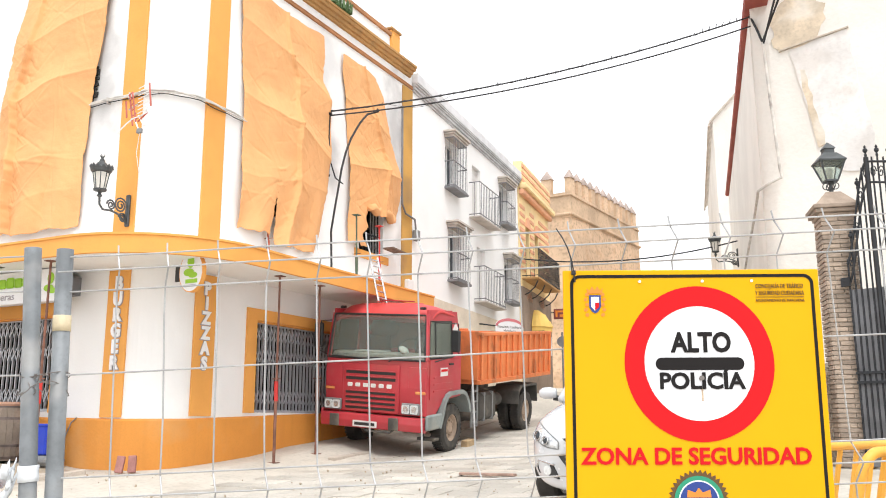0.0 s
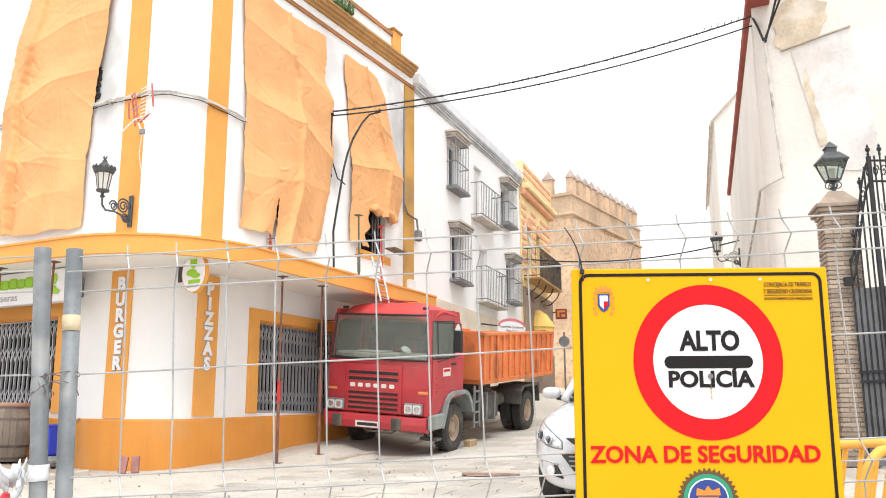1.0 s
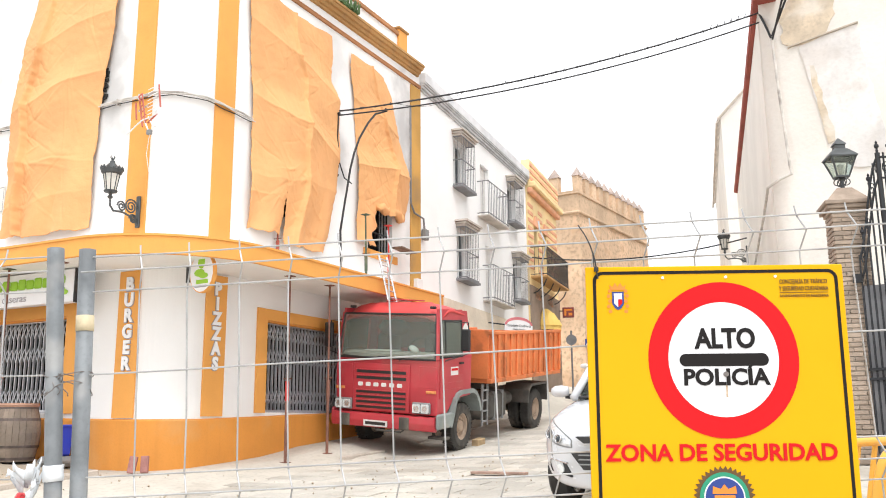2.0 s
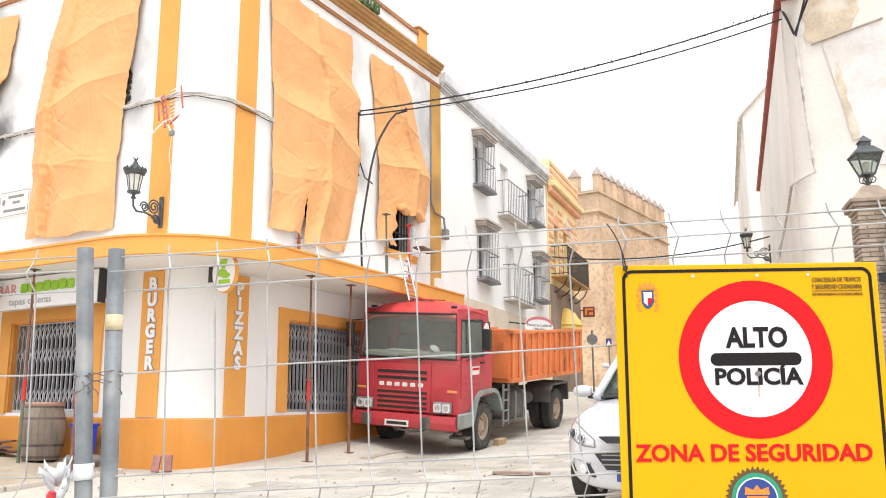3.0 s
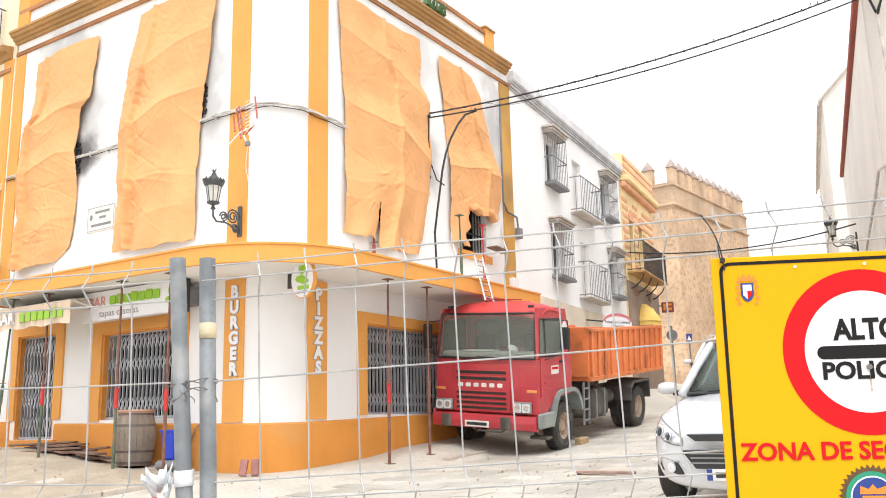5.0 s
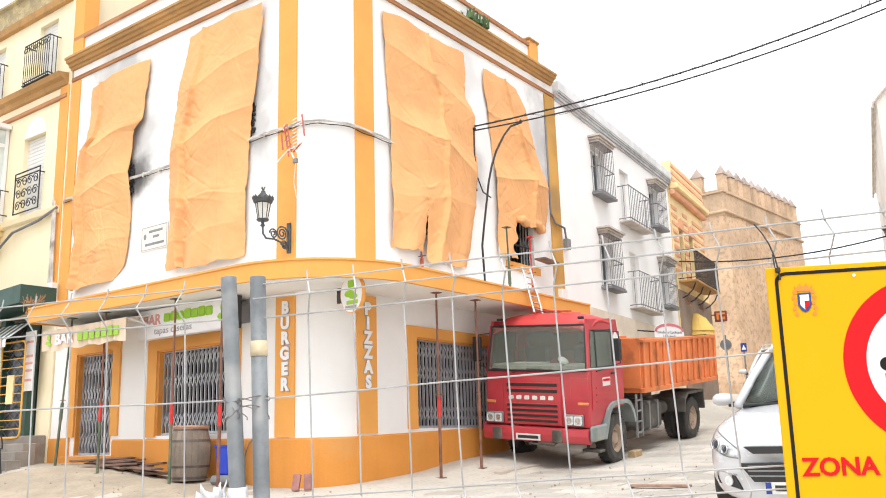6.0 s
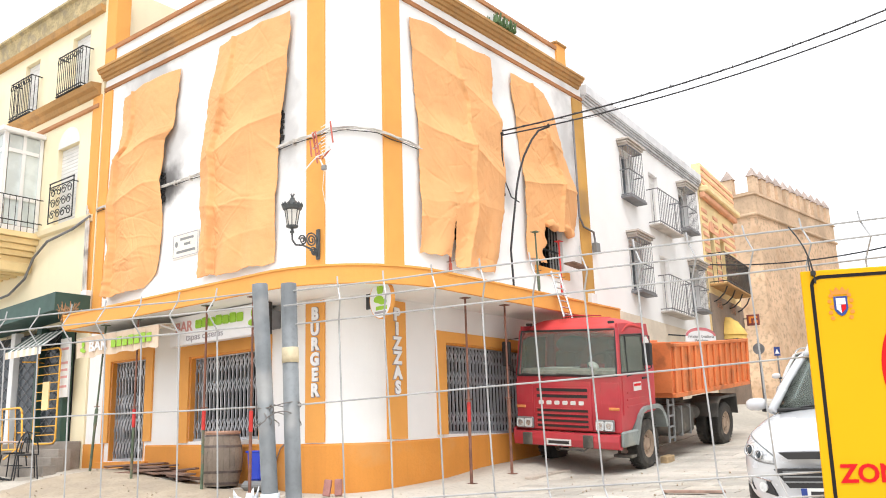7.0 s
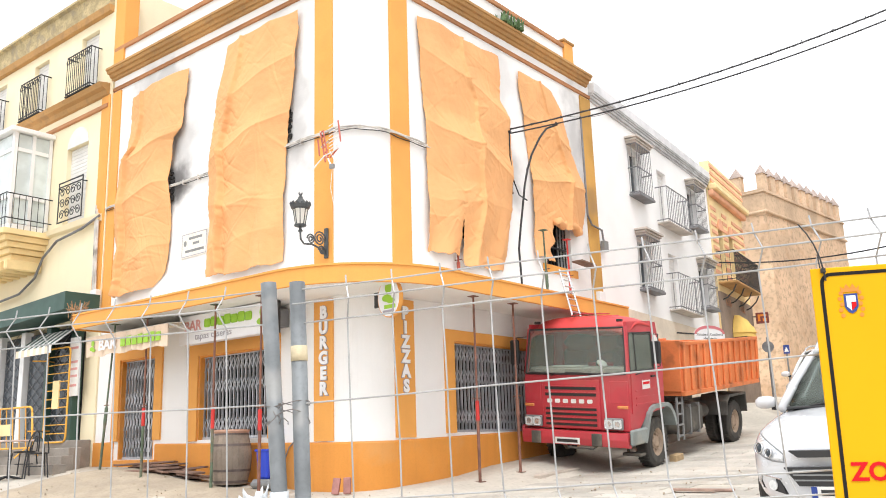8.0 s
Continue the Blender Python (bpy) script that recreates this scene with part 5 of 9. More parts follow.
part("board", newbox(15.95 - AY, -0.36, 5.56, 16.6 - AY, -0.1, 5.59, m=M_R @ Matrix.Rotation(radians(3), 4, "Y")), mat("scorched_wood", (0.2, 0.13, 0.09), 0.85, 0.3, 6, 0.1, 40, 0.2), sb)

# ---------------------------------------------------------------- the red tipper truck
M_TR = Matrix.Translation((-8.23, 14.67, 1.035)) @ pose(0, 0, 0, 5.6, 4.5, 0)   # local x across, y towards its tail, z up, front axle at 0
M_TRED = mat("faded_red_truck_paint", (0.48, 0.04, 0.054), 0.38, 0.12, 1.6, 0.02, 30, 0.03, dirt=(0.3, 0.1, 0.08), dirt_amount=0.35, dirt_scale=1.6, coat=0.2)
# roof red, a step lighter than the cab's
M_TRED_ROOF = mat("lighter_red_roof_paint", (0.6, 0.06, 0.06), 0.5, 0.1, 1.6, 0.02, 30, 0.03)
M_TORANGE = mat("scuffed_orange_tipper_paint", (0.72, 0.215, 0.07), 0.6, 0.1, 1.4, 0.04, 24, 0.08, dirt=(0.24, 0.09, 0.04), dirt_amount=0.55, dirt_scale=2.6, streak=0.15)
M_RUBBER = mat("dusty_tyre_rubber", (0.05, 0.047, 0.043), 0.9, 0.25, 4.0, 0.1, 40, 0.3, dirt=(0.28, 0.24, 0.19), dirt_amount=0.35, dirt_scale=3.0)
M_RIM = mat("dusty_painted_rim", (0.36, 0.27, 0.2), 0.75, 0.2, 5.0, 0.1, 40, 0.1)
M_CHASSIS = mat("dusty_black_chassis", (0.075, 0.07, 0.062), 0.8, 0.25, 3.0, 0.1, 30, 0.15, dirt=(0.3, 0.26, 0.2), dirt_amount=0.4, dirt_scale=2.0)
M_GREYPLASTIC = mat("faded_grey_plastic", (0.22, 0.225, 0.225), 0.65, 0.12, 3.0, 0.05, 30, 0.05)
M_BLACKPL = mat("black_plastic", (0.025, 0.025, 0.026), 0.5, 0.1, 3.0, 0.0, 30, 0.03)
M_FENDER = mat("faded_grey_green_fender", (0.24, 0.27, 0.26), 0.65, 0.15, 3.0, 0.06, 30, 0.08, dirt=(0.4, 0.35, 0.28), dirt_amount=0.35, dirt_scale=2.0)
M_LENS = mat("clear_lamp_lens", (0.7, 0.72, 0.72), 0.12, 0.12, 25.0, 0.05, 60, 0.05)
M_AMBER = mat("amber_lamp_lens", (0.7, 0.27, 0.09), 0.25, 0.1, 20.0, 0.0, 60, 0.02)
M_CHROME = mat("dull_chrome", (0.6, 0.6, 0.6), 0.25, 0.08, 8.0, 0.0, 60, 0.0, metal=0.9)
M_SEAT = mat("dark_seat_cloth", (0.05, 0.048, 0.05), 0.9, 0.15, 6.0, 0.0, 60, 0.05)
M_PAPER = mat("white_printed_paper", (0.7, 0.7, 0.68), 0.7, 0.06, 6.0, 0.0, 60, 0.0)
M_WINDOW = bpy.data.materials.new("clear_vehicle_glass")
M_WINDOW.use_nodes = True
nt = M_WINDOW.node_tree
gl, tr, mx = nt.nodes.new("ShaderNodeBsdfGlossy"), nt.nodes.new("ShaderNodeBsdfTransparent"), nt.nodes.new("ShaderNodeMixShader")
gl.inputs["Roughness"].default_value = 0.03
tr.inputs["Color"].default_value = (0.76, 0.82, 0.78, 1)
fr = nt.nodes.new("ShaderNodeFresnel")
fr.inputs["IOR"].default_value = 1.22
nt.links.new(fr.outputs[0], mx.inputs[0])
nt.links.new(tr.outputs[0], mx.inputs[1])
nt.links.new(gl.outputs[0], mx.inputs[2])
# pale green-grey diffuse share paints the reflected sky into the glass
sky_veil, mx2 = nt.nodes.new("ShaderNodeBsdfDiffuse"), nt.nodes.new("ShaderNodeMixShader")
sky_veil.inputs["Color"].default_value = (0.6, 0.64, 0.57, 1)
mx2.inputs[0].default_value = 0.17
nt.links.new(mx.outputs[0], mx2.inputs[1])
nt.links.new(sky_veil.outputs[0], mx2.inputs[2])
nt.links.new(mx2.outputs[0], nt.nodes["Material Output"].inputs[0])


M_CARGLASS = M_WINDOW.copy()
M_CARGLASS.name = "tinted_car_glass"
M_CARGLASS.node_tree.nodes["Transparent BSDF"].inputs["Color"].default_value = (0.55, 0.61, 0.59, 1)
M_CARGLASS.node_tree.nodes["Mix Shader.001"].inputs[0].default_value = 0.09


def side_prism(outline, x0, x1, m, bevel=0.0):
    """An outline of (y, z) pairs pushed across from x0 to x1."""
    bm = bmesh.new()
    A = [bm.verts.new((x0, y, z)) for y, z in outline]
    B = [bm.verts.new((x1, y, z)) for y, z in outline]
    bm.faces.new(A)
    bm.faces.new(list(reversed(B)))
    for i in range(len(A)):
        j = (i + 1) % len(A)
        bm.faces.new((A[j], A[i], B[i], B[j]))
    bmesh.ops.recalc_face_normals(bm, faces=bm.faces)
    if bevel:
        bmesh.ops.bevel(bm, geom=list(bm.edges), offset=bevel, segments=3, affect="EDGES", profile=0.6, clamp_overlap=True)
    xf(bm, bm.verts, m)
    return bm


def quad_plate(corners, thick, m):
    """A thin plate on four corners, thickened along its normal."""
    bm = bmesh.new()
    v = [Vector(c) for c in corners]
    n = (v[1] - v[0]).cross(v[3] - v[0]).normalized() * thick
    A = [bm.verts.new(p) for p in v]
    B = [bm.verts.new(p + n) for p in v]
    bm.faces.new(A)
    bm.faces.new(list(reversed(B)))
    for i in range(4):
        j = (i + 1) % 4
        bm.faces.new((A[j], A[i], B[i], B[j]))
    xf(bm, bm.verts, m)
    return bm


def truck_wheel(parent, x, y, r, w, m, dual=False):
    rot = m @ Matrix.Translation((x, y, r)) @ pose(0, 0, 0, 0, 90, 0)
    prof = [(r * 0.56, -w / 2), (r * 0.82, -w / 2 - 0.01), (r * 0.96, -w / 2 + 0.02), (r, -w * 0.3), (r, w * 0.3), (r * 0.96, w / 2 - 0.02), (r * 0.82, w / 2 + 0.01), (r * 0.56, w / 2)]
    wheel = part("wheel", lathe(bmesh.new(), [(r * 0.2, -w * 0.3), (r * 0.55, -w * 0.42), (r * 0.57, -w * 0.5), (r * 0.57, w * 0.42), (r * 0.5, w * 0.38), (r * 0.42, w * 0.2), (r * 0.3, w * 0.22), (r * 0.2, w * 0.36)] , (0, 0, 0), 28, rot), M_RIM, parent, "dusty wheel rim", smooth=False)
    part("tyre", lathe(bmesh.new(), prof, (0, 0, 0), 40, rot, True), M_RUBBER, wheel)
    bm = bmesh.new()
    for k in range(36):
        a = 2 * math.pi * k / 36
        for s in (-1, 1):
            box(bm, -w * 0.42 if s < 0 else w * 0.05, -0.013, 0, -w * 0.05 if s < 0 else w * 0.42, 0.013, 0.012,
                m @ Matrix.Translation((x, y, r)) @ Matrix.Rotation(a + 0.04 * s, 4, "X") @ Matrix.Translation((0, 0, r - 0.002)))
    part("tread", bm, M_RUBBER, wheel)
    for k in range(8):
        a = 2 * math.pi * k / 8
        s = 1 if x > 0 else -1
        q = m @ Matrix.Translation((x + s * w * 0.22, y + 0.3 * r * math.cos(a), r + 0.3 * r * math.sin(a)))
        part("wheel_nut", newbox(-0.02, -0.014, -0.014, 0.035, 0.014, 0.014, m=q), M_RIM, wheel)
    return wheel


def build_truck():
    t = thing("tipper_truck", tuple(M_TR @ Vector((0, 0, 0))), "red cab tipper truck with an empty orange steel body", "truck")
    m = M_TR
    W = 1.06
    cab = part("cab", side_prism([(-0.95, 0.72), (-0.97, 1.2), (-0.95, 1.7), (-0.6, 1.72), (0.44, 1.72), (0.44, 1.0), (0.02, 0.98), (-0.3, 0.95), (-0.58, 0.72)], -W, W, m, 0.035), M_TRED, t, "red painted cab")
    # roof, bulging up from the screen
    bm = bmesh.new()
    ny, nx = 10, 12
    g = []
    for j in range(ny + 1):
        k = j / ny
        y = -0.86 + 1.2 * k
        zc = 2.5 + 0.22 * (math.sin(min(k * 2.6, 1.0) * math.pi / 2)) - 0.16 * max(0, k - 0.45)
        row = []
        for i in range(nx + 1):
            q = i / nx * 2 - 1
            half = 1.02 - 0.06 * (k - 0.4) ** 2
            row.append(bm.verts.new((half * q, y + 0.05 * q * q * (1 - k), zc - 0.11 * abs(q) ** 6 - 0.02 * q * q)))
        g.append(row)
    for r0, r1 in zip(g, g[1:]):
        for i in range(nx):
            bm.faces.new((r0[i], r0[i + 1], r1[i + 1], r1[i]))
    ret = bmesh.ops.extrude_face_region(bm, geom=bm.faces[:])
    bmesh.ops.translate(bm, vec=(0, 0, -0.05), verts=[v for v in ret["geom"] if isinstance(v, bmesh.types.BMVert)])
    xf(bm, bm.verts, m)
    part("roof", bm, M_TRED_ROOF, cab, "lighter red roof", smooth=True)
    # posts round the glass
    for s in (-1, 1):
        part("windscreen_post", quad_plate([(s * W, -0.95, 1.7), (s * (W - 0.05), -0.965, 1.7), (s * 0.965, -0.87, 2.52), (s * 1.025, -0.84, 2.52)], 0.05 * s, m), M_TRED, cab)
        part("rear_post", quad_plate([(s * W, 0.05, 1.71), (s * W, 0.44, 1.71), (s * 1.0, 0.32, 2.58), (s * 1.0, 0.06, 2.58)], 0.05 * -s, m), M_TRED, cab)
        part("door_top_rail", quad_plate([(s * 1.02, -0.84, 2.4), (s * 1.02, 0.12, 2.4), (s * 1.0, 0.12, 2.6), (s * 1.0, -0.82, 2.6)], 0.05 * -s, m), M_TRED, cab)
        part("door_post", quad_plate([(s * W, -0.95, 1.705), (s * W, -0.87, 1.705), (s * 1.02, -0.79, 2.46), (s * 1.02, -0.86, 2.46)], 0.05 * -s, m), M_TRED, cab)
        door = part("door", quad_plate([(s * (W + 0.002), -0.86, 1.02), (s * (W + 0.002), 0.1, 1.02), (s * (W + 0.002), 0.1, 1.72), (s * (W + 0.002), -0.86, 1.72)], 0.012 * s, m), M_TRED, cab, "red cab door")
        for z in (1.14, 1.26, 1.38):
            part("door_rib", newbox(min(s * (W + 0.012), s * (W + 0.026)), -0.72, z, max(s * (W + 0.012), s * (W + 0.026)), 0.02, z + 0.03, m=m), M_TRED, door)
        part("door_handle", newbox(min(s * (W + 0.012), s * (W + 0.04)), -0.12, 1.6, max(s * (W + 0.012), s * (W + 0.04)), 0.03, 1.635, m=m), M_BLACKPL, door)
        part("side_window", quad_plate([(s * 1.05, -0.86, 1.74), (s * 1.05, 0.05, 1.74), (s * 1.012, 0.05, 2.4), (s * 1.012, -0.8, 2.4)], 0.008 * -s, m), M_WINDOW, door, "side window glass")
        bm = bmesh.new()
        tube(bm, [m @ Vector(p) for p in ((s * 1.056, -0.86, 1.74), (s * 1.056, 0.05, 1.74), (s * 1.018, 0.05, 2.4), (s * 1.018, -0.8, 2.4), (s * 1.056, -0.86, 1.74))], 0.014, 6)
        tube(bm, [m @ Vector(p) for p in ((s * 1.056, -0.62, 1.74), (s * 1.018, -0.6, 2.4))], 0.012, 6)
        part("window_seal", bm, M_BLACKPL, door, "black rubber seal")
        mir = part("mirror", newbox(s * 1.3 - 0.09, -0.92, 1.86, s * 1.3 + 0.09, -0.84, 2.32, m=m, bevel=0.02), M_BLACKPL, cab, "black wing mirror") if s < 0 else part("mirror", newbox(1.12, -0.18, 1.84, 1.3, -0.1, 2.24, m=m, bevel=0.02), M_BLACKPL, cab, "black wing mirror")
        a = -0.88 if s < 0 else -0.14
        bm = bmesh.new()
        tube(bm, [m @ Vector(p) for p in ((s * 1.02, -0.62, 2.38), (s * 1.26, a, 2.36), (s * 1.28, a, 1.8), (s * 1.08, -0.7, 1.68))], 0.012, 6)
        part("mirror_arm", bm, M_BLACKPL, cab)
    part("back_panel", newbox(-0.98, 0.3, 1.72, 0.98, 0.34, 2.55, m=m), M_TRED, cab)
    part("rear_window", newbox(-0.6, 0.288, 1.85, 0.6, 0.298, 2.35, m=m), M_WINDOW, cab)
    # windscreen, curved a little, with its black seal
    bm = bmesh.new()
    g = []
    for j in range(7):
        k = j / 6
        row = []
        for i in range(13):
            q = i / 12 * 2 - 1
            row.append(bm.verts.new(((1.015 - 0.05 * k) * q, -0.985 + 0.1 * k + 0.03 * q * q, 1.7 + 0.8 * k)))
        g.append(row)
    for r0, r1 in zip(g, g[1:]):
        for i in range(12):
            bm.faces.new((r0[i], r0[i + 1], r1[i + 1], r1[i]))
    edge = [g[0][i].co.copy() for i in range(13)] + [g[j][12].co.copy() for j in range(1, 7)] + [g[6][i].co.copy() for i in range(11, -1, -1)] + [g[j][0].co.copy() for j in range(5, -1, -1)]
    xf(bm, bm.verts, m)
    part("windscreen", bm, M_WINDOW, cab, "large windscreen", smooth=True)
    part("windscreen_seal", newtube([m @ p for p in edge], 0.02, 6), M_BLACKPL, cab, "black rubber seal")
    for x in (-0.45, 0.3):
        bm = bmesh.new()
        tube(bm, [m @ Vector(p) for p in ((x, -1.0, 1.66), (x + 0.1, -1.01, 1.71), (x - 0.45, -1.01, 1.73))], 0.01, 5)
        part("wiper", bm, M_BLACKPL, cab)
    # inside
    part("dashboard", newbox(-0.98, -0.9, 1.66, 0.98, -0.5, 1.82, m=m, bevel=0.04), mat("dusty_dashboard", (0.36, 0.35, 0.31), 0.8, 0.2, 5, 0.05, 40, 0.05), cab)
    part("paper", newbox(-0.5, -0.88, 1.822, 0.1, -0.6, 1.84, m=m), M_PAPER, cab)
    for x in (-0.55, 0.5):
        part("seat_back", newbox(x - 0.25, 0.02, 1.5, x + 0.25, 0.16, 2.12, m=m, bevel=0.05), M_SEAT, cab)
        part("headrest", newbox(x - 0.14, 0.0, 2.14, x + 0.14, 0.12, 2.36, m=m, bevel=0.04), M_SEAT, cab)
    bm = bmesh.new()
    tube(bm, [m @ Vector((0.45 + 0.24 * math.cos(a), -0.48 + 0.1 * math.sin(a), 1.9 + 0.17 * math.sin(a))) for a in [k * math.pi / 10 for k in range(21)]], 0.017, 6)
    part("steering_wheel", bm, M_BLACKPL, cab)
    bm = bmesh.new()
    lathe(bm, [(0.01, -0.04), (0.09, -0.03), (0.11, 0.0), (0.07, 0.04), (0.01, 0.05)], (0, 0, 0), 12, m @ Matrix.Translation((0.52, -0.84, 1.87)) @ pose(0, 0, 0, 0, 35, 0))
    part("cap", bm, M_PAPER, cab, "white cloth cap on the dashboard", smooth=True)
    part("ceiling_lining", newbox(-0.9, -0.72, 2.46, 0.9, 0.28, 2.5, m=m), M_SEAT, cab)
    bm = bmesh.new()
    lathe(bm, [(0.01, -0.08), (0.12, -0.07), (0.17, 0.0), (0.12, 0.07), (0.01, 0.08)], (0, 0, 0), 12, m @ Matrix.Translation((-0.2, -0.35, 2.25)) @ Matrix.Scale(2.0, 4, (1, 0, 0)) @ Matrix.Scale(1.9, 4, (0, 0, 1)))
    part("sun_visor", bm, M_SEAT, cab, smooth=True)
    # front: grille panel, slots, maker's bars, lamps, bumper
    fy = -0.965
    panel = part("grille_panel", newbox(-0.66, fy - 0.028, 0.74, 0.52, fy, 1.6, m=m, bevel=0.012), M_TRED, cab, "red grille panel")
    for z, h in ((1.42, 0.055), (1.31, 0.055), (1.06, 0.045), (0.97, 0.045), (0.88, 0.045), (0.79, 0.045)):
        part("grille_slot", newbox(-0.59, fy - 0.036, z, 0.45, fy - 0.0285, z + h, m=m), M_BLACKPL, panel)
        part("grille_lip", newbox(-0.6, fy - 0.05, z + h, 0.46, fy - 0.029, z + h + 0.016, m=m), M_TRED, panel)
    for k in range(6):
        x = -0.5 + 0.165 * k
        part("maker_bar", newbox(x - 0.05, fy - 0.04, 1.185, x + 0.05, fy - 0.0285, 1.255, m=m, bevel=0.012), M_PAPER, panel, "plain white badge bar")
    for s in (-1, 1):
        part("corner_panel", newbox(min(s * 0.7, s * 1.05), fy - 0.008, 1.2, max(s * 0.7, s * 1.05), fy + 0.03, 1.58, m=m, bevel=0.006), M_TRED, cab)
        hx = 0.77 if s > 0 else -0.86
        lamp = part("headlight", newbox(hx - 0.18, fy - 0.05, 0.75, hx + 0.18, fy, 0.95, m=m, bevel=0.015), M_GREYPLASTIC, cab, "grey framed twin headlight")
        for q in (-0.085, 0.085):
            part("lens", newbox(hx + q - 0.075, fy - 0.062, 0.772, hx + q + 0.075, fy - 0.048, 0.928, m=m, bevel=0.02), M_LENS, lamp)
            bm = bmesh.new()
            disc(bm, hx + q, 0.85, 0.05, fy - 0.068, fy - 0.06, m, 20)
            part("reflector", bm, M_CHROME, lamp)
        part("indicator", newbox(s * 0.95 - 0.1, fy - 0.03, 1.11, s * 0.95 + 0.1, fy, 1.16, m=m, bevel=0.01), M_AMBER, cab, "amber indicator")
        part("roof_lamp", newbox(s * 0.85 - 0.05, -0.8, 2.6, s * 0.85 + 0.05, -0.72, 2.65, m=m, bevel=0.01), M_BLACKPL, cab)
    bump = part("bumper", side_prism([(-1.05, 0.46), (-1.07, 0.58), (-1.05, 0.7), (-0.93, 0.71), (-0.93, 0.44)], -1.08, 1.06, m, 0.02), M_TRED, t, "red steel bumper")
    for s in (-1, 1):
        bk = 0.47 if s > 0 else -0.77
        part("bumper_block", newbox(bk - 0.1, -1.09, 0.46, bk + 0.1, -1.06, 0.68, m=m, bevel=0.012), M_CHASSIS, bump, "dark rubber block")
        part("bumper_end", newbox(min(s * 1.06, s * 1.13), -1.02, 0.49, max(s * 1.06, s * 1.13), -0.42, 0.76, m=m, bevel=0.03), M_TRED if s < 0 else M_FENDER, bump)
    pl = part("number_plate", newbox(-0.37, -1.08, 0.48, 0.13, -1.07, 0.59, m=m), M_PAPER, bump, "white number plate")
    part("plate_bar", newbox(-0.33, -1.083, 0.508, 0.09, -1.0802, 0.562, m=m), M_BLACKPL, pl, "unreadable dark characters")
    part("tow_bar", newtube([m @ Vector(p) for p in ((-0.15, -1.0, 0.47), (-0.1, -1.07, 0.42), (0.4, -1.07, 0.42), (0.45, -1.0, 0.47))], 0.018, 6), M_CHASSIS, t)
    part("boarding_step", newbox(0.75, -0.7, 0.28, 1.1, -0.5, 0.33, m=m, bevel=0.008), M_CHASSIS, t)
    part("step_hanger", newbox(0.8, -0.62, 0.33, 0.84, -0.58, 0.6, m=m), M_CHASSIS, t)
    # front mudguards round the wheels
    for s in (-1, 1):
        pts_o, pts_i = [], []
        arch = [(-0.56, 0.5), (-0.5, 0.62), (-0.34, 0.98), (-0.24, 1.08), (-0.1, 1.12), (0.42, 1.12), (0.56, 1.06), (0.7, 0.9), (0.78, 0.7)]
        for y_, z_ in arch:
            ln = math.hypot(y_ - 0.1, z_ - 0.42)
            pts_o.append((y_, z_))
            pts_i.append((y_ - 0.075 * (y_ - 0.1) / ln, z_ - 0.075 * (z_ - 0.42) / ln))
        x0, x1 = (W - 0.33, W + 0.075) if s > 0 else (-W - 0.075, -W + 0.33)
        part("mudguard", side_prism(pts_o + list(reversed(pts_i)), x0, x1, m), M_FENDER, t, "grey plastic mudguard")
        truck_wheel(t, s * 0.93, 0.1, 0.44, 0.25, m)
        truck_wheel(t, s * 0.95, 3.82, 0.44, 0.23, m)
        truck_wheel(t, s * 0.66, 3.82, 0.44, 0.23, m)
        part("rear_mudguard", side_prism([(3.2, 0.62), (3.26, 0.9), (3.4, 1.02), (4.35, 1.02), (4.4, 0.6), (4.36, 0.6), (4.3, 0.97), (3.44, 0.97), (3.3, 0.87), (3.25, 0.62)], min(s * 0.52, s * 1.12), max(s * 0.52, s * 1.12), m), M_CHASSIS, t, "dusty black mudguard")
    # chassis, tank, battery box
    for s in (-1, 1):
        part("chassis_rail", newbox(s * 0.42 - 0.04, -0.85, 0.72, s * 0.42 + 0.04, 5.0, 0.95, m=m), M_CHASSIS, t)
    part("front_axle", newtube([m @ Vector((-0.9, 0.1, 0.44)), m @ Vector((0.9, 0.1, 0.44))], 0.06, 8), M_CHASSIS, t)
    part("rear_axle", newtube([m @ Vector((-0.9, 3.82, 0.44)), m @ Vector((0.9, 3.82, 0.44))], 0.09, 8), M_CHASSIS, t)
    part("engine", newbox(-0.38, -0.6, 0.5, 0.38, 0.6, 0.9, m=m, bevel=0.06), M_CHASSIS, t)
    part("fuel_tank", newbox(0.52, 1.3, 0.42, 1.05, 2.2, 0.98, m=m, bevel=0.07), M_CHASSIS, t, "dusty grey fuel tank")
    part("tank_strap", newbox(0.515, 1.55, 0.415, 1.056, 1.6, 0.986, m=m), M_GREYPLASTIC, t)
    part("tank_strap", newbox(0.515, 1.95, 0.415, 1.056, 2.0, 0.986, m=m), M_GREYPLASTIC, t)
    part("air_tank", newtube([m @ Vector((0.75, 2.35, 0.75)), m @ Vector((0.75, 2.85, 0.75))], 0.14, 16), M_CHASSIS, t)
    lad = part("access_ladder", newbox(1.02, 0.98, 0.35, 1.05, 1.02, 1.15, m=m), M_GREYPLASTIC, t, "short metal access ladder")
    part("rail", newbox(1.02, 1.22, 0.35, 1.05, 1.26, 1.15, m=m), M_GREYPLASTIC, lad)
    for k in range(4):
        part("rung", newbox(1.02, 1.02, 0.42 + 0.2 * k, 1.05, 1.22, 0.45 + 0.2 * k, m=m), M_GREYPLASTIC, lad)
    part("wheel_chock", newbox(1.0, 0.62, 0.0, 1.14, 0.95, 0.14, m=m, bevel=0.01), mat("raw_timber", (0.45, 0.32, 0.18), 0.85, 0.2, 6, 0.08, 40, 0.1), t, "timber chock")
    # the orange steel body
    y0, y1, zb, zt, bw = 1.18, 5.22, 1.16, 2.19, 1.12
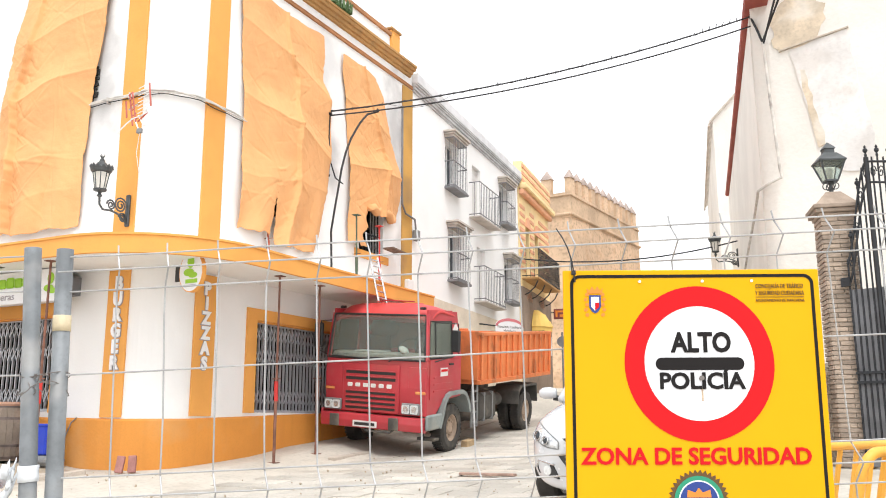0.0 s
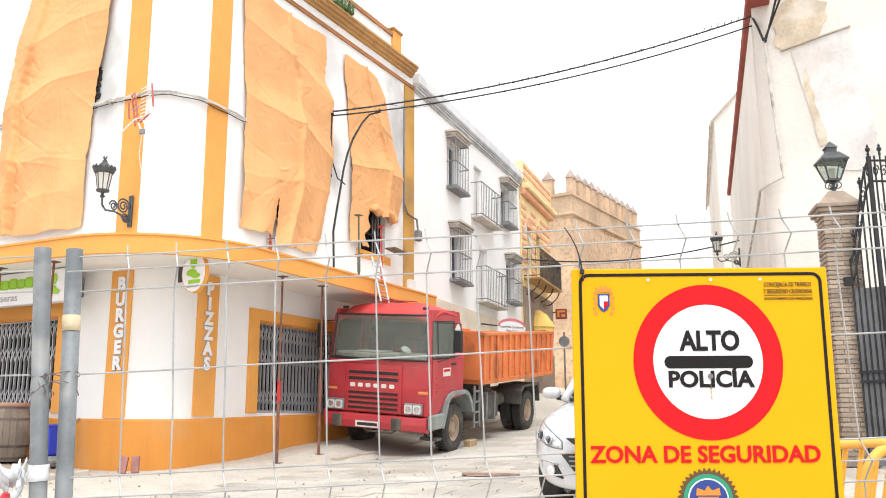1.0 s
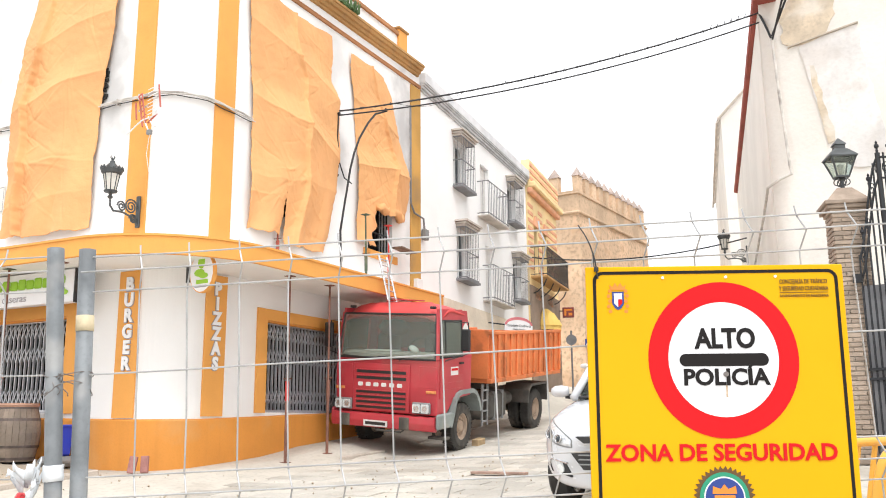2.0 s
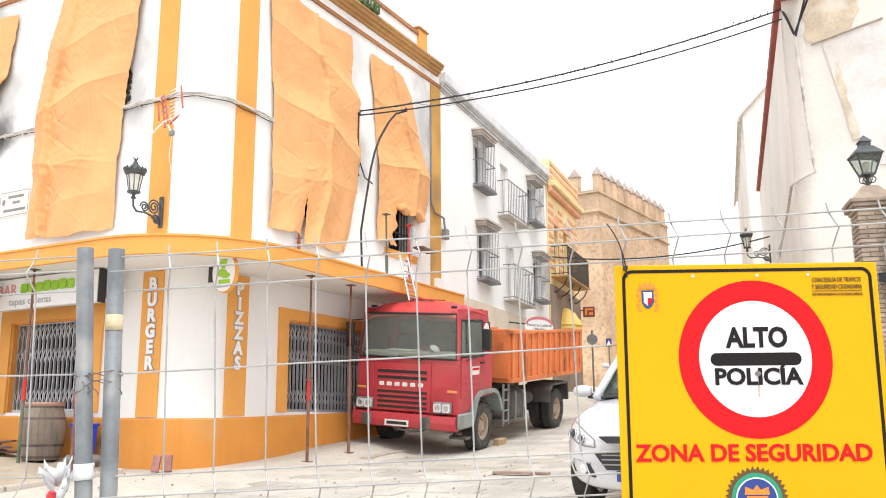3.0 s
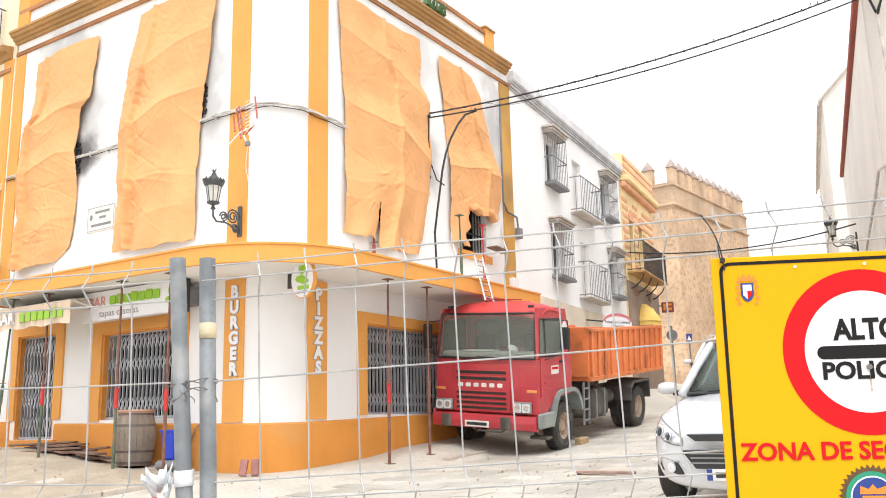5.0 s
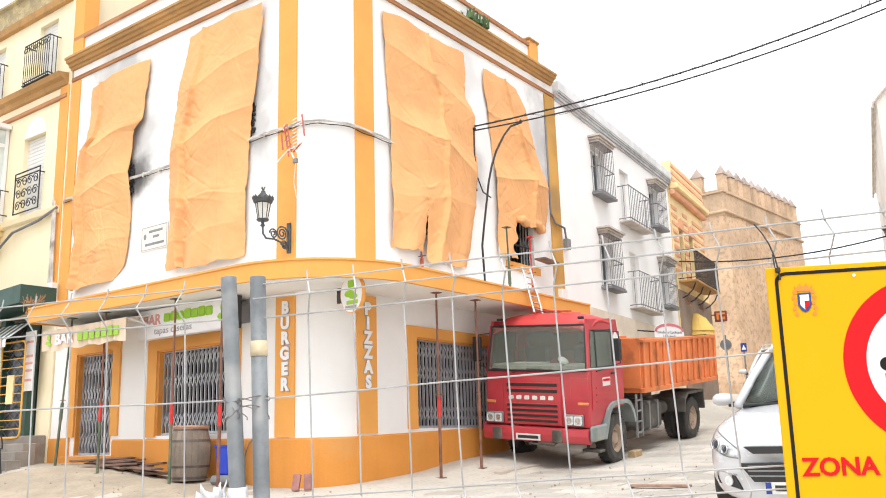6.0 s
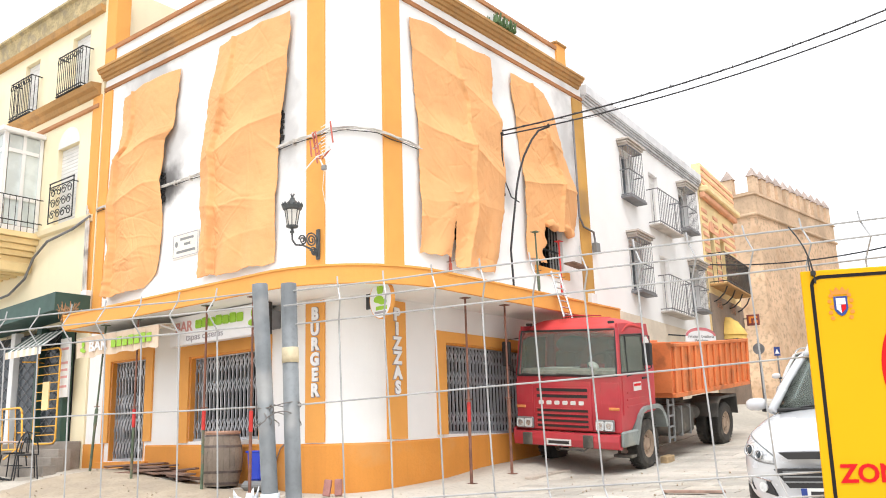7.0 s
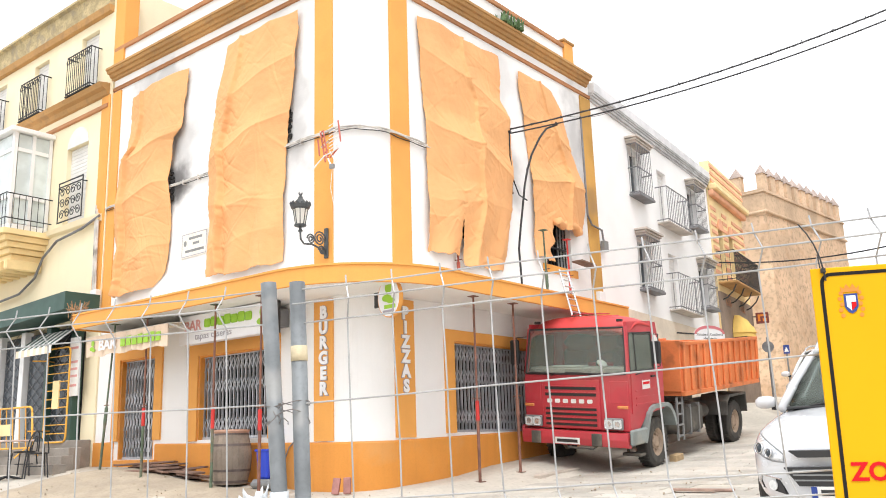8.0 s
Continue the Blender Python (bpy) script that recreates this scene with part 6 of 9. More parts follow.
    body = part("tipper_body", newbox(-bw + 0.02, y0 + 0.03, zb, bw - 0.02, y1 - 0.03, zb + 0.08, m=m), M_TORANGE, t, "orange ribbed steel tipper body")
    for s in (-1, 1):
        part("side_panel", newbox(min(s * (bw - 0.05), s * (bw - 0.01)), y0 + 0.05, zb + 0.08, max(s * (bw - 0.05), s * (bw - 0.01)), y1 - 0.05, zt - 0.07, m=m), M_TORANGE, body)
        part("top_rail", newbox(min(s * (bw - 0.07), s * (bw + 0.03)), y0, zt - 0.07, max(s * (bw - 0.07), s * (bw + 0.03)), y1, zt, m=m, bevel=0.01), M_TORANGE, body)
        part("bottom_rail", newbox(min(s * (bw - 0.07), s * (bw + 0.02)), y0, zb + 0.002, max(s * (bw - 0.07), s * (bw + 0.02)), y1, zb + 0.09, m=m, bevel=0.01), M_TORANGE, body)
        for k in range(13):
            y = y0 + 0.02 + (y1 - y0 - 0.12) * k / 12
            part("rib", newbox(min(s * (bw - 0.01), s * (bw + 0.035)), y, zb + 0.09, max(s * (bw - 0.01), s * (bw + 0.035)), y + 0.08, zt - 0.07, m=m, bevel=0.012), M_TORANGE, body)
    part("front_panel", newbox(-bw + 0.05, y0, zb + 0.08, bw - 0.05, y0 + 0.05, zt + 0.02, m=m, bevel=0.008), M_TORANGE, body)
    part("tail_panel", newbox(-bw + 0.05, y1 - 0.05, zb + 0.08, bw - 0.05, y1, zt - 0.05, m=m, bevel=0.008), M_TORANGE, body)
    part("hydraulic_ram", newtube([m @ Vector((0.0, 0.72, 0.8)), m @ Vector((0.0, 0.85, 2.2))], 0.07, 10), M_CHASSIS, t)
    bm = bmesh.new()
    lathe(bm, [(0.03, 0), (0.05, 0.06), (0.045, 0.12), (0.02, 0.15)], (0, 0, 0), 10, m @ Matrix.Translation((0.7, 0.7, 2.1)))
    part("valve", bm, M_CHASSIS, t)
    # small plates on the door and cab side
    part("door_notice", newbox(W + 0.0145, -0.46, 1.38, W + 0.018, -0.16, 1.56, m=m), M_PAPER, cab, "white notice with faded print")
    part("notice_bar", newbox(W + 0.0185, -0.44, 1.49, W + 0.02, -0.18, 1.535, m=m), M_SRED, cab)
    dm = m @ Matrix.Translation((1.035, 0.2, 2.25)) @ Matrix.Rotation(radians(45), 4, "X")
    part("hazard_diamond", newbox(0.0, -0.09, -0.09, 0.004, 0.09, 0.09, m=dm), M_PAPER, cab, "white diamond plate")
    part("roof_vent", newbox(-0.35, -0.25, 2.69, 0.45, 0.02, 2.73, m=m, bevel=0.015), M_TRED_ROOF, cab)
    part("roof_hose", newtube([m @ Vector(p) for p in ((-0.3, -0.45, 2.74), (0.0, -0.47, 2.77), (0.5, -0.45, 2.75))], 0.012, 5), M_TRED, cab)
    return t


build_truck()

# ---------------------------------------------------------------- parked cars
M_SILVER = mat("pale_silver_car_paint", (0.62, 0.63, 0.65), 0.25, 0.03, 2.0, 0.0, 40, 0.0, metal=0.15, coat=0.6)
M_LAMPGLASS = mat("clear_lamp_cover", (0.62, 0.64, 0.66), 0.1, 0.25, 30.0, 0.0, 60, 0.0, metal=0.3, coat=0.5)
M_CARWHITE = mat("white_car_paint", (0.78, 0.78, 0.79), 0.25, 0.03, 2.0, 0.0, 40, 0.0, coat=0.6)


def loft(sections, m, smooth_ends=True):
    """A shell through half-sections of (x, z) at each y, mirrored across x = 0."""
    bm = bmesh.new()
    rings = []
    for y, pts in sections:
        ring = [bm.verts.new((x, y + dy, z)) for x, z, dy in pts] + [bm.verts.new((-x, y + dy, z)) for x, z, dy in reversed(pts[1:-1])]
        rings.append(ring)
    n = len(rings[0])
    for A, B in zip(rings, rings[1:]):
        for k in range(n):
            bm.faces.new((A[k], A[(k + 1) % n], B[(k + 1) % n], B[k]))
    bm.faces.new(list(reversed(rings[0])))
    bm.faces.new(rings[-1])
    xf(bm, bm.verts, m)
    return bm


def car_section(w, zl, zt, crown=0.03, nose=0.0):
    zm = zl + (zt - zl) * 0.5
    return [(0, zl, -nose), (0.55 * w, zl, -nose * 0.8), (0.93 * w, zl + 0.06, 0.0), (w, zm - 0.06, 0), (w, zm + 0.08, 0), (0.985 * w, zt - 0.13, 0), (0.94 * w, zt - 0.05, 0), (0.8 * w, zt - 0.012, 0), (0.45 * w, zt + crown * 0.7, -nose * 0.7), (0, zt + crown, -nose)]


def suv(name, m, paint, label, group="parked cars"):
    t = thing(name, tuple(m @ Vector((0, 2.2, 0))), label, "car", group)
    secs = [(0.10, car_section(0.60, 0.30, 0.72, 0.0, 0.06)), (0.16, car_section(0.74, 0.24, 0.78, 0.01, 0.09)), (0.30, car_section(0.84, 0.22, 0.87, 0.02, 0.08)), (0.5, car_section(0.885, 0.22, 0.945, 0.035, 0.04)),
            (0.8, car_section(0.905, 0.22, 1.0, 0.04)), (1.2, car_section(0.91, 0.22, 1.07, 0.04)), (1.6, car_section(0.91, 0.22, 1.08, 0.0)), (2.6, car_section(0.91, 0.22, 1.1, 0.0)), (3.6, car_section(0.9, 0.24, 1.13, 0.0)),
            (4.2, car_section(0.86, 0.3, 1.1, 0.0)), (4.4, car_section(0.76, 0.4, 1.0, 0.0))]
    body = part("body", loft(secs, m), paint, t, smooth=True)
    sub = body.modifiers.new("round", "SUBSURF")
    sub.levels = sub.render_levels = 2
    bpy.context.view_layer.update()
    tree = bvhtree.BVHTree.FromObject(body, bpy.context.evaluated_depsgraph_get())
    to_body = body.matrix_world.inverted() @ m
    back = to_body.inverted()

    def skin(x, z):
        """The body's surface met from the front at a width and height."""
        o, d = to_body @ Vector((x, -1.0, z)), (to_body.to_3x3() @ Vector((0, 1, 0))).normalized()
        hit_at = tree.ray_cast(o, d)[0]
        return (back @ hit_at).y if hit_at is not None else 0.7
    # roof
    bm = bmesh.new()
    g = []
    for j in range(11):
        k = j / 10
        y = 1.78 + 1.95 * k
        z = 1.63 + 0.075 * math.sin(math.pi * min(1, 0.35 + 0.5 * k)) - 0.06 * max(0, k - 0.6)
        g.append([bm.verts.new(((0.60 + 0.03 * math.sin(math.pi * k)) * q, y, z - 0.07 * abs(q) ** 4)) for q in [i / 6 - 1 for i in range(13)]])
    for r0, r1 in zip(g, g[1:]):
        for i in range(12):
            bm.faces.new((r0[i], r0[i + 1], r1[i + 1], r1[i]))
    ret = bmesh.ops.extrude_face_region(bm, geom=bm.faces[:])
    bmesh.ops.translate(bm, vec=(0, 0, -0.04), verts=[v for v in ret["geom"] if isinstance(v, bmesh.types.BMVert)])
    xf(bm, bm.verts, m)
    part("roof", bm, paint, t, smooth=True)
    # screen
    bm = bmesh.new()
    g = []
    for j in range(6):
        k = j / 5
        g.append([bm.verts.new(((0.76 - 0.17 * k) * q, 1.06 + 0.74 * k + 0.16 * q * q * (1 - 0.5 * k), 1.075 + 0.57 * k - 0.02 * q * q)) for q in [i / 6 - 1 for i in range(13)]])
    for r0, r1 in zip(g, g[1:]):
        for i in range(12):
            bm.faces.new((r0[i], r0[i + 1], r1[i + 1], r1[i]))
    ret = bmesh.ops.extrude_face_region(bm, geom=bm.faces[:])
    bmesh.ops.translate(bm, vec=(0, 0.005, -0.005), verts=[v for v in ret["geom"] if isinstance(v, bmesh.types.BMVert)])
    xf(bm, bm.verts, m)
    part("windscreen", bm, M_CARGLASS, t, "windscreen glass", smooth=True)
    for s in (-1, 1):
        part("screen_post", newtube([m @ Vector(p) for p in ((s * 0.80, 1.15, 1.06), (s * 0.73, 1.5, 1.33), (s * 0.64, 1.8, 1.56), (s * 0.6, 1.94, 1.62))], 0.045, 8), paint, t, smooth=True)
        part("centre_post", newtube([m @ Vector(p) for p in ((s * 0.84, 2.55, 1.06), (s * 0.62, 2.55, 1.61))], 0.04, 8), M_BLACKPL, t)
        part("rear_post", newtube([m @ Vector(p) for p in ((s * 0.85, 3.9, 1.06), (s * 0.6, 3.65, 1.6))], 0.12, 8), paint, t, smooth=True)
        part("side_window", quad_plate([(s * 0.845, 1.3, 1.08), (s * 0.86, 3.8, 1.1), (s * 0.63, 3.6, 1.59), (s * 0.64, 1.88, 1.58)], 0.006 * -s, m), M_CARGLASS, t, "side window glass")
        rr = part("roof_rail", newtube([m @ Vector(p) for p in ((s * 0.6, 1.88, 1.62), (s * 0.605, 2.05, 1.71), (s * 0.6, 2.5, 1.755), (s * 0.6, 3.4, 1.745), (s * 0.59, 3.65, 1.65))], 0.022, 8), M_CHROME, t, "silver roof rail", smooth=True)
        # mirrors
        bm = bmesh.new()
        lathe(bm, [(0.02, -0.1), (0.065, -0.09), (0.085, -0.02), (0.08, 0.06), (0.05, 0.1), (0.01, 0.11)], (0, 0, 0), 14, m @ Matrix.Translation((s * 1.01, 1.33, 1.13)) @ pose(0, 0, 0, 0, 90 * s, 0) @ Matrix.Scale(0.62, 4, (0, 1, 0)) @ Matrix.Scale(0.78, 4, (1, 0, 0)))
        mi = part("mirror", bm, paint, t, "body-coloured wing mirror", smooth=True)
        part("mirror_foot", newtube([m @ Vector((s * 0.84, 1.38, 1.06)), m @ Vector((s * 0.96, 1.35, 1.08))], 0.03, 8), M_BLACKPL, mi)
        # lamps swept back along the wings
        bm = bmesh.new()
        g = []
        for i in range(15):
            q = i / 14
            x = 0.50 + 0.355 * q
            lo, hi = 0.635 + 0.03 * q + 0.17 * q ** 3, 0.70 + 0.20 * q ** 0.8
            row = []
            for j in range(9):
                z = lo + (hi - lo) * j / 8
                row.append(bm.verts.new((s * x, skin(s * x, z) - 0.012 * math.sin(math.pi * (0.1 + 0.8 * j / 8)) * math.sin(math.pi * (0.08 + 0.84 * q)), z)))
            g.append(row)
        for A, B in zip(g, g[1:]):
            for j in range(8):
                bm.faces.new((A[j], B[j], B[j + 1], A[j + 1]))
        rim = [v.co.copy() for v in [r[0] for r in g] + g[-1][1:] + [r[-1] for r in reversed(g[:-1])] + list(reversed(g[0][:-1]))]
        ret = bmesh.ops.extrude_face_region(bm, geom=bm.faces[:])
        bmesh.ops.translate(bm, vec=(0, 0.05, 0), verts=[v for v in ret["geom"] if isinstance(v, bmesh.types.BMVert)])
        xf(bm, bm.verts, m)
        hl = part("headlight", bm, M_LAMPGLASS, t, "swept clear headlight", smooth=True)
        part("lamp_rim", newtube([m @ p for p in rim], 0.006, 6), M_GREYPLASTIC, hl)
        for x, z, r in ((0.745, 0.755, 0.052), (0.635, 0.715, 0.042)):
            rm = m @ Matrix.Translation((s * x, skin(s * x, z) - 0.022, z)) @ pose(0, 0, 0, -14, 0, s * 30)
            rf = part("reflector", lathe(bmesh.new(), [(r, 0.02), (r, -0.004), (r * 0.9, -0.006), (r * 0.72, 0.004)], (0, 0, 0), 28, rm @ pose(0, 0, 0, 90, 0, 0), True), M_CHROME, hl, smooth=True)
            part("bulb_lens", lathe(bmesh.new(), [(0.002, 0.014), (r * 0.4, 0.010), (r * 0.7, -0.002), (r * 0.72, -0.01), (0.002, -0.01)], (0, 0, 0), 24, rm @ pose(0, 0, 0, 90, 0, 0)), M_GLASSDARK, hl, smooth=True)
        bm = bmesh.new()
        prism(bm, [(0, 0), (0.25 * s, 0.05), (0.27 * s, 0.1), (0.24 * s, 0.16), (0.06 * s, 0.12)], -0.02, 0.05, m @ Matrix.Translation((s * 0.5, 0.10, 0.36)) @ pose(0, 0, 0, 0, 0, s * 24))
        fg = part("fog_lamp_recess", bm, M_BLACKPL, t, "black fog lamp recess")
        bm = bmesh.new()
        disc(bm, s * 0.13, 0.075, 0.045, -0.032, -0.018, m @ Matrix.Translation((s * 0.5, 0.10, 0.36)) @ pose(0, 0, 0, 0, 0, s * 24), 20)
        part("fog_lamp", bm, M_LENS, fg)
        part("fog_trim", newtube([m @ Matrix.Translation((s * 0.5, 0.10, 0.36)) @ pose(0, 0, 0, 0, 0, s * 24) @ Vector(p) for p in ((0.03 * s, -0.03, 0.13), (0.24 * s, -0.03, 0.168), (0.28 * s, -0.03, 0.1))], 0.01, 6), M_CHROME, fg)
        for y in (0.92, 3.52):
            rot = m @ Matrix.Translation((s * 0.83, y, 0.34)) @ pose(0, 0, 0, 0, 90, 0)
            wh = part("wheel", lathe(bmesh.new(), [(0.02, -0.09), (0.22, -0.08), (0.23, 0.1), (0.02, 0.08)], (0, 0, 0), 20, rot), M_CHROME, t)
            part("tyre", lathe(bmesh.new(), [(0.23, -0.1), (0.31, -0.11), (0.34, -0.08), (0.34, 0.08), (0.31, 0.11), (0.23, 0.1)], (0, 0, 0), 28, rot, True), M_RUBBER, wh)
    # grille, lower intake, plate, wipers, cabin
    part("grille", newprism([(-0.42, 0.745), (0.42, 0.745), (0.34, 0.685), (-0.34, 0.685)], -0.015, 0.06, m), M_BLACKPL, t, "dark upper grille slot")
    it = part("lower_intake", newprism([(-0.48, 0.60), (0.48, 0.60), (0.36, 0.44), (-0.36, 0.44)], 0.0, 0.07, m), M_BLACKPL, t, "black lower intake")
    for z in (0.485, 0.53, 0.57):
        part("slat", newbox(-0.4, -0.012, z, 0.4, 0.0, z + 0.012, m=m), M_GREYPLASTIC, it)
    pl = part("number_plate", newbox(-0.26, -0.02, 0.34, 0.26, -0.008, 0.44, m=m), M_PAPER, t, "white number plate with blue end")
    part("plate_end", newbox(-0.26, -0.023, 0.34, -0.21, -0.0202, 0.44, m=m), M_SBLUE, pl)
    part("plate_bar", newbox(-0.18, -0.023, 0.365, 0.22, -0.0202, 0.415, m=m), M_BLACKPL, pl, "unreadable dark characters")
    part("cowl", newbox(-0.72, 1.06, 1.06, 0.72, 1.2, 1.082, m=m, bevel=0.006), M_BLACKPL, t)
    for x in (-0.5, 0.15):
        part("wiper", newtube([m @ Vector(p) for p in ((x, 1.1, 1.085), (x + 0.25, 1.13, 1.11), (x + 0.5, 1.12, 1.105))], 0.01, 6), M_BLACKPL, t)
    part("dashboard", newbox(-0.7, 1.25, 0.95, 0.7, 1.7, 1.1, m=m, bevel=0.03), M_BLACKPL, t)
    for x in (-0.37, 0.37):
        part("seat", newbox(x - 0.22, 2.2, 0.7, x + 0.22, 2.34, 1.3, m=m, bevel=0.05), M_SEAT, t)
        part("headrest", newbox(x - 0.12, 2.24, 1.31, x + 0.12, 2.34, 1.48, m=m, bevel=0.03), M_SEAT, t)
    part("inner_floor", newbox(-0.8, 1.2, 1.04, 0.8, 3.9, 1.06, m=m), M_BLACKPL, t)
    part("rear_window", quad_plate([(-0.7, 4.15, 1.1), (0.7, 4.15, 1.1), (0.56, 3.72, 1.57), (-0.56, 3.72, 1.57)], 0.006, m), M_CARGLASS, t)
    return t


suv("suv", Matrix.Translation((-2.29, 8.02, 0.60)) @ pose(0, 0, 0, 3.7, 0, 0), M_SILVER, "pale silver compact suv with roof rails facing downhill")
suv("parked_car", Matrix.Translation((-6.1, 21.2, road_z(21.4))) @ pose(0, 0, 0, 5.5, 0, 4), M_CARWHITE, "white car parked further up the street")

# ---------------------------------------------------------------- on and around the bar
M_PROPGREEN = mat("chipped_green_prop_paint", (0.1, 0.14, 0.09), 0.7, 0.3, 5.0, 0.1, 40, 0.1, dirt=(0.25, 0.17, 0.12), dirt_amount=0.5, dirt_scale=4.0)
M_PROPRUST = mat("rusty_prop_steel", (0.22, 0.1, 0.07), 0.8, 0.3, 5.0, 0.15, 40, 0.1)
M_PROPRED = mat("red_prop_collar", (0.55, 0.03, 0.025), 0.6, 0.15, 6.0, 0.05, 40, 0.05)
# prop red with the hanging sheet's shade darkened into its colour
M_PROPSHADE = mat("shade_dulled_red_prop_paint", (0.36, 0.08, 0.05), 0.75, 0.25, 6.0, 0.08, 40, 0.05)
M_LETTERWHITE = mat("white_cut_letters", (0.8, 0.8, 0.82), 0.5, 0.03, 3.0, 0.0, 30, 0.0)
M_LETTERGREY = mat("grey_letter_edge", (0.35, 0.33, 0.36), 0.6, 0.03, 3.0, 0.0, 30, 0.0)
M_LIME = mat("lime_green_print", (0.3, 0.55, 0.03), 0.5, 0.05, 3.0, 0.0, 30, 0.0)
M_PALEPINK = mat("faded_red_print", (0.62, 0.3, 0.28), 0.55, 0.05, 3.0, 0.0, 30, 0.0)

# upright shop lettering on the ochre columns
for word, mm, zs in (("BURGER", Matrix.Translation((-10.5, YL - 0.031, 0)), [3.635 - 0.248 * i for i in range(6)]),
                     ("PIZZAS", Matrix.Translation((XF + 0.031, 10.74, 0)) @ pose(0, 0, 0, 0, 0, 90), [3.62 - 0.241 * i for i in range(6)])):
    sg = thing("column_lettering", tuple(mm @ Vector((0, 0, zs[-1]))), "white cut-out shop letters down an ochre column", "lettering")
    for ch, z in zip(word, zs):
        part("letter_edge", letters(ch, 0.285, mm @ Matrix.Translation((0.0, -0.006, z)), 0.005, 0.02), M_LETTERGREY, sg)
        part("letter", letters(ch, 0.275, mm @ Matrix.Translation((0.0, -0.018, z + 0.004)), 0.006, 0.014), M_LETTERWHITE, sg)


# small green mascot-like mark is drawn as plain leaf shapes
def leaf_mark(parent, m, cx, cz, s):
    bm = bmesh.new()
    disc(bm, cx, cz + 0.28 * s, 0.2 * s, -0.012, -0.006, m, 14, 0.26 * s)
    disc(bm, cx - 0.1 * s, cz - 0.15 * s, 0.3 * s, -0.011, -0.005, m, 14, 0.16 * s)
    disc(bm, cx + 0.15 * s, cz - 0.28 * s, 0.26 * s, -0.013, -0.007, m, 14, 0.12 * s)
    part("leaf_mark", bm, M_LIME, parent, "plain lime green shapes")


# oval projecting sign beside the pizza column
ov = thing("oval_sign", (-9.0, 9.72, 3.4), "oval white double-sided sign with green shapes on a wall bracket", "sign")
M_OV2 = Matrix.Translation((-9.0, 9.72, 3.70)) @ pose(0, 0, 0, 0, 0, -5)
part("rim", disc(bmesh.new(), 0, 0, 0.25, -0.035, 0.035, M_OV2, 40, 0.305), M_OCHRE, ov, "ochre rim")
part("face", disc(bmesh.new(), 0, 0, 0.236, -0.04, 0.04, M_OV2, 40, 0.29), M_LETTERWHITE, ov)
leaf_mark(ov, M_OV2 @ Matrix.Translation((0, -0.036, 0)), 0.0, 0.05, 0.36)
part("print_bar", newbox(-0.1, -0.044, -0.17, 0.15, -0.04, -0.11, m=M_OV2), M_LIME, ov, "unreadable lime print")
part("print_bar", newbox(-0.13, -0.044, -0.225, 0.12, -0.04, -0.19, m=M_OV2), M_LETTERGREY, ov, "unreadable grey print")
part("bracket", newbox(-0.36, -0.012, -0.12, -0.25, 0.012, 0.12, m=M_OV2), M_BLACKPL, ov, "black wall bracket")

# the light box over the window
M_BX = Matrix.Translation((-13.78, 9.22, 0))
bx_ = thing("bar_sign", tuple(M_BX @ Vector((1.3, 0, 3.4))), "white light box sign with red and green print", "sign")
part("box", newbox(0, 0.0, 3.36, 2.62, 0.16, 3.88, m=M_BX, bevel=0.01), M_LETTERWHITE, bx_)
part("end_cap", newbox(2.622, -0.006, 3.345, 2.645, 0.15, 3.888, m=M_BX, bevel=0.01), M_BLACKPL, bx_, "black end cap")
part("hanger", newbox(0.2, 0.162, 3.5, 2.4, 0.545, 3.8, m=M_BX), M_GREYMETAL, bx_)
part("lettering", letters("BAR", 0.26, M_BX @ Matrix.Translation((0.42, -0.004, 3.68)), 0.003, 0.006, "CENTER", 0.5), M_PALEPINK, bx_)
part("lettering", letters("tapas caseras", 0.17, M_BX @ Matrix.Translation((1.02, -0.004, 3.48)), 0.003, 0.0, "CENTER", 1.05), M_LETTERGREY, bx_)
for i in range(7):
    part("name_bar", newbox(0.78 + 0.19 * i, -0.008, 3.62, 0.94 + 0.19 * i, -0.001, 3.77 + 0.02 * (i % 2), m=M_BX, bevel=0.02), M_LIME, bx_, "plain lime green bar")
leaf_mark(bx_, M_BX, 2.36, 3.62, 0.36)

# drop awning over the door
aw2 = thing("door_awning", (-14.8, 9.2, 3.4), "pale fabric awning over the bar door with printed valance", "awning")
M_AWN = mat("faded_pink_awning", (0.76, 0.61, 0.47), 0.85, 0.06, 2.0, 0.0, 60, 0.05)
M_AWNTOP = mat("pale_awning_cloth", (0.72, 0.68, 0.6), 0.85, 0.06, 2.0, 0.0, 60, 0.05)
M_AV = Matrix.Translation((-16.15, 8.75, 0))
bm = bmesh.new()
n = 30
rows_ = []
for i in range(n + 1):
    u = 2.72 * i / n
    w = 0.02 * math.sin(i * 1.3) + 0.012 * math.sin(i * 3.1)
    rows_.append([bm.verts.new(M_AV @ Vector((u, w + dy, z))) for dy, z in ((-0.01, 3.70), (0.0, 3.32 + 0.02 * math.sin(i * 0.8)), (0.012, 3.32 + 0.02 * math.sin(i * 0.8)), (0.008, 3.70))])
for A, B in zip(rows_, rows_[1:]):
    for k in range(4):
        bm.faces.new((A[k], A[(k + 1) % 4], B[(k + 1) % 4], B[k]))
part("valance", bm, M_AWN, aw2, smooth=False)
part("canopy", quad_plate([(-16.15, 8.74, 3.70), (-13.43, 8.74, 3.70), (-13.43, 9.7, 3.84), (-16.15, 9.7, 3.84)], 0.012, Matrix.Identity(4)), M_AWNTOP, aw2)
part("lettering", letters("BAR", 0.28, M_AV @ Matrix.Translation((0.82, -0.045, 3.5)), 0.004, 0.008, "CENTER", 0.62), M_LETTERWHITE, aw2)
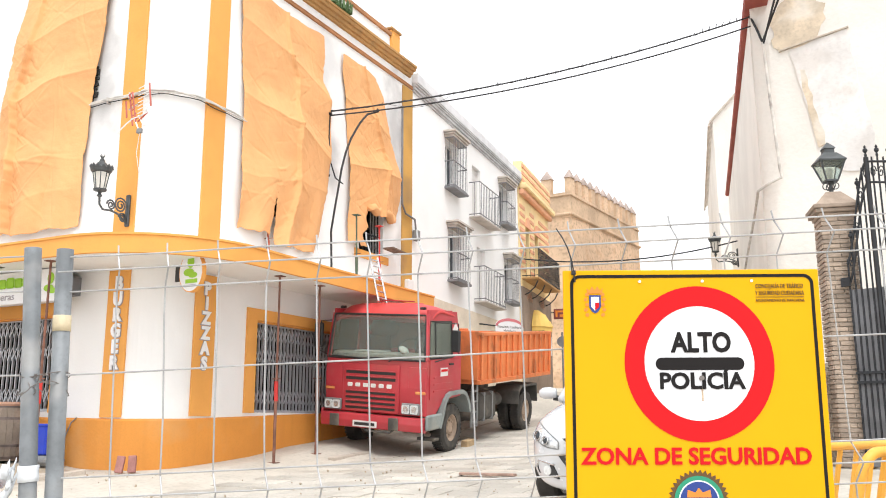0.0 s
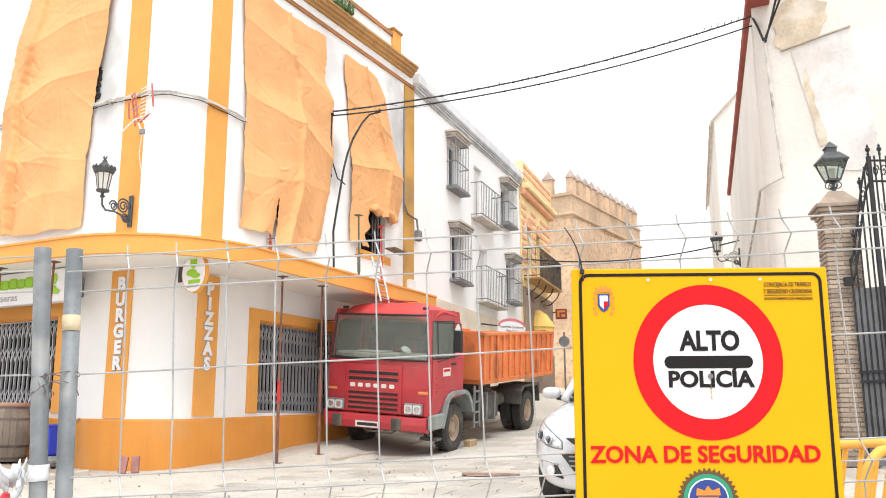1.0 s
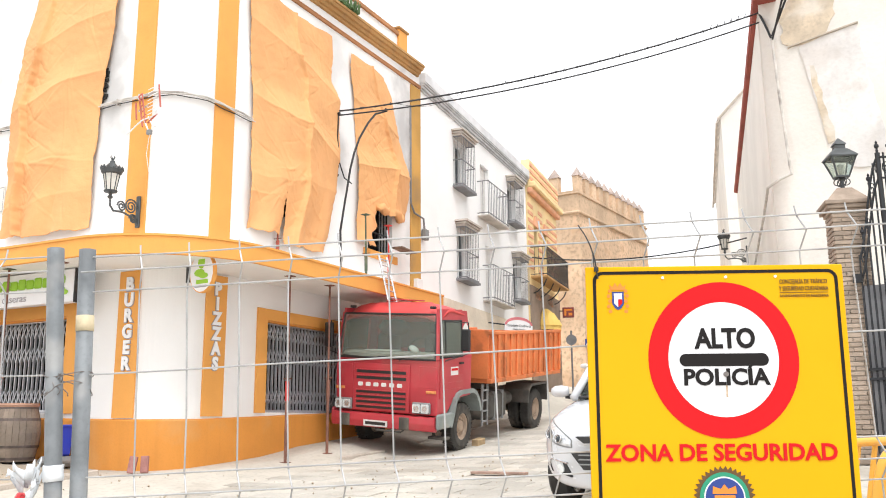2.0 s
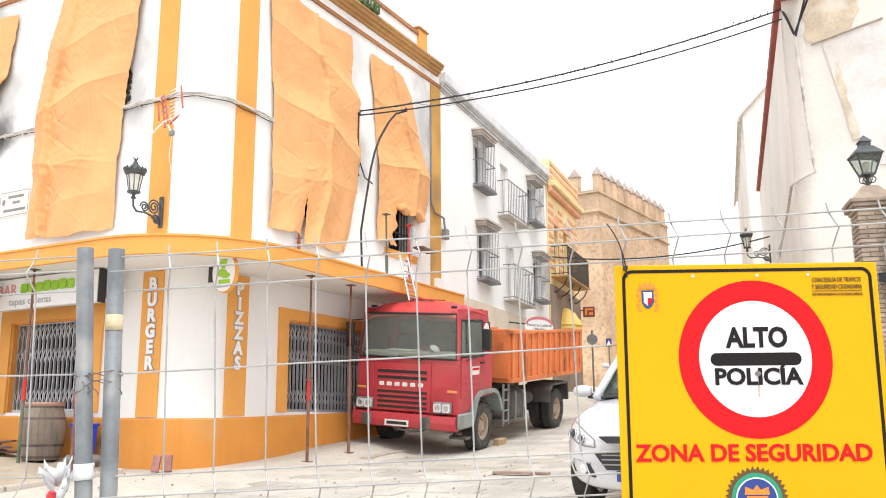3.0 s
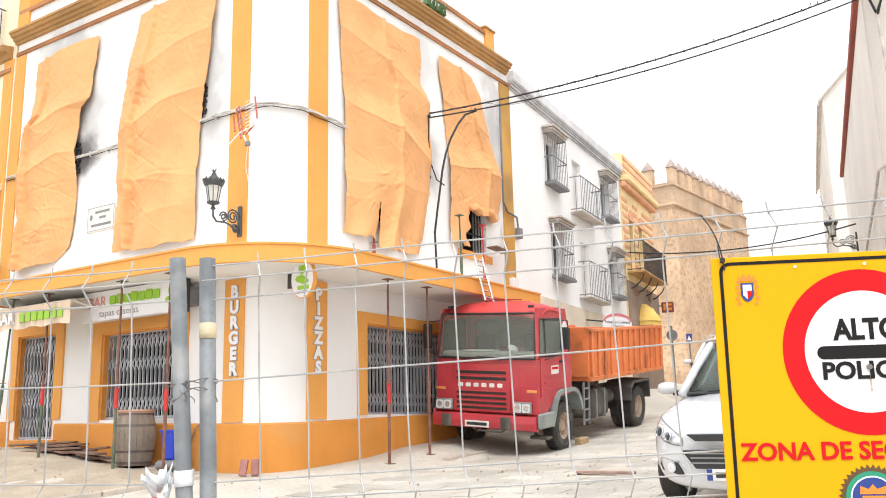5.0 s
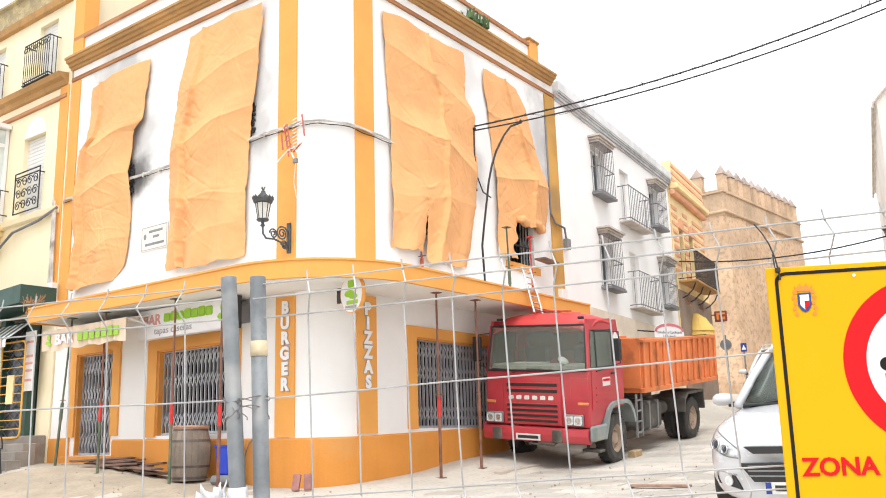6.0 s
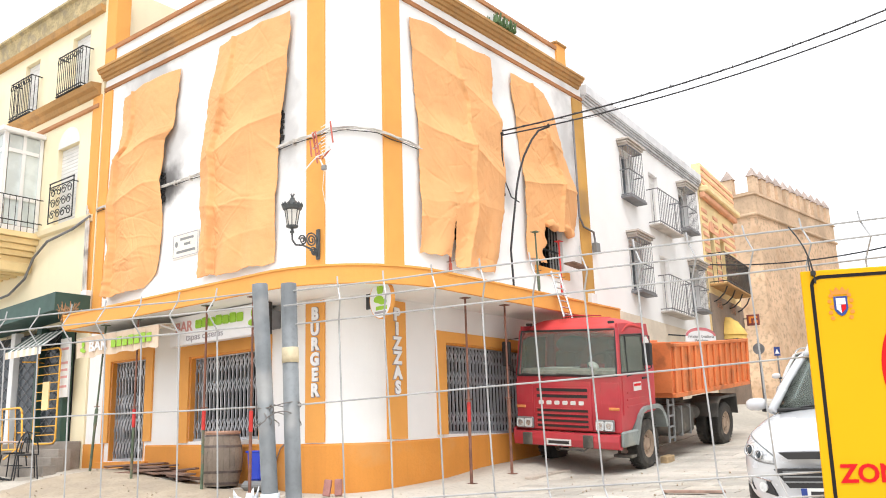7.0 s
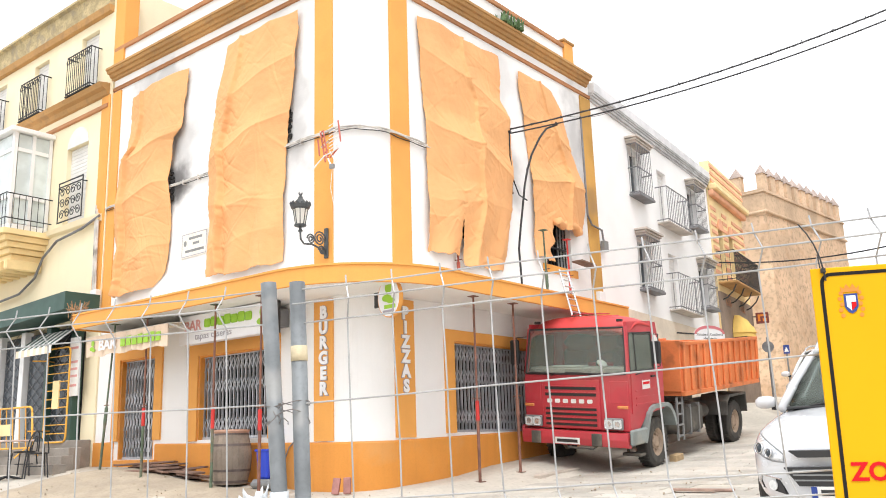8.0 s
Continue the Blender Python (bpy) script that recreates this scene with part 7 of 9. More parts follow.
for i in range(7):
    part("name_bar", newbox(1.28 + 0.19 * i, -0.05, 3.42, 1.43 + 0.19 * i, -0.038, 3.58 + 0.02 * (i % 2), m=M_AV, bevel=0.004), M_LIME, aw2, "plain lime green bar")
leaf_mark(aw2, M_AV @ Matrix.Translation((0, -0.035, 0)), 0.3, 3.5, 0.25)
for u in (-16.1, -13.48):
    part("folding_arm", newtube([(u, 9.74, 3.62), (u + 0.05, 9.25, 3.6), (u, 8.77, 3.71)], 0.018, 8), M_WHITEPAINT, aw2)


# steel props holding the canopy
def prop(x, y, z0, z1, material, collar, label, lean=(0, 0), name="steel_prop"):
    t = thing(name, (x, y, z0), label, "prop", "steel props")
    dx, dy = lean
    zm = z0 + (z1 - z0) * 0.42
    at = lambda z: (x + dx * (z - z0) / (z1 - z0), y + dy * (z - z0) / (z1 - z0), z)
    part("outer_tube", newtube([at(z0 + 0.01), at(zm)], 0.025, 10), material, t)
    part("inner_tube", newtube([at(zm), at(z1 - 0.012)], 0.018, 10), M_PROPRUST if material is M_PROPGREEN and lean == (0, 0) else material, t)
    part("collar", newtube([at(zm - 0.3), at(zm + 0.02)], 0.032, 10), collar, t, "threaded collar")
    for z in (z0, z1 - 0.012):
        p = at(z)
        part("end_plate", newbox(p[0] - 0.07, p[1] - 0.07, z, p[0] + 0.07, p[1] + 0.07, z + 0.012), material, t)
    part("pin_handle", newtube([(at(zm)[0] - 0.09, at(zm)[1], zm + 0.06), (at(zm)[0] + 0.09, at(zm)[1], zm + 0.06)], 0.008, 6), M_PROPRUST, t)
    return t


for x, y, mt, col, ln in ((-15.6, 8.85, M_PROPGREEN, M_PROPGREEN, (0.28, 0.0)), (-14.23, 8.85, M_PROPGREEN, M_PROPRED, (0, 0)), (-12.2, 8.85, M_PROPGREEN, M_PROPRED, (0, 0)), (-11.0, 8.85, M_PROPRUST, M_PROPRED, (0, 0.0)),
                          (-8.78, 11.55, M_PROPRUST, M_PROPRED, (0.0, 0)), (-8.78, 12.72, M_PROPRUST, M_PROPRUST, (0, 0))):
    prop(x, y, ground_z(x, y) - 0.02, 3.9, mt, col, "tall adjustable steel prop under the canopy", ln)
for x, y, z1, mt in ((-9.57, 12.22, 5.45, M_PROPSHADE), (-9.1, 14.45, 5.6, M_PROPGREEN), (-9.1, 15.35, 5.55, M_PROPRED)):
    prop(x, y, 4.125, z1, mt, mt, "short coloured steel prop standing on the canopy", (0.0, -0.05))

# ladder leaning over the canopy edge
ld = thing("ladder", (-9.0, 15.0, 4.13), "aluminium ladder leaning against the canopy edge", "ladder")
la, lb = Vector((-8.15, 13.71, 3.70)), Vector((-8.55, 14.02, 4.65))
for k in (0, 1):
    o = Vector((0.0, 0.3 * k, 0))
    part("stile", newtube([la + o, lb + o], 0.022, 8), M_CHROME, ld)
for i in range(7):
    p = la + (lb - la) * (0.08 + 0.14 * i)
    part("rung", newtube([p, p + Vector((0, 0.3, 0))], 0.014, 8), M_CHROME, ld)

# oak barrel used as a table
def build_barrel():
    x, y = -12.28, 9.3
    z = ground_z(x, y) - 0.01
    t = thing("oak_barrel", (x, y, z), "old grey oak barrel with rusty hoops on the footway", "barrel")
    m_w = mat("weathered_grey_oak", (0.3, 0.24, 0.19), 0.85, 0.2, 3.0, 0.12, 30, 0.3, streak=0.4, per_object=0.4)
    H, n = 0.86, 22
    R = lambda k: 0.265 + 0.075 * math.sin(math.pi * k)
    for i in range(n):
        a0, a1 = 2 * math.pi * i / n + 0.006, 2 * math.pi * (i + 1) / n - 0.006
        bm = bmesh.new()
        rows = []
        for j in range(9):
            k = j / 8
            rows.append([bm.verts.new((x + r * math.cos(a), y + r * math.sin(a), z + H * k)) for r, a in ((R(k), a0), (R(k), a1), (R(k) - 0.03, a1), (R(k) - 0.03, a0))])
        for A, B in zip(rows, rows[1:]):
            for q in range(4):
                bm.faces.new((A[q], A[(q + 1) % 4], B[(q + 1) % 4], B[q]))
        bm.faces.new(rows[0])
        bm.faces.new(rows[-1])
        part("stave", bm, m_w, t)
    for k in (0.03, 0.24, 0.72, 0.93):
        bm = bmesh.new()
        lathe(bm, [(R(k) + 0.004, H * k), (R(k + 0.05) + 0.006, H * (k + 0.045)), (R(k + 0.05) - 0.02, H * (k + 0.045)), (R(k) - 0.02, H * k)], (x, y, z), 28)
        part("hoop", bm, mat("rusty_hoop_iron", (0.14, 0.11, 0.1), 0.7, 0.25, 6, 0.1, 40, 0.1, metal=0.3) if k == 0.03 else bpy.data.materials["rusty_hoop_iron"], t, "rusty iron hoop")
    part("barrel_top", lathe(bmesh.new(), [(0.255, H - 0.06), (0.3, H - 0.0), (0.3, H + 0.03), (0.02, H + 0.03)], (x, y, z), 28), mat("reddish_table_top", (0.5, 0.3, 0.22), 0.6, 0.1, 4, 0.05, 40, 0.1), t, "round reddish top")


build_barrel()

# blue bin on a grey base
bxn, byn = -11.5, 9.45
gz = ground_z(bxn, byn) - 0.02
bn = thing("blue_bin", (bxn, byn, gz + 0.15), "blue plastic bin standing on a grey rubber base", "bin")
bm = bmesh.new()
box(bm, bxn - 0.15, byn - 0.15, gz + 0.16, bxn + 0.15, byn + 0.15, gz + 0.62, None, 0.025)
for v in bm.verts:
    k = 0.85 + 0.15 * (v.co.z - gz - 0.16) / 0.46
    v.co.x = bxn + (v.co.x - bxn) * k
    v.co.y = byn + (v.co.y - byn) * k
part("tub", bm, mat("royal_blue_plastic", (0.015, 0.05, 0.5), 0.4, 0.06, 3.0, 0.0, 40, 0.02), bn)
part("rim", newbox(bxn - 0.165, byn - 0.165, gz + 0.59, bxn + 0.165, byn + 0.165, gz + 0.63, bevel=0.012), bpy.data.materials["royal_blue_plastic"], bn)
sbase = thing("rubber_base", (bxn, byn, gz), "rounded grey rubber base under a blue bin", "base")
part("block", newbox(bxn - 0.26, byn - 0.2, gz, bxn + 0.26, byn + 0.2, gz + 0.155, bevel=0.06), M_GREYPLASTIC, sbase)

# debris and boards along the plinth
M_PLANK = mat("broken_roof_board", (0.26, 0.16, 0.12), 0.9, 0.25, 5, 0.12, 40, 0.25, per_object=0.5)
rng = random.Random(11)
for i in range(16):
    x, y = -15.2 + 2.3 * rng.random(), 9.25 + 0.3 * rng.random()
    z = ground_z(x, y) + 0.01 + 0.03 * (i % 3)
    b = thing("broken_board", (x, y, z), "broken dusty board lying at the foot of the wall", "board", "broken boards")
    L, w = 0.3 + 0.5 * rng.random(), 0.05 + 0.06 * rng.random()
    part("board", newbox(-L, -w, -0.012, L, w, 0.02, m=Matrix.Translation((x, y, z)) @ pose(0, 0, 0, rng.uniform(-5, 5), rng.uniform(-5, 5), rng.uniform(-20, 20)), bevel=0.004), M_PLANK, b)
# two bricks leaning on the corner
for k, (x, y) in enumerate(((-9.92, 9.42), (-9.74, 9.5))):
    z = ground_z(x, y) - 0.02
    b = thing("clay_brick", (x, y, z), "dusty red brick leaning against the corner plinth", "brick", "leaning bricks")
    part("brick_body", newbox(-0.055, -0.03, 0, 0.055, 0.03, 0.24, m=Matrix.Translation((x, y, z)) @ pose(0, 0, 0, -10, 6 - 8 * k, 30), bevel=0.006), mat("dusty_red_brick", (0.36, 0.17, 0.15), 0.9, 0.15, 8, 0.1, 50, 0.2) if k == 0 else bpy.data.materials["dusty_red_brick"], b)

# thin cable down the plinth
pc = thing("plinth_cable", (-11.35, 9.7, 0.95), "thin grey cable hanging down the plinth", "cable")
part("strand", newtube([(-11.2, YL - 0.05, 1.58), (-11.3, YL - 0.06, 1.5), (-11.42, YL - 0.07, 1.25), (-11.45, YL - 0.08, 0.95)], 0.01, 6), M_GREYMETAL, pc)

# street-name plaque: unreadable lines
pq = thing("wall_plaque", (-14.18, YL, 5.25), "white glazed street plaque with faint brown lettering lines", "plaque")
M_PL = Matrix.Translation((-14.59, YL - 0.002, 0))
part("tile_panel", newbox(0, -0.02, 5.18, 0.84, 0, 5.68, m=M_PL, bevel=0.006), mat("glazed_ivory_tile", (0.74, 0.71, 0.63), 0.3, 0.04, 4, 0.0, 40, 0.02), pq)
part("border", band(ring_outline(0.02, 5.2, 0.82, 5.66, 0.01, 2), ring_outline(0.035, 5.215, 0.805, 5.645, 0.01, 2), -0.023, -0.018, M_PL), M_LETTERGREY, pq)
for z, a, b in ((5.53, 0.25, 0.68), (5.42, 0.38, 0.58), (5.28, 0.14, 0.74)):
    part("text_bar", newbox(a, -0.023, z, b, -0.019, z + 0.05, m=M_PL), M_SBROWN if z < 5.2 else M_GREYPLASTIC, pq, "unreadable lettering bar")
part("crest", disc(bmesh.new(), 0.13, 5.47, 0.045, -0.023, -0.019, M_PL, 14, 0.06), M_GREYPLASTIC, pq)


# ---------------------------------------------------------------- ornate wall lanterns
M_LGLASS = mat("milky_lantern_glass", (0.7, 0.68, 0.63), 0.2, 0.05, 8, 0.0, 40, 0.0)
M_LIRON = mat("dark_green_cast_iron", (0.075, 0.082, 0.085), 0.55, 0.25, 6, 0.05, 40, 0.1, metal=0.2)


def wall_lantern(name, m, label):
    """m: local origin on the wall, -y outwards, z up; the lantern stands at the arm's end."""
    t = thing(name, tuple(m @ Vector((0, 0, 0))), label, "lantern", "wall lanterns")
    br = part("bracket_plate", newbox(-0.05, -0.05, -0.3, 0.05, 0, 0.3, m=m, bevel=0.015), M_LIRON, t)
    bm = bmesh.new()
    for k, (cy, cz, r, turns, s) in enumerate(((-0.2, 0.06, 0.15, 2.2, 1), (-0.14, -0.16, 0.09, 2.0, -1), (-0.42, 0.02, 0.1, 1.8, -1))):
        pts = [m @ Vector((0, cy + s * r * (1 - 0.8 * q / 26) * math.cos(turns * 2 * math.pi * q / 26), cz + r * (1 - 0.8 * q / 26) * math.sin(turns * 2 * math.pi * q / 26))) for q in range(27)]
        tube(bm, pts, 0.016, 6)
    tube(bm, [m @ Vector(p) for p in ((0, -0.03, -0.25), (0, -0.22, -0.12), (0, -0.4, -0.08), (0, -0.6, -0.1), (0, -0.68, -0.02), (0, -0.69, 0.1))], 0.02, 7)
    part("scroll_arm", bm, M_LIRON, t)
    c = m @ Vector((0, -0.69, 0.1))
    part("lantern_foot", lathe(bmesh.new(), [(0.02, 0), (0.05, 0.03), (0.025, 0.07), (0.035, 0.1), (0.11, 0.12), (0.12, 0.15), (0.02, 0.15)], tuple(c), 16), M_LIRON, t)
    part("glass_body", lathe(bmesh.new(), [(0.085, 0.15), (0.135, 0.46), (0.02, 0.46)], tuple(c), 8), M_LGLASS, t)
    bm = bmesh.new()
    for k in range(8):
        a = 2 * math.pi * k / 8
        tube(bm, [(c.x + 0.09 * math.cos(a), c.y + 0.09 * math.sin(a), c.z + 0.15), (c.x + 0.142 * math.cos(a), c.y + 0.142 * math.sin(a), c.z + 0.46)], 0.009, 5)
    part("glazing_bars", bm, M_LIRON, t)
    part("crown_rim", lathe(bmesh.new(), [(0.13, 0.45), (0.175, 0.47), (0.195, 0.53), (0.165, 0.54), (0.13, 0.57), (0.08, 0.63), (0.05, 0.66), (0.04, 0.7), (0.015, 0.71)], tuple(c), 16), M_LIRON, t)
    for k in range(12):
        a = 2 * math.pi * k / 12
        part("crown_leaf", lathe(bmesh.new(), [(0.026, 0.53), (0.03, 0.56), (0.004, 0.6)], (c.x + 0.18 * math.cos(a), c.y + 0.18 * math.sin(a), c.z), 6), M_LIRON, t)
    for k in range(5):
        a = 2 * math.pi * k / 5
        part("finial_point", newtube([(c.x, c.y, c.z + 0.7), (c.x + 0.05 * math.cos(a), c.y + 0.05 * math.sin(a), c.z + 0.79)], 0.014, 6, 0.003), M_LIRON, t)
    return t


lant = wall_lantern("wall_lantern", Matrix.Translation((-10.42, YL - 0.031, 4.84)), "ornate black iron wall lantern with milky glass on the bar")
shrink = Matrix.Translation((-10.42, YL - 0.031, 4.56)) @ Matrix.Scale(0.86, 4) @ Matrix.Translation((10.42, 0.031 - YL, -4.56))
for ob in lant.children_recursive:
    ob.data.transform(shrink)

# ---------------------------------------------------------------- cables
cb = thing("facade_cable_bundle", (AX, YL, 6.75), "bundle of painted-over cables clipped round the facades", "cable")
for k, (off, zz, r, mt) in enumerate(((0.05, 6.78, 0.017, M_CABLE_WHITE), (0.07, 6.745, 0.013, M_CABLE_WHITE), (0.05, 6.715, 0.008, M_CABLE))):
    pts = []
    base = [(XL - 0.0 + (AX - XL) * i / 40, YL - off) for i in range(40)] + arc(AR + off, 10) + [(XF + off, AY + 3.6 * i / 20) for i in range(1, 21)]
    for i, (x, y) in enumerate(base):
        pts.append((x, y, zz + 0.03 * noise.noise((i * 0.4, k, 0)) - 0.1 * max(0, y - 10.6) * 0.25))
    part("strand", newtube(pts, r, 6), mt, cb)
for i in range(14):
    x = XL + 0.4 + 0.5 * i
    part("clip", newbox(x, YL - 0.085, 6.70, x + 0.02, YL, 6.80), M_CABLE_WHITE, cb)


def sag_line(a, b, sag, n=28):
    a, b = Vector(a), Vector(b)
    return [tuple(a + (b - a) * (i / n) - Vector((0, 0, sag * 4 * (i / n) * (1 - i / n)))) for i in range(n + 1)]


oc = thing("street_cable", (-9.55, 14.04, 7.69), "twisted black overhead cables spanning the street", "cable")
far1, far2 = (-1.62, 18.32, 10.02), (-1.5, 18.38, 9.85)
CABLE_UP = sag_line((-9.55, 14.06, 7.76), far1, 0.27, 60)
part("strand", newtube(CABLE_UP, 0.017, 7), M_CABLE, oc)
part("strand", newtube([(x + 0.012 * math.sin(i * 1.9), y, z + 0.018 * math.cos(i * 1.9)) for i, (x, y, z) in enumerate(CABLE_UP)], 0.009, 6), M_CABLE, oc)
part("strand", newtube(sag_line((-9.55, 14.06, 7.67), far2, 0.3), 0.016, 7), M_CABLE, oc)
part("strand", newtube([Vector(CABLE_UP[8]) + Vector((0, 0, -0.02 - 0.16 * math.sin(math.pi * i / 8))) + (Vector(CABLE_UP[17]) - Vector(CABLE_UP[8])) * (i / 8) for i in range(9)], 0.004, 5), M_CABLE, oc)
rng = random.Random(31)
for i in range(3, 58, 4):
    p = CABLE_UP[i]
    h = 0.03 + 0.03 * rng.random()
    part("cable_tie", newtube([(p[0], p[1], p[2] - 0.025), (p[0] + 0.02 * rng.uniform(-1, 1), p[1], p[2] + h)], 0.009, 5), M_CABLE, oc)
for i in range(6):
    p = CABLE_UP[52 + i]
    part("cable_tie", newtube([p, (p[0] + 0.03, p[1], p[2] + 0.09)], 0.008, 5), M_CABLE, oc)
part("anchor", newtube([(XF, 14.04, 7.7), (-9.52, 14.04, 7.7)], 0.03, 8), M_DARKMETAL, oc)
dc = thing("drop_cable", (-9.2, 13.84, 4.2), "thick black cable looping down over the sheets to the canopy", "cable")
part("strand", newtube([(-9.0, 15.0, 8.02), (-9.15, 15.3, 8.1), (-9.25, 15.0, 7.95), (-9.28, 14.76, 7.69), (-9.3, 14.45, 7.25), (-9.3, 14.26, 6.89), (-9.3, 14.12, 6.5), (-9.3, 14.03, 6.12), (-9.3, 13.9, 5.6), (-9.3, 13.8, 5.16), (-9.3, 13.84, 4.5), (-9.32, 13.86, 4.13)], 0.022, 8), M_CABLE, dc, smooth=True)
part("strand", newtube([(-9.55, 14.04, 7.7), (-9.57, 14.05, 7.2), (-9.56, 14.1, 6.7), (-9.56, 14.3, 6.4), (-9.57, 14.6, 6.35)], 0.014, 6), M_CABLE, dc)

# bent television aerial on the corner
an = thing("tv_aerial", (-10.2, 9.6, 6.5), "bent red and white television aerial on a wall arm", "aerial")
M_ANRED = mat("faded_red_plastic", (0.45, 0.1, 0.07), 0.6, 0.1, 6, 0.0, 40, 0.0)
part("boom", newtube([(-10.32, 9.5, 6.66), (-10.05, 9.35, 6.05)], 0.014, 6), M_ANRED, an)
part("wall_arm", newtube([(-10.35, YL - 0.03, 6.6), (-10.2, 9.4, 6.35)], 0.016, 6), M_CHROME, an)
for i in range(9):
    k = i / 8
    p = Vector((-10.0 + 0.06 * k, 9.38 - 0.05 * k, 6.66 - 0.5 * k))
    part("element", newtube([p, p + Vector((0.24, -0.03, 0.03))], 0.007, 5), M_WHITEPAINT, an)
for a, b in (((-9.76, 9.36, 6.7), (-9.66, 9.32, 6.3)), ((-10.28, 9.4, 6.5), (-10.2, 9.36, 6.2)), ((-9.95, 9.36, 6.1), (-9.72, 9.32, 6.2))):
    part("reflector_edge", newtube([a, b], 0.014, 6), M_ANRED, an)
part("boom", newtube([(-10.24, 9.48, 6.68), (-9.98, 9.34, 6.1)], 0.012, 6), M_ANRED, an)
for i in range(6):
    k = i / 5
    p = Vector((-10.3 + 0.26 * k, 9.46 - 0.1 * k, 6.62 - 0.5 * k))
    part("element", newtube([p, p + Vector((0.07, 0, 0.04))], 0.009, 5), M_ANRED, an)
for pts_ in (((-10.38, 9.36, 5.98), (-10.2, 9.36, 6.1), (-10.08, 9.36, 6.16)), ((-10.1, 9.36, 6.16), (-9.8, 9.34, 6.18), (-9.74, 9.34, 6.3)), ((-9.95, 9.36, 6.2), (-9.8, 9.34, 6.0), (-9.74, 9.34, 6.02)), ((-10.02, 9.36, 6.14), (-9.92, 9.34, 5.98))):
    part("element", newtube(pts_, 0.012, 6), M_WHITEPAINT, an)
part("balun", newbox(-9.95, 9.33, 5.9, -9.86, 9.39, 5.98, bevel=0.01), M_GREYPLASTIC, an)
part("lead", newtube([(-9.9, 9.36, 5.9), (-9.98, 9.4, 5.6), (-9.97, 9.6, 4.8), (-9.98, 9.75, 4.2)], 0.005, 5), M_WHITEPAINT, an)

# plant on the cornice
pt = thing("cornice_plant", (XF - 0.05, 14.2, 10.1), "small green succulent growing on the cornice", "plant")
M_LEAF = mat("dusty_green_leaf", (0.07, 0.13, 0.04), 0.7, 0.25, 8, 0.0, 40, 0.05)
rng = random.Random(5)
bm = bmesh.new()
for i in range(70):
    x, y = XF + 0.12 + 0.14 * rng.uniform(-1, 1), 14.2 + 0.34 * rng.uniform(-1, 1)
    h = 0.12 + 0.2 * rng.random()
    tube(bm, [(x, y, 10.08), (x + 0.08 * rng.uniform(-1, 1), y + 0.1 * rng.uniform(-1, 1), 10.08 + h)], 0.03, 5, True, 0.012)
tagged(part("leaves", bm, M_LEAF, pt), kind="stuff")

# pipes and a meter box at the far end of the facade
fp = thing("wall_conduit", (XF + 0.05, 17.4, 5.0), "grey conduit with small boxes at the facade end", "conduit")
part("pipe", newtube([(XF + 0.08, 17.1, 8.9), (XF + 0.08, 17.12, 6.5), (XF + 0.08, 17.3, 6.3), (XF + 0.08, 17.75, 6.25), (XF + 0.08, 17.8, 6.0)], 0.025, 7), M_GREYMETAL, fp)
part("box", newbox(XF + 0.02, 17.74, 5.75, XF + 0.14, 17.92, 6.0, bevel=0.01), M_GREYPLASTIC, fp)
part("box", newbox(XF + 0.02, 17.35, 4.3, XF + 0.14, 17.6, 4.75, bevel=0.01), M_WHITEPAINT, fp)
lp = thing("wall_conduit", (XL - 0.1, YL - 0.1, 4.4), "bundle of white conduits and a meter box between two houses", "conduit")
for k in range(3):
    part("pipe", newtube([(XL - 0.3 + 0.06 * k, YL - 0.12, 6.9 - 0.1 * k), (XL - 0.28 + 0.06 * k, YL - 0.12, 5.6), (XL - 0.22 + 0.06 * k, YL - 0.12, 4.3)], 0.02, 6), M_CABLE_WHITE, lp)
part("box", newbox(XL - 0.2, YL - 0.2, 4.45, XL + 0.02, YL - 0.06, 4.95, bevel=0.01), M_WHITEPAINT, lp)
hc = thing("house_cable", (-20.0, YL - 0.1, 6.4), "dark cable bundle along the cream house", "cable")
part("strand", newtube([(XL - 0.1, YL - 0.14, 6.62), (-18.3, YL - 0.14, 6.45), (-19.4, YL - 0.14, 6.35), (-20.0, YL - 0.14, 6.05), (-20.3, YL - 0.16, 5.6), (-21.0, YL - 0.18, 5.3), (-24.0, YL - 0.18, 5.1)], 0.03, 7), M_GREYMETAL, hc)

# ---------------------------------------------------------------- church wall: patches, conduit, lantern
def ragged(pts, seed, amp=0.07, step=0.12):
    """An outline of (x, z) pairs with a broken, uneven edge."""
    out = []
    for (xa, za), (xb, zb) in zip(pts, pts[1:] + pts[:1]):
        k = max(1, int(math.hypot(xb - xa, zb - za) / step))
        for i in range(k):
            x, z = xa + (xb - xa) * i / k, za + (zb - za) * i / k
            out.append((x + amp * noise.noise((x * 4, z * 4, seed)), z + amp * noise.noise((x * 4, z * 4, seed + 5))))
    return out


M_CP = M_CF @ Matrix.Translation((0.27, 0, 0))
part("bare_patch", newprism(ragged([(0.1, 9.75), (0.12, 9.25), (0.3, 9.0), (0.7, 9.04), (1.0, 9.2), (1.2, 9.5), (1.15, 9.85), (0.9, 10.2), (0.4, 10.1)], 3.0, 0.12), -0.022, 0.2, M_CP), M_PATCH, church, "bare masonry where render has fallen")
part("repaired_patch", newprism(ragged([(0.45, 8.99), (1.0, 9.1), (1.55, 9.2), (1.62, 8.6), (1.75, 7.7), (1.85, 6.9), (1.8, 6.2), (1.2, 6.3), (0.85, 7.1), (0.62, 8.1)], 8.0, 0.05), -0.024, 0.2, M_CP), M_GREYPATCH, church, "stained grey repaired render")
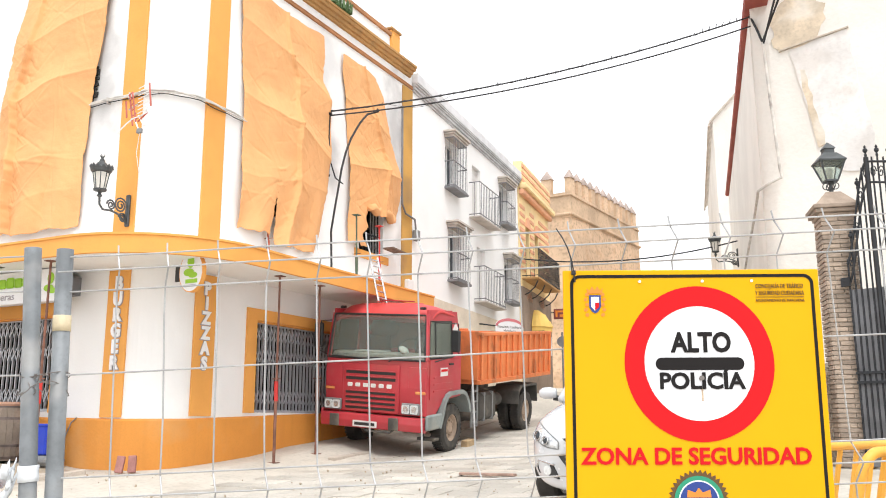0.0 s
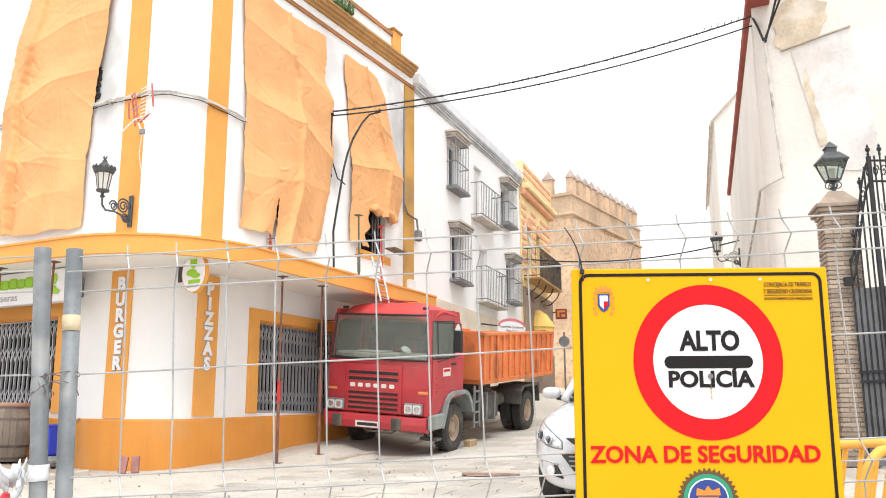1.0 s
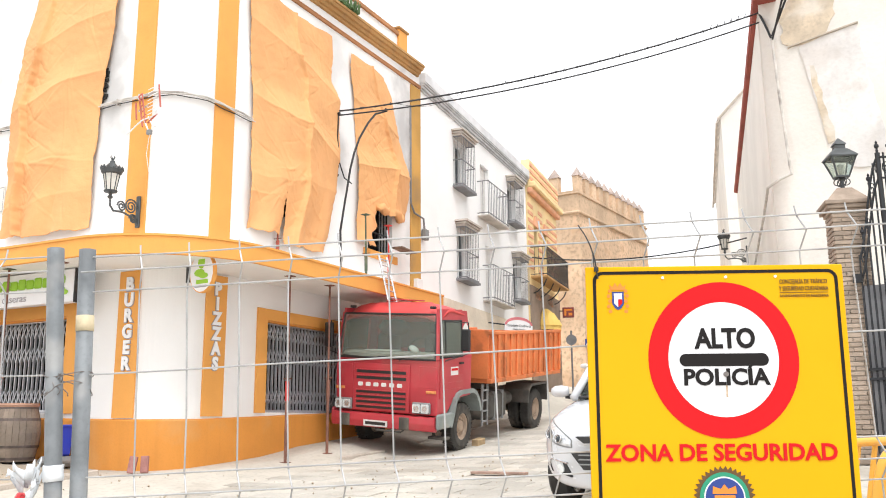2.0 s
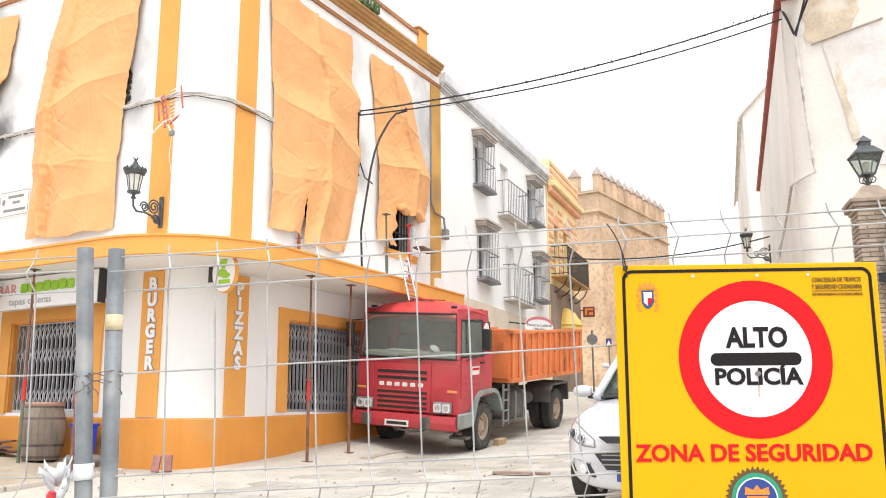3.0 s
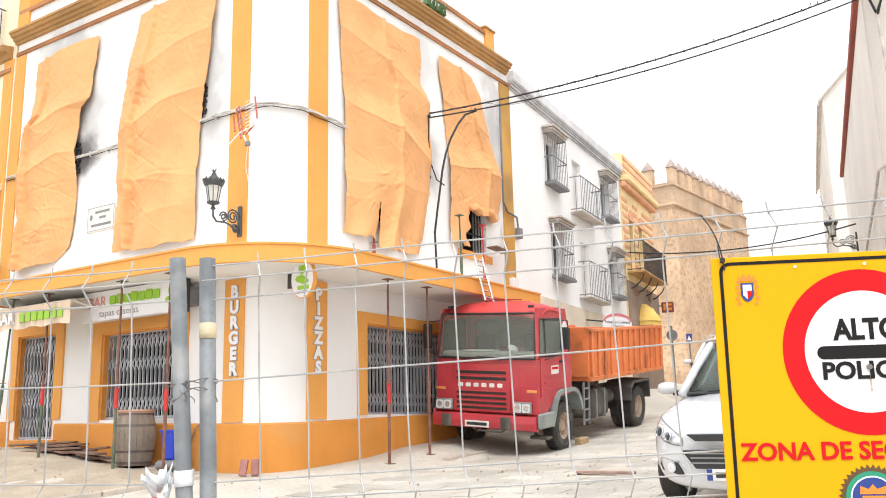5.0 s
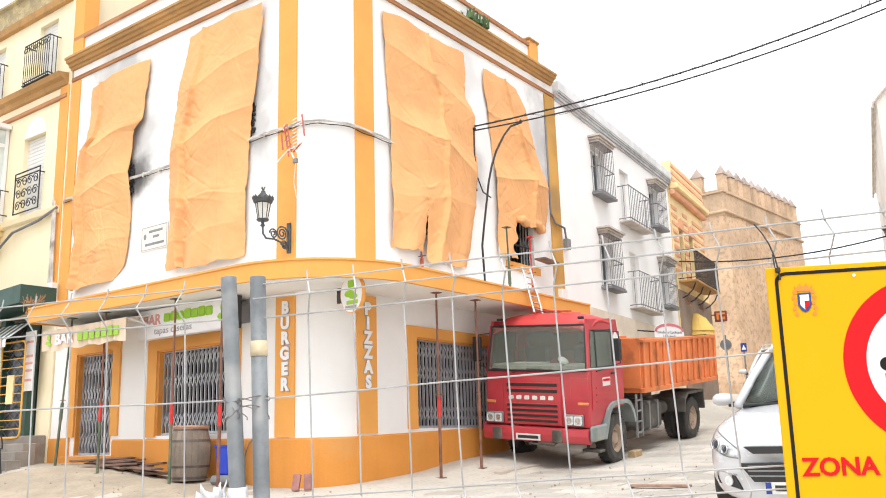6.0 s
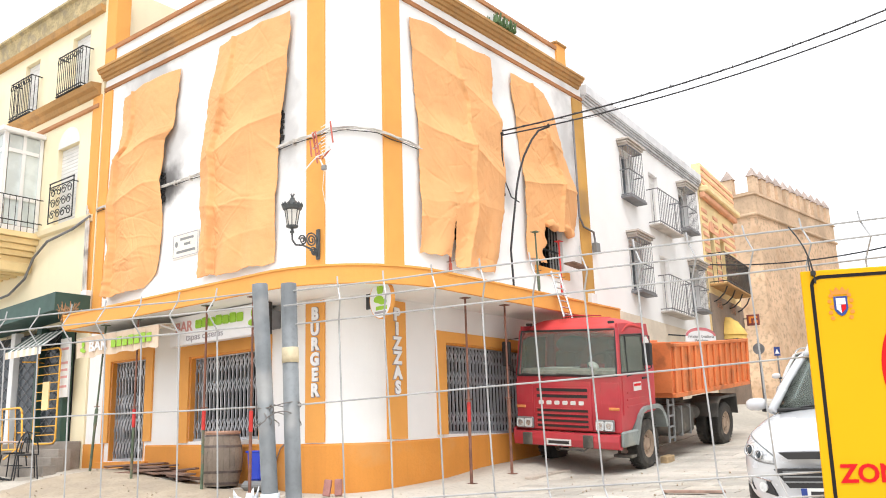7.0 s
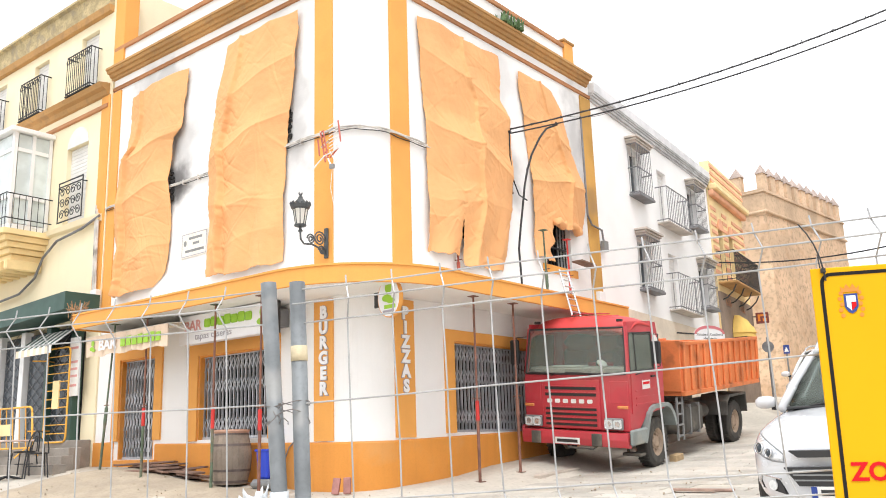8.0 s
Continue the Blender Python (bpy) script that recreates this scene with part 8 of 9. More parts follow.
part("bare_patch", newprism(ragged([(0.62, 8.5), (0.72, 8.5), (0.9, 7.4), (1.0, 6.9), (0.86, 6.8), (0.72, 7.6)], 4.0, 0.06, 0.08), -0.027, 0.2, M_CP), M_PATCH, church, "flaked strip of bare masonry")
part("drip_ledge", newprism([(0.25, 9.0), (1.59, 9.2), (1.59, 9.23), (0.25, 9.03)], -0.06, 0.1, M_CP), M_MORTAR, church, "thin drip ledge")
cc = thing("church_conduit", (-1.5, 18.05, 6.0), "painted conduit running down the church corner", "conduit")
sidep = lambda k, z: (NX + (FX - NX) * k - 0.08, NY + (FY - NY) * k, z)
part("pipe", newtube([(-1.52, 18.05, 9.25), (-1.46, 18.04, 8.0), (-1.38, 18.02, 6.5), (-1.36, 18.02, 6.3), (-1.6, 18.06, 6.22), (-1.84, 18.2, 6.12), sidep(0.12, 6.0), sidep(0.3, 5.85), sidep(0.5, 5.6)], 0.03, 7), M_CABLE_WHITE, cc)
part("lead", newtube([(-1.75, 18.25, 9.98), (-1.62, 18.1, 9.6), (-1.52, 18.05, 9.25)], 0.025, 6), M_CABLE, cc)
part("lead", newtube([(-0.95, 17.0, 10.6), (-1.2, 17.6, 9.9), (-1.5, 18.04, 9.22)], 0.022, 6), M_CABLE, cc)
part("lead", newtube([(-0.8, 17.0, 10.6), (-1.1, 17.6, 9.95), (-1.5, 18.04, 9.3)], 0.022, 6), M_CABLE, cc)
part("lead", newtube([(-1.3, 18.5, 10.3), (-1.0, 17.6, 10.2), (-0.8, 17.0, 10.65)], 0.02, 6), M_CABLE, cc)
wall_lantern("wall_lantern", Matrix.Translation(sidep(0.62, 6.6)) @ pose(0, 0, 0, 0, 0, ang + 180), "ornate black iron wall lantern on the church side")
lc = thing("thin_street_cable", (-10.4, 26.6, 6.5), "thin black cable across the street to the church lantern", "cable")
part("strand", newtube(sag_line((-10.5, 26.7, 6.9), sidep(0.62, 7.15), 0.35), 0.022, 6), M_CABLE, lc)


# ---------------------------------------------------------------- brick gate pier with its lantern
def build_pier():
    m = Matrix.Translation((-0.36, 13.55, 0)) @ pose(0, 0, 0, 0, 0, 14)
    z0 = road_z(13.5) - 0.03
    t = thing("gate_pier", tuple(m @ Vector((0, 0, z0))), "slender pale brick gate pier with a stepped cap", "pier")
    h = 0.225
    part("core", newbox(-h + 0.012, -h + 0.012, z0, h - 0.012, h - 0.012, 4.4, m=m), M_MORTAR, t, "mortar core")
    course, bh = 0.066, 0.053
    base = {}
    for L in (0.22, 0.105):
        b = bmesh.new()
        box(b, -L / 2, -0.0125, -bh / 2, L / 2, 0.0125, bh / 2, None, 0.004)
        me = bpy.data.meshes.new("brick")
        b.to_mesh(me)
        b.free()
        me.materials.append(M_BRICK)
        base[L] = me
    rng = random.Random(3)
    n = int((4.38 - z0) / course)
    inv = t.matrix_basis.inverted()
    for j in range(n):
        z = z0 + course * (j + 0.5)
        for face, rz in ((0, 0), (1, -90)):
            if j % 2 == 0:
                spans = [(-0.114, 0.22), (0.114, 0.22)]
            else:
                spans = [(-0.172, 0.105), (0.0, 0.22), (0.172, 0.105)]
            for u, L in spans:
                ob = new("brick", base[L])
                ob.parent = t
                ob.matrix_parent_inverse = inv
                ob.matrix_basis = m @ pose(0, 0, 0, 0, 0, rz) @ Matrix.Translation((u + rng.uniform(-0.003, 0.003), -h - 0.002 + rng.uniform(-0.003, 0.003), z)) @ pose(0, 0, 0, rng.uniform(-1, 1), rng.uniform(-0.6, 0.6), 0)
    for k, (e, za, zb) in enumerate(((0.03, 4.39, 4.44), (0.075, 4.442, 4.5), (0.1, 4.502, 4.56))):
        part("cap_course", newbox(-h - e, -h - e, za, h + e, h + e, zb, m=m, bevel=0.008), M_BRICK, t)
    bm = bmesh.new()
    e = h + 0.06
    vs = [bm.verts.new((sx * e, sy * e, 4.562)) for sx, sy in ((-1, -1), (1, -1), (1, 1), (-1, 1))]
    vt = [bm.verts.new((sx * 0.1, sy * 0.1, 4.78)) for sx, sy in ((-1, -1), (1, -1), (1, 1), (-1, 1))]
    bm.faces.new(vs)
    bm.faces.new(vt)
    for k in range(4):
        bm.faces.new((vs[k], vs[(k + 1) % 4], vt[(k + 1) % 4], vt[k]))
    xf(bm, bm.verts, m)
    part("cap_slope", bm, M_BRICK, t, "sloping brick cap")
    # lantern
    L = thing("pier_lantern", tuple(m @ Vector((0, 0, 4.78))), "black four-sided lantern standing on the brick pier", "lantern")
    c = m @ Vector((0, 0, 4.76))
    part("stem", lathe(bmesh.new(), [(0.05, 0), (0.03, 0.05), (0.028, 0.15), (0.06, 0.17), (0.02, 0.19)], tuple(c), 12), M_LIRON, L)
    q = Matrix.Translation(c) @ pose(0, 0, 0, 0, 0, 45 + 22)
    part("glass_body", lathe(bmesh.new(), [(0.11, 0.2), (0.235, 0.48), (0.02, 0.48)], (0, 0, 0), 4, q), M_WINDOW, L, "clear lantern glass")
    part("bulb", lathe(bmesh.new(), [(0.02, 0.2), (0.03, 0.26), (0.05, 0.32), (0.045, 0.38), (0.01, 0.4)], (0, 0, 0), 12, q), M_LGLASS, L, smooth=True)
    bm = bmesh.new()
    for k in range(4):
        a = math.pi / 2 * k
        tube(bm, [q @ Vector((0.115 * math.cos(a), 0.115 * math.sin(a), 0.2)), q @ Vector((0.245 * math.cos(a), 0.245 * math.sin(a), 0.49))], 0.014, 6)
    part("frame_bars", bm, M_LIRON, L)
    part("bottom_ring", lathe(bmesh.new(), [(0.05, 0.18), (0.13, 0.19), (0.13, 0.215), (0.05, 0.215)], (0, 0, 0), 4, q), M_LIRON, L)
    part("lantern_roof", lathe(bmesh.new(), [(0.27, 0.48), (0.275, 0.5), (0.13, 0.62), (0.1, 0.62), (0.1, 0.68), (0.12, 0.69), (0.11, 0.71), (0.01, 0.8)], (0, 0, 0), 4, q), M_LIRON, L)
    for k in range(6):
        a = 2 * math.pi * k / 6
        pts = [q @ Vector(((0.06 + 0.05 * math.sin(w)) * math.cos(a), (0.06 + 0.05 * math.sin(w)) * math.sin(a), 0.13 + 0.05 * math.cos(w))) for w in [0.5 * i for i in range(9)]]
        part("curl", newtube(pts, 0.008, 5), M_LIRON, L)
    # iron gate
    g = thing("iron_gate", tuple(m @ Vector((0.5, 0, z0))), "tall black wrought iron gate with spear finials", "gate")
    mg = m @ Matrix.Translation((h - 0.2, -h - 0.07, 0)) @ pose(0, 0, 0, 0, 0, -32)
    top = lambda u: 3.75 + 1.45 * smooth(u / 0.42) - 0.22 * max(0.0, u - 0.45)
    n = 18
    for i in range(n):
        u = 0.04 + 0.075 * i
        zt_ = top(u) - 0.05
        part("bar", newtube([mg @ Vector((u, 0, z0 + 0.15)), mg @ Vector((u, 0, zt_))], 0.013 if i != 5 else 0.035, 7), M_DARKMETAL, g)
        if i % 2 or i == 5:
            part("finial", lathe(bmesh.new(), [(0.012, 0), (0.02, 0.03), (0.012, 0.06), (0.034, 0.09), (0.03, 0.12), (0.012, 0.135), (0.02, 0.15), (0.004, 0.18)], tuple(mg @ Vector((u, 0, zt_))), 8), M_DARKMETAL, g)
    for dz in (-0.12, -0.42):
        part("top_rail", newtube([mg @ Vector((0.04 + 0.05 * i, -0.012, top(0.04 + 0.05 * i) + dz)) for i in range(27)], 0.016, 6), M_DARKMETAL, g)
    bm = bmesh.new()
    for i in range(12):
        u = 0.1 + 0.1 * i
        pts = [mg @ Vector((u + 0.045 * (1 - w / 14) * math.cos(0.8 * w), -0.01, top(u) - 0.27 + 0.1 * (1 - w / 14) * math.sin(0.8 * w))) for w in range(13)]
        tube(bm, pts, 0.009, 5)
    part("scrollwork", bm, M_DARKMETAL, g)
    for z in (z0 + 0.3, 2.0, 2.13):
        part("cross_rail", newbox(0.02, -0.03, z, 1.4, 0.01, z + 0.035, m=mg), M_DARKMETAL, g)
    part("kick_panel", newbox(0.02, 0.014, z0 + 0.02, 1.4, 0.022, 3.3, m=mg), M_GREYMETAL, g, "dark backing sheet behind the lower bars")
    part("hinge", newbox(-0.06, -0.06, 3.35, 0.06, 0.0, 3.47, m=mg), M_DARKMETAL, g)
    # low brick wall beside the pier
    w = thing("low_brick_wall", tuple(m @ Vector((-0.6, 0.3, z0))), "low pale brick wall joining the gate pier", "wall")
    part("core", newbox(-1.2, 0.12, z0, -h, 0.4, 2.25, m=m), M_MORTAR, w, "mortar core")
    for j in range(int((2.25 - z0) / course)):
        for i in range(4):
            u = -1.2 + 0.24 * i + (0.12 if j % 2 else 0.0)
            if u + 0.11 > -h - 0.02:
                continue
            ob = new("brick", base[0.22])
            ob.parent = w
            ob.matrix_parent_inverse = w.matrix_basis.inverted()
            ob.matrix_basis = m @ Matrix.Translation((u + 0.11, 0.112 + rng.uniform(-0.003, 0.003), z0 + course * (j + 0.5)))
    part("coping", newbox(-1.22, 0.08, 2.25, -h, 0.44, 2.31, m=m, bevel=0.008), M_MORTAR, w)


build_pier()


# ---------------------------------------------------------------- yellow crowd barriers
M_BARRIER = mat("chipped_yellow_barrier_paint", (0.8, 0.42, 0.06), 0.5, 0.1, 5, 0.03, 40, 0.04)


def crowd_barrier(m, w, h, n, label, r=0.019, plate=False):
    t = thing("crowd_barrier", tuple(m @ Vector((w / 2, 0, 0))), label, "barrier", "crowd barriers")
    pts = []
    rr = 0.12
    for cx, cz, a0 in ((w - rr, h - rr, 0), (rr, h - rr, 90), (rr, 0.2 + rr, 180), (w - rr, 0.2 + rr, 270)):
        pts += [m @ Vector((cx + rr * math.cos(radians(a0 + 15 * k)), 0, cz + rr * math.sin(radians(a0 + 15 * k)))) for k in range(7)]
    part("frame", newtube(pts + [pts[0]], r, 8), M_BARRIER, t, smooth=True)
    for i in range(1, n):
        u = w * i / n
        part("bar", newtube([m @ Vector((u, 0, 0.2)), m @ Vector((u, 0, h))], r * 0.55, 6), M_BARRIER, t)
    for u in (0.25, w - 0.25):
        part("foot", newtube([m @ Vector((u, -0.25, 0.02)), m @ Vector((u, 0, 0.2)), m @ Vector((u, 0.25, 0.02))], r * 0.8, 6), M_BARRIER, t)
    if plate:
        part("name_plate", newbox(w * 0.35, -0.015, h * 0.45, w * 0.65, 0.015, h * 0.68, m=m), M_YELLOWST, t)
    return t


for k, (x, y, rz, tilt) in enumerate(((-0.55, 4.9, 64, 12), (-0.30, 4.75, 58, 14), (-0.05, 4.6, 52, 10))):
    crowd_barrier(Matrix.Translation((x, y, road_z(y) + 0.0)) @ pose(0, 0, 0, tilt, 0, rz), 1.9, 1.04, 11, "chipped yellow steel crowd barrier stacked with others", 0.026)

# ---------------------------------------------------------------- bakery sign, small shop sign and posts up the street
bk = thing("bakery_sign", tuple(M_H2 @ Vector((5.6, -0.4, 3.95))), "white arched bakery sign with pink top and black lettering", "sign")
mb = M_H2 @ Matrix.Translation((5.0, -0.5, 1.79)) @ pose(0, 0, 0, 0, 0, -38) @ Matrix.Scale(0.56, 4)
arch_pts = [(0, 3.95), (1.75, 3.95), (1.75, 4.3)] + [(0.875 + 0.875 * math.cos(radians(a)), 4.3 + 0.42 * math.sin(radians(a))) for a in range(15, 180, 15)] + [(0, 4.3)]
part("panel", newprism(arch_pts, 0, 0.06, mb), M_LETTERWHITE, bk)
part("pink_arch", band([(0.875 + 0.875 * math.cos(radians(a)), 4.3 + 0.42 * math.sin(radians(a))) for a in range(0, 181, 10)], [(0.875 + 0.75 * math.cos(radians(a)), 4.3 + 0.27 * math.sin(radians(a))) for a in range(0, 181, 10)], -0.006, 0.0, mb), mat("faded_pink_print", (0.6, 0.18, 0.2), 0.6, 0.05, 3, 0.0, 30, 0.0), bk, "pink arched band")
part("lettering", letters("Panadería Confitería", 0.2, mb @ Matrix.Translation((0.875, -0.004, 4.27)), 0.003, 0.0, "CENTER", 1.5), M_BLACKPL, bk)
part("lettering", letters("Heladería", 0.2, mb @ Matrix.Translation((0.875, -0.004, 4.07)), 0.003, 0.0, "CENTER", 0.75), M_BLACKPL, bk)
part("bracket", newtube([M_H2 @ Vector((4.9, -0.045, 4.26)), mb @ Vector((0.02, 0.03, 4.3))], 0.02, 6), M_DARKMETAL, bk)
os_ = thing("shop_sign", tuple(M_H3R @ Vector((4.35, -0.16, 5.5))), "small square orange and dark projecting shop sign", "sign")
ms = M_H3R @ Matrix.Translation((4.35, -0.16, 0.0)) @ pose(0, 0, 0, 0, 0, -82)
part("panel", newbox(0, 0, 5.34, 0.44, 0.08, 5.74, m=ms, bevel=0.02), mat("dark_red_sign_panel", (0.22, 0.05, 0.04), 0.5, 0.05, 3, 0.0, 30, 0.0), os_)
part("mark", newbox(0.07, -0.006, 5.42, 0.15, 0.0, 5.67, m=ms), M_SORANGE, os_)
part("mark", newbox(0.152, -0.006, 5.6, 0.37, 0.0, 5.67, m=ms), M_SORANGE, os_)
part("mark", newbox(0.23, -0.006, 5.42, 0.37, 0.0, 5.52, m=ms), M_SORANGE, os_)
part("bracket", newtube([M_H3R @ Vector((4.35, -0.055, 5.6)), ms @ Vector((0.05, 0.04, 5.6))], 0.02, 6), M_DARKMETAL, os_)
def post_sign(x, y, h, kind, label):
    z = ground_z(x, y) - 0.03
    t = thing("street_sign", (x, y, z), label, "road sign", "street signs")
    part("pole", newtube([(x, y, z), (x, y, z + h)], 0.035, 10), M_GREYMETAL, t)
    if kind == "round":
        part("disc", disc(bmesh.new(), 0, z + h - 0.35, 0.2, -0.06, -0.045, Matrix.Translation((x, y, 0)) @ pose(0, 0, 0, 0, 0, 20), 28), M_GREYMETAL, t, "grey back of a round sign")
    else:
        mm = Matrix.Translation((x, y, 0)) @ pose(0, 0, 0, 0, 0, 15)
        part("plate", newbox(-0.12, -0.06, z + h - 0.36, 0.12, -0.045, z + h, m=mm), M_SBLUE, t, "blue plate")
        part("triangle", newprism([(-0.09, z + h - 0.28), (0.09, z + h - 0.28), (0, z + h - 0.08)], -0.066, -0.061, mm), M_LETTERWHITE, t)


post_sign(-10.43, 31.0, 4.82 - ground_z(-10.43, 31.0), "round", "round traffic sign seen from behind on a grey pole")
post_sign(-11.52, 36.5, 5.0 - ground_z(-11.52, 36.5), "plate", "blue pedestrian sign plate on a grey pole")
mbx = thing("meter_box", tuple(M_H3 @ Vector((5.6, -0.1, 4.0))), "white meter box on the ochre house", "box")
part("box", newbox(5.4, -0.2, 3.9, 6.0, -0.055, 4.6, m=M_H3, bevel=0.02), M_WHITEPAINT, mbx)

# ---------------------------------------------------------------- the shopfront under the cream house, steps, chairs
sf = thing("green_shopfront", (-19.5, 9.6, 1.8), "dark green shopfront with a deep canopy and glass doors", "shopfront")
part("canopy_box", newprism([(-22.0, 4.28), (-17.42, 4.45), (-17.42, 4.83), (-22.0, 4.66)], 8.9, 9.68), M_GREEN, sf, "dark green canopy box")
part("yellow_panel", newbox(-23.2, 8.86, 4.25, -20.6, 8.9, 4.6), M_YELLOW, sf, "yellow panel")
for x in (-18.1, -19.2, -20.4, -21.6):
    part("door_post", newbox(x - 0.1, 9.5, 1.72, x + 0.1, 9.7, 4.3, bevel=0.01), M_GREEN if x > -20 else M_WHITEPAINT, sf)
for x in (-18.65, -19.8, -21.0):
    part("glass_door", newbox(x - 0.45, 9.62, 1.75, x + 0.45, 9.64, 4.2), M_GLASSDARK, sf, "dark glass door")
    bm = bmesh.new()
    for k in range(9):
        for s in (-1, 1):
            a, b = (x - 0.42, 9.6, 1.9 + 0.25 * k), (x + 0.42, 9.6, 1.9 + 0.25 * k + 0.55 * s)
            tube(bm, [a, b], 0.006, 4)
    part("lattice_grille", bm, M_GREYMETAL, sf, "thin lattice grille")
part("poster", newbox(-18.15, 9.47, 2.7, -17.75, 9.495, 3.95), M_PAPER, sf, "white printed menu panel")
for z in (2.9, 3.1, 3.25, 3.4, 3.7):
    part("poster_bar", newbox(-18.1, 9.466, z, -17.8, 9.4695, z + 0.05), M_PALEPINK, sf, "unreadable print")
st_aw = thing("striped_awning", (-18.8, 9.2, 3.9), "small striped drop awning over the shop door", "awning")
for i in range(12):
    x = -19.6 + 0.13 * i
    part("stripe", quad_plate([(x, 9.0, 3.75), (x + 0.13, 9.0, 3.75), (x + 0.13, 9.5, 4.15), (x, 9.5, 4.15)], 0.008, Matrix.Identity(4)), M_PAPER if i % 2 else M_GREEN, st_aw)
    part("valance_stripe", newbox(x, 8.985, 3.6, x + 0.13, 8.997, 3.75), M_PAPER if i % 2 else M_AWN, st_aw)
nest = thing("dry_plant", (-16.9, 9.1, 4.35), "tangle of dry brown plant stems under the canopy", "plant")
rng = random.Random(8)
bm = bmesh.new()
for i in range(60):
    a = Vector((-16.95 + 0.25 * rng.uniform(-1, 1), 8.95 + 0.1 * rng.uniform(-1, 1), 4.2 + 0.2 * rng.random()))
    tube(bm, [a, a + Vector((0.18 * rng.uniform(-1, 1), 0.1 * rng.uniform(-1, 1), 0.25 * rng.uniform(-0.4, 1)))], 0.008, 4)
tagged(part("stems", bm, mat("dry_stem", (0.36, 0.2, 0.1), 0.9, 0.2, 8, 0.0, 40, 0.0), nest), kind="stuff")
M_STEP = mat("worn_grey_step_stone", (0.3, 0.265, 0.23), 0.85, 0.18, 2.0, 0.1, 40, 0.25)
stp = thing("stone_steps", (-19.0, 9.2, 1.2), "four worn stone steps up to the shop door", "steps")
for i in range(4):
    part("tread", newbox(-22.5, 8.55 + 0.28 * i, 1.0, -16.78 - 0.25 * i, 9.72, 1.32 + 0.155 * i, bevel=0.012) if i == 3 else newbox(-22.5, 8.55 + 0.28 * i, 1.0, -16.78 - 0.25 * i, 8.829 + 0.28 * i, 1.32 + 0.155 * i, bevel=0.012), M_STEP, stp)
crowd_barrier(Matrix.Translation((-18.9, 9.32, 1.75)) @ pose(0, 0, 0, -4, 90, 0) @ Matrix.Translation((-2.0, 0, -0.1)), 2.0, 1.04, 11, "yellow steel crowd barrier stood on end on the steps", 0.02, True)
crowd_barrier(Matrix.Translation((-20.6, 8.75, 1.45)) @ pose(0, 0, 0, 4, 0, 2), 2.4, 1.04, 9, "yellow steel crowd barrier standing across the steps", 0.02, True)


def bistro_chair(m, label):
    t = thing("bistro_chair", tuple(m @ Vector((0, 0, 0))), label, "chair", "terrace chairs")
    part("seat", lathe(bmesh.new(), [(0.02, 0.44), (0.2, 0.44), (0.21, 0.46), (0.19, 0.475), (0.02, 0.475)], (0, 0, 0), 20, m), M_BLACKPL, t)
    bm = bmesh.new()
    tube(bm, [m @ Vector((0.19 * math.cos(a), 0.19 + 0.04 * math.sin(a), 0.45 + 0.42 * math.sin(a))) for a in [math.pi * k / 14 for k in range(15)]], 0.013, 7)
    part("backrest_hoop", bm, M_DARKMETAL, t)
    bm = bmesh.new()
    tube(bm, [m @ Vector((0.11 * math.cos(a), 0.19 + 0.03 * math.sin(a), 0.46 + 0.3 * math.sin(a))) for a in [math.pi * k / 12 for k in range(13)]], 0.011, 7)
    part("backrest_hoop", bm, M_DARKMETAL, t)
    for sx, sy in ((-1, -1), (1, -1), (-1, 1), (1, 1)):
        part("leg", newtube([m @ Vector((sx * 0.16, sy * 0.16, 0.44)), m @ Vector((sx * 0.2, sy * 0.21, 0.0))], 0.013, 7), M_DARKMETAL, t)
    part("leg_ring", newtube([m @ Vector((0.165 * math.cos(2 * math.pi * k / 20), 0.165 * math.sin(2 * math.pi * k / 20), 0.22)) for k in range(21)], 0.009, 6), M_DARKMETAL, t)
    return t


ch = bistro_chair(Matrix.Translation((-16.75, 8.2, ground_z(-16.75, 8.2) - 0.02)) @ pose(0, 0, 0, 0, 0, 250), "black bent metal terrace chair beside a small table")
copy_thing(ch, Matrix.Translation((-17.75, 8.45, ground_z(-17.75, 8.45) - 0.02)) @ pose(0, 0, 0, 0, 0, 60))
tb = thing("terrace_table", (-17.4, 8.0, ground_z(-17.4, 8.0)), "small pale topped terrace table with iron legs", "table")
tz = ground_z(-17.4, 8.0) - 0.02
part("tabletop", newbox(-17.75, 7.7, tz + 0.72, -17.05, 8.3, tz + 0.75, bevel=0.008), mat("pale_pink_laminate", (0.66, 0.52, 0.47), 0.45, 0.05, 4, 0.0, 40, 0.0), tb)
part("column", newtube([(-17.4, 8.0, tz + 0.03), (-17.4, 8.0, tz + 0.72)], 0.03, 10), M_DARKMETAL, tb)
for k in range(4):
    a = math.pi / 2 * k + 0.6
    part("foot", newtube([(-17.4, 8.0, tz + 0.08), (-17.4 + 0.3 * math.cos(a), 8.0 + 0.3 * math.sin(a), tz + 0.015)], 0.02, 7), M_DARKMETAL, tb)

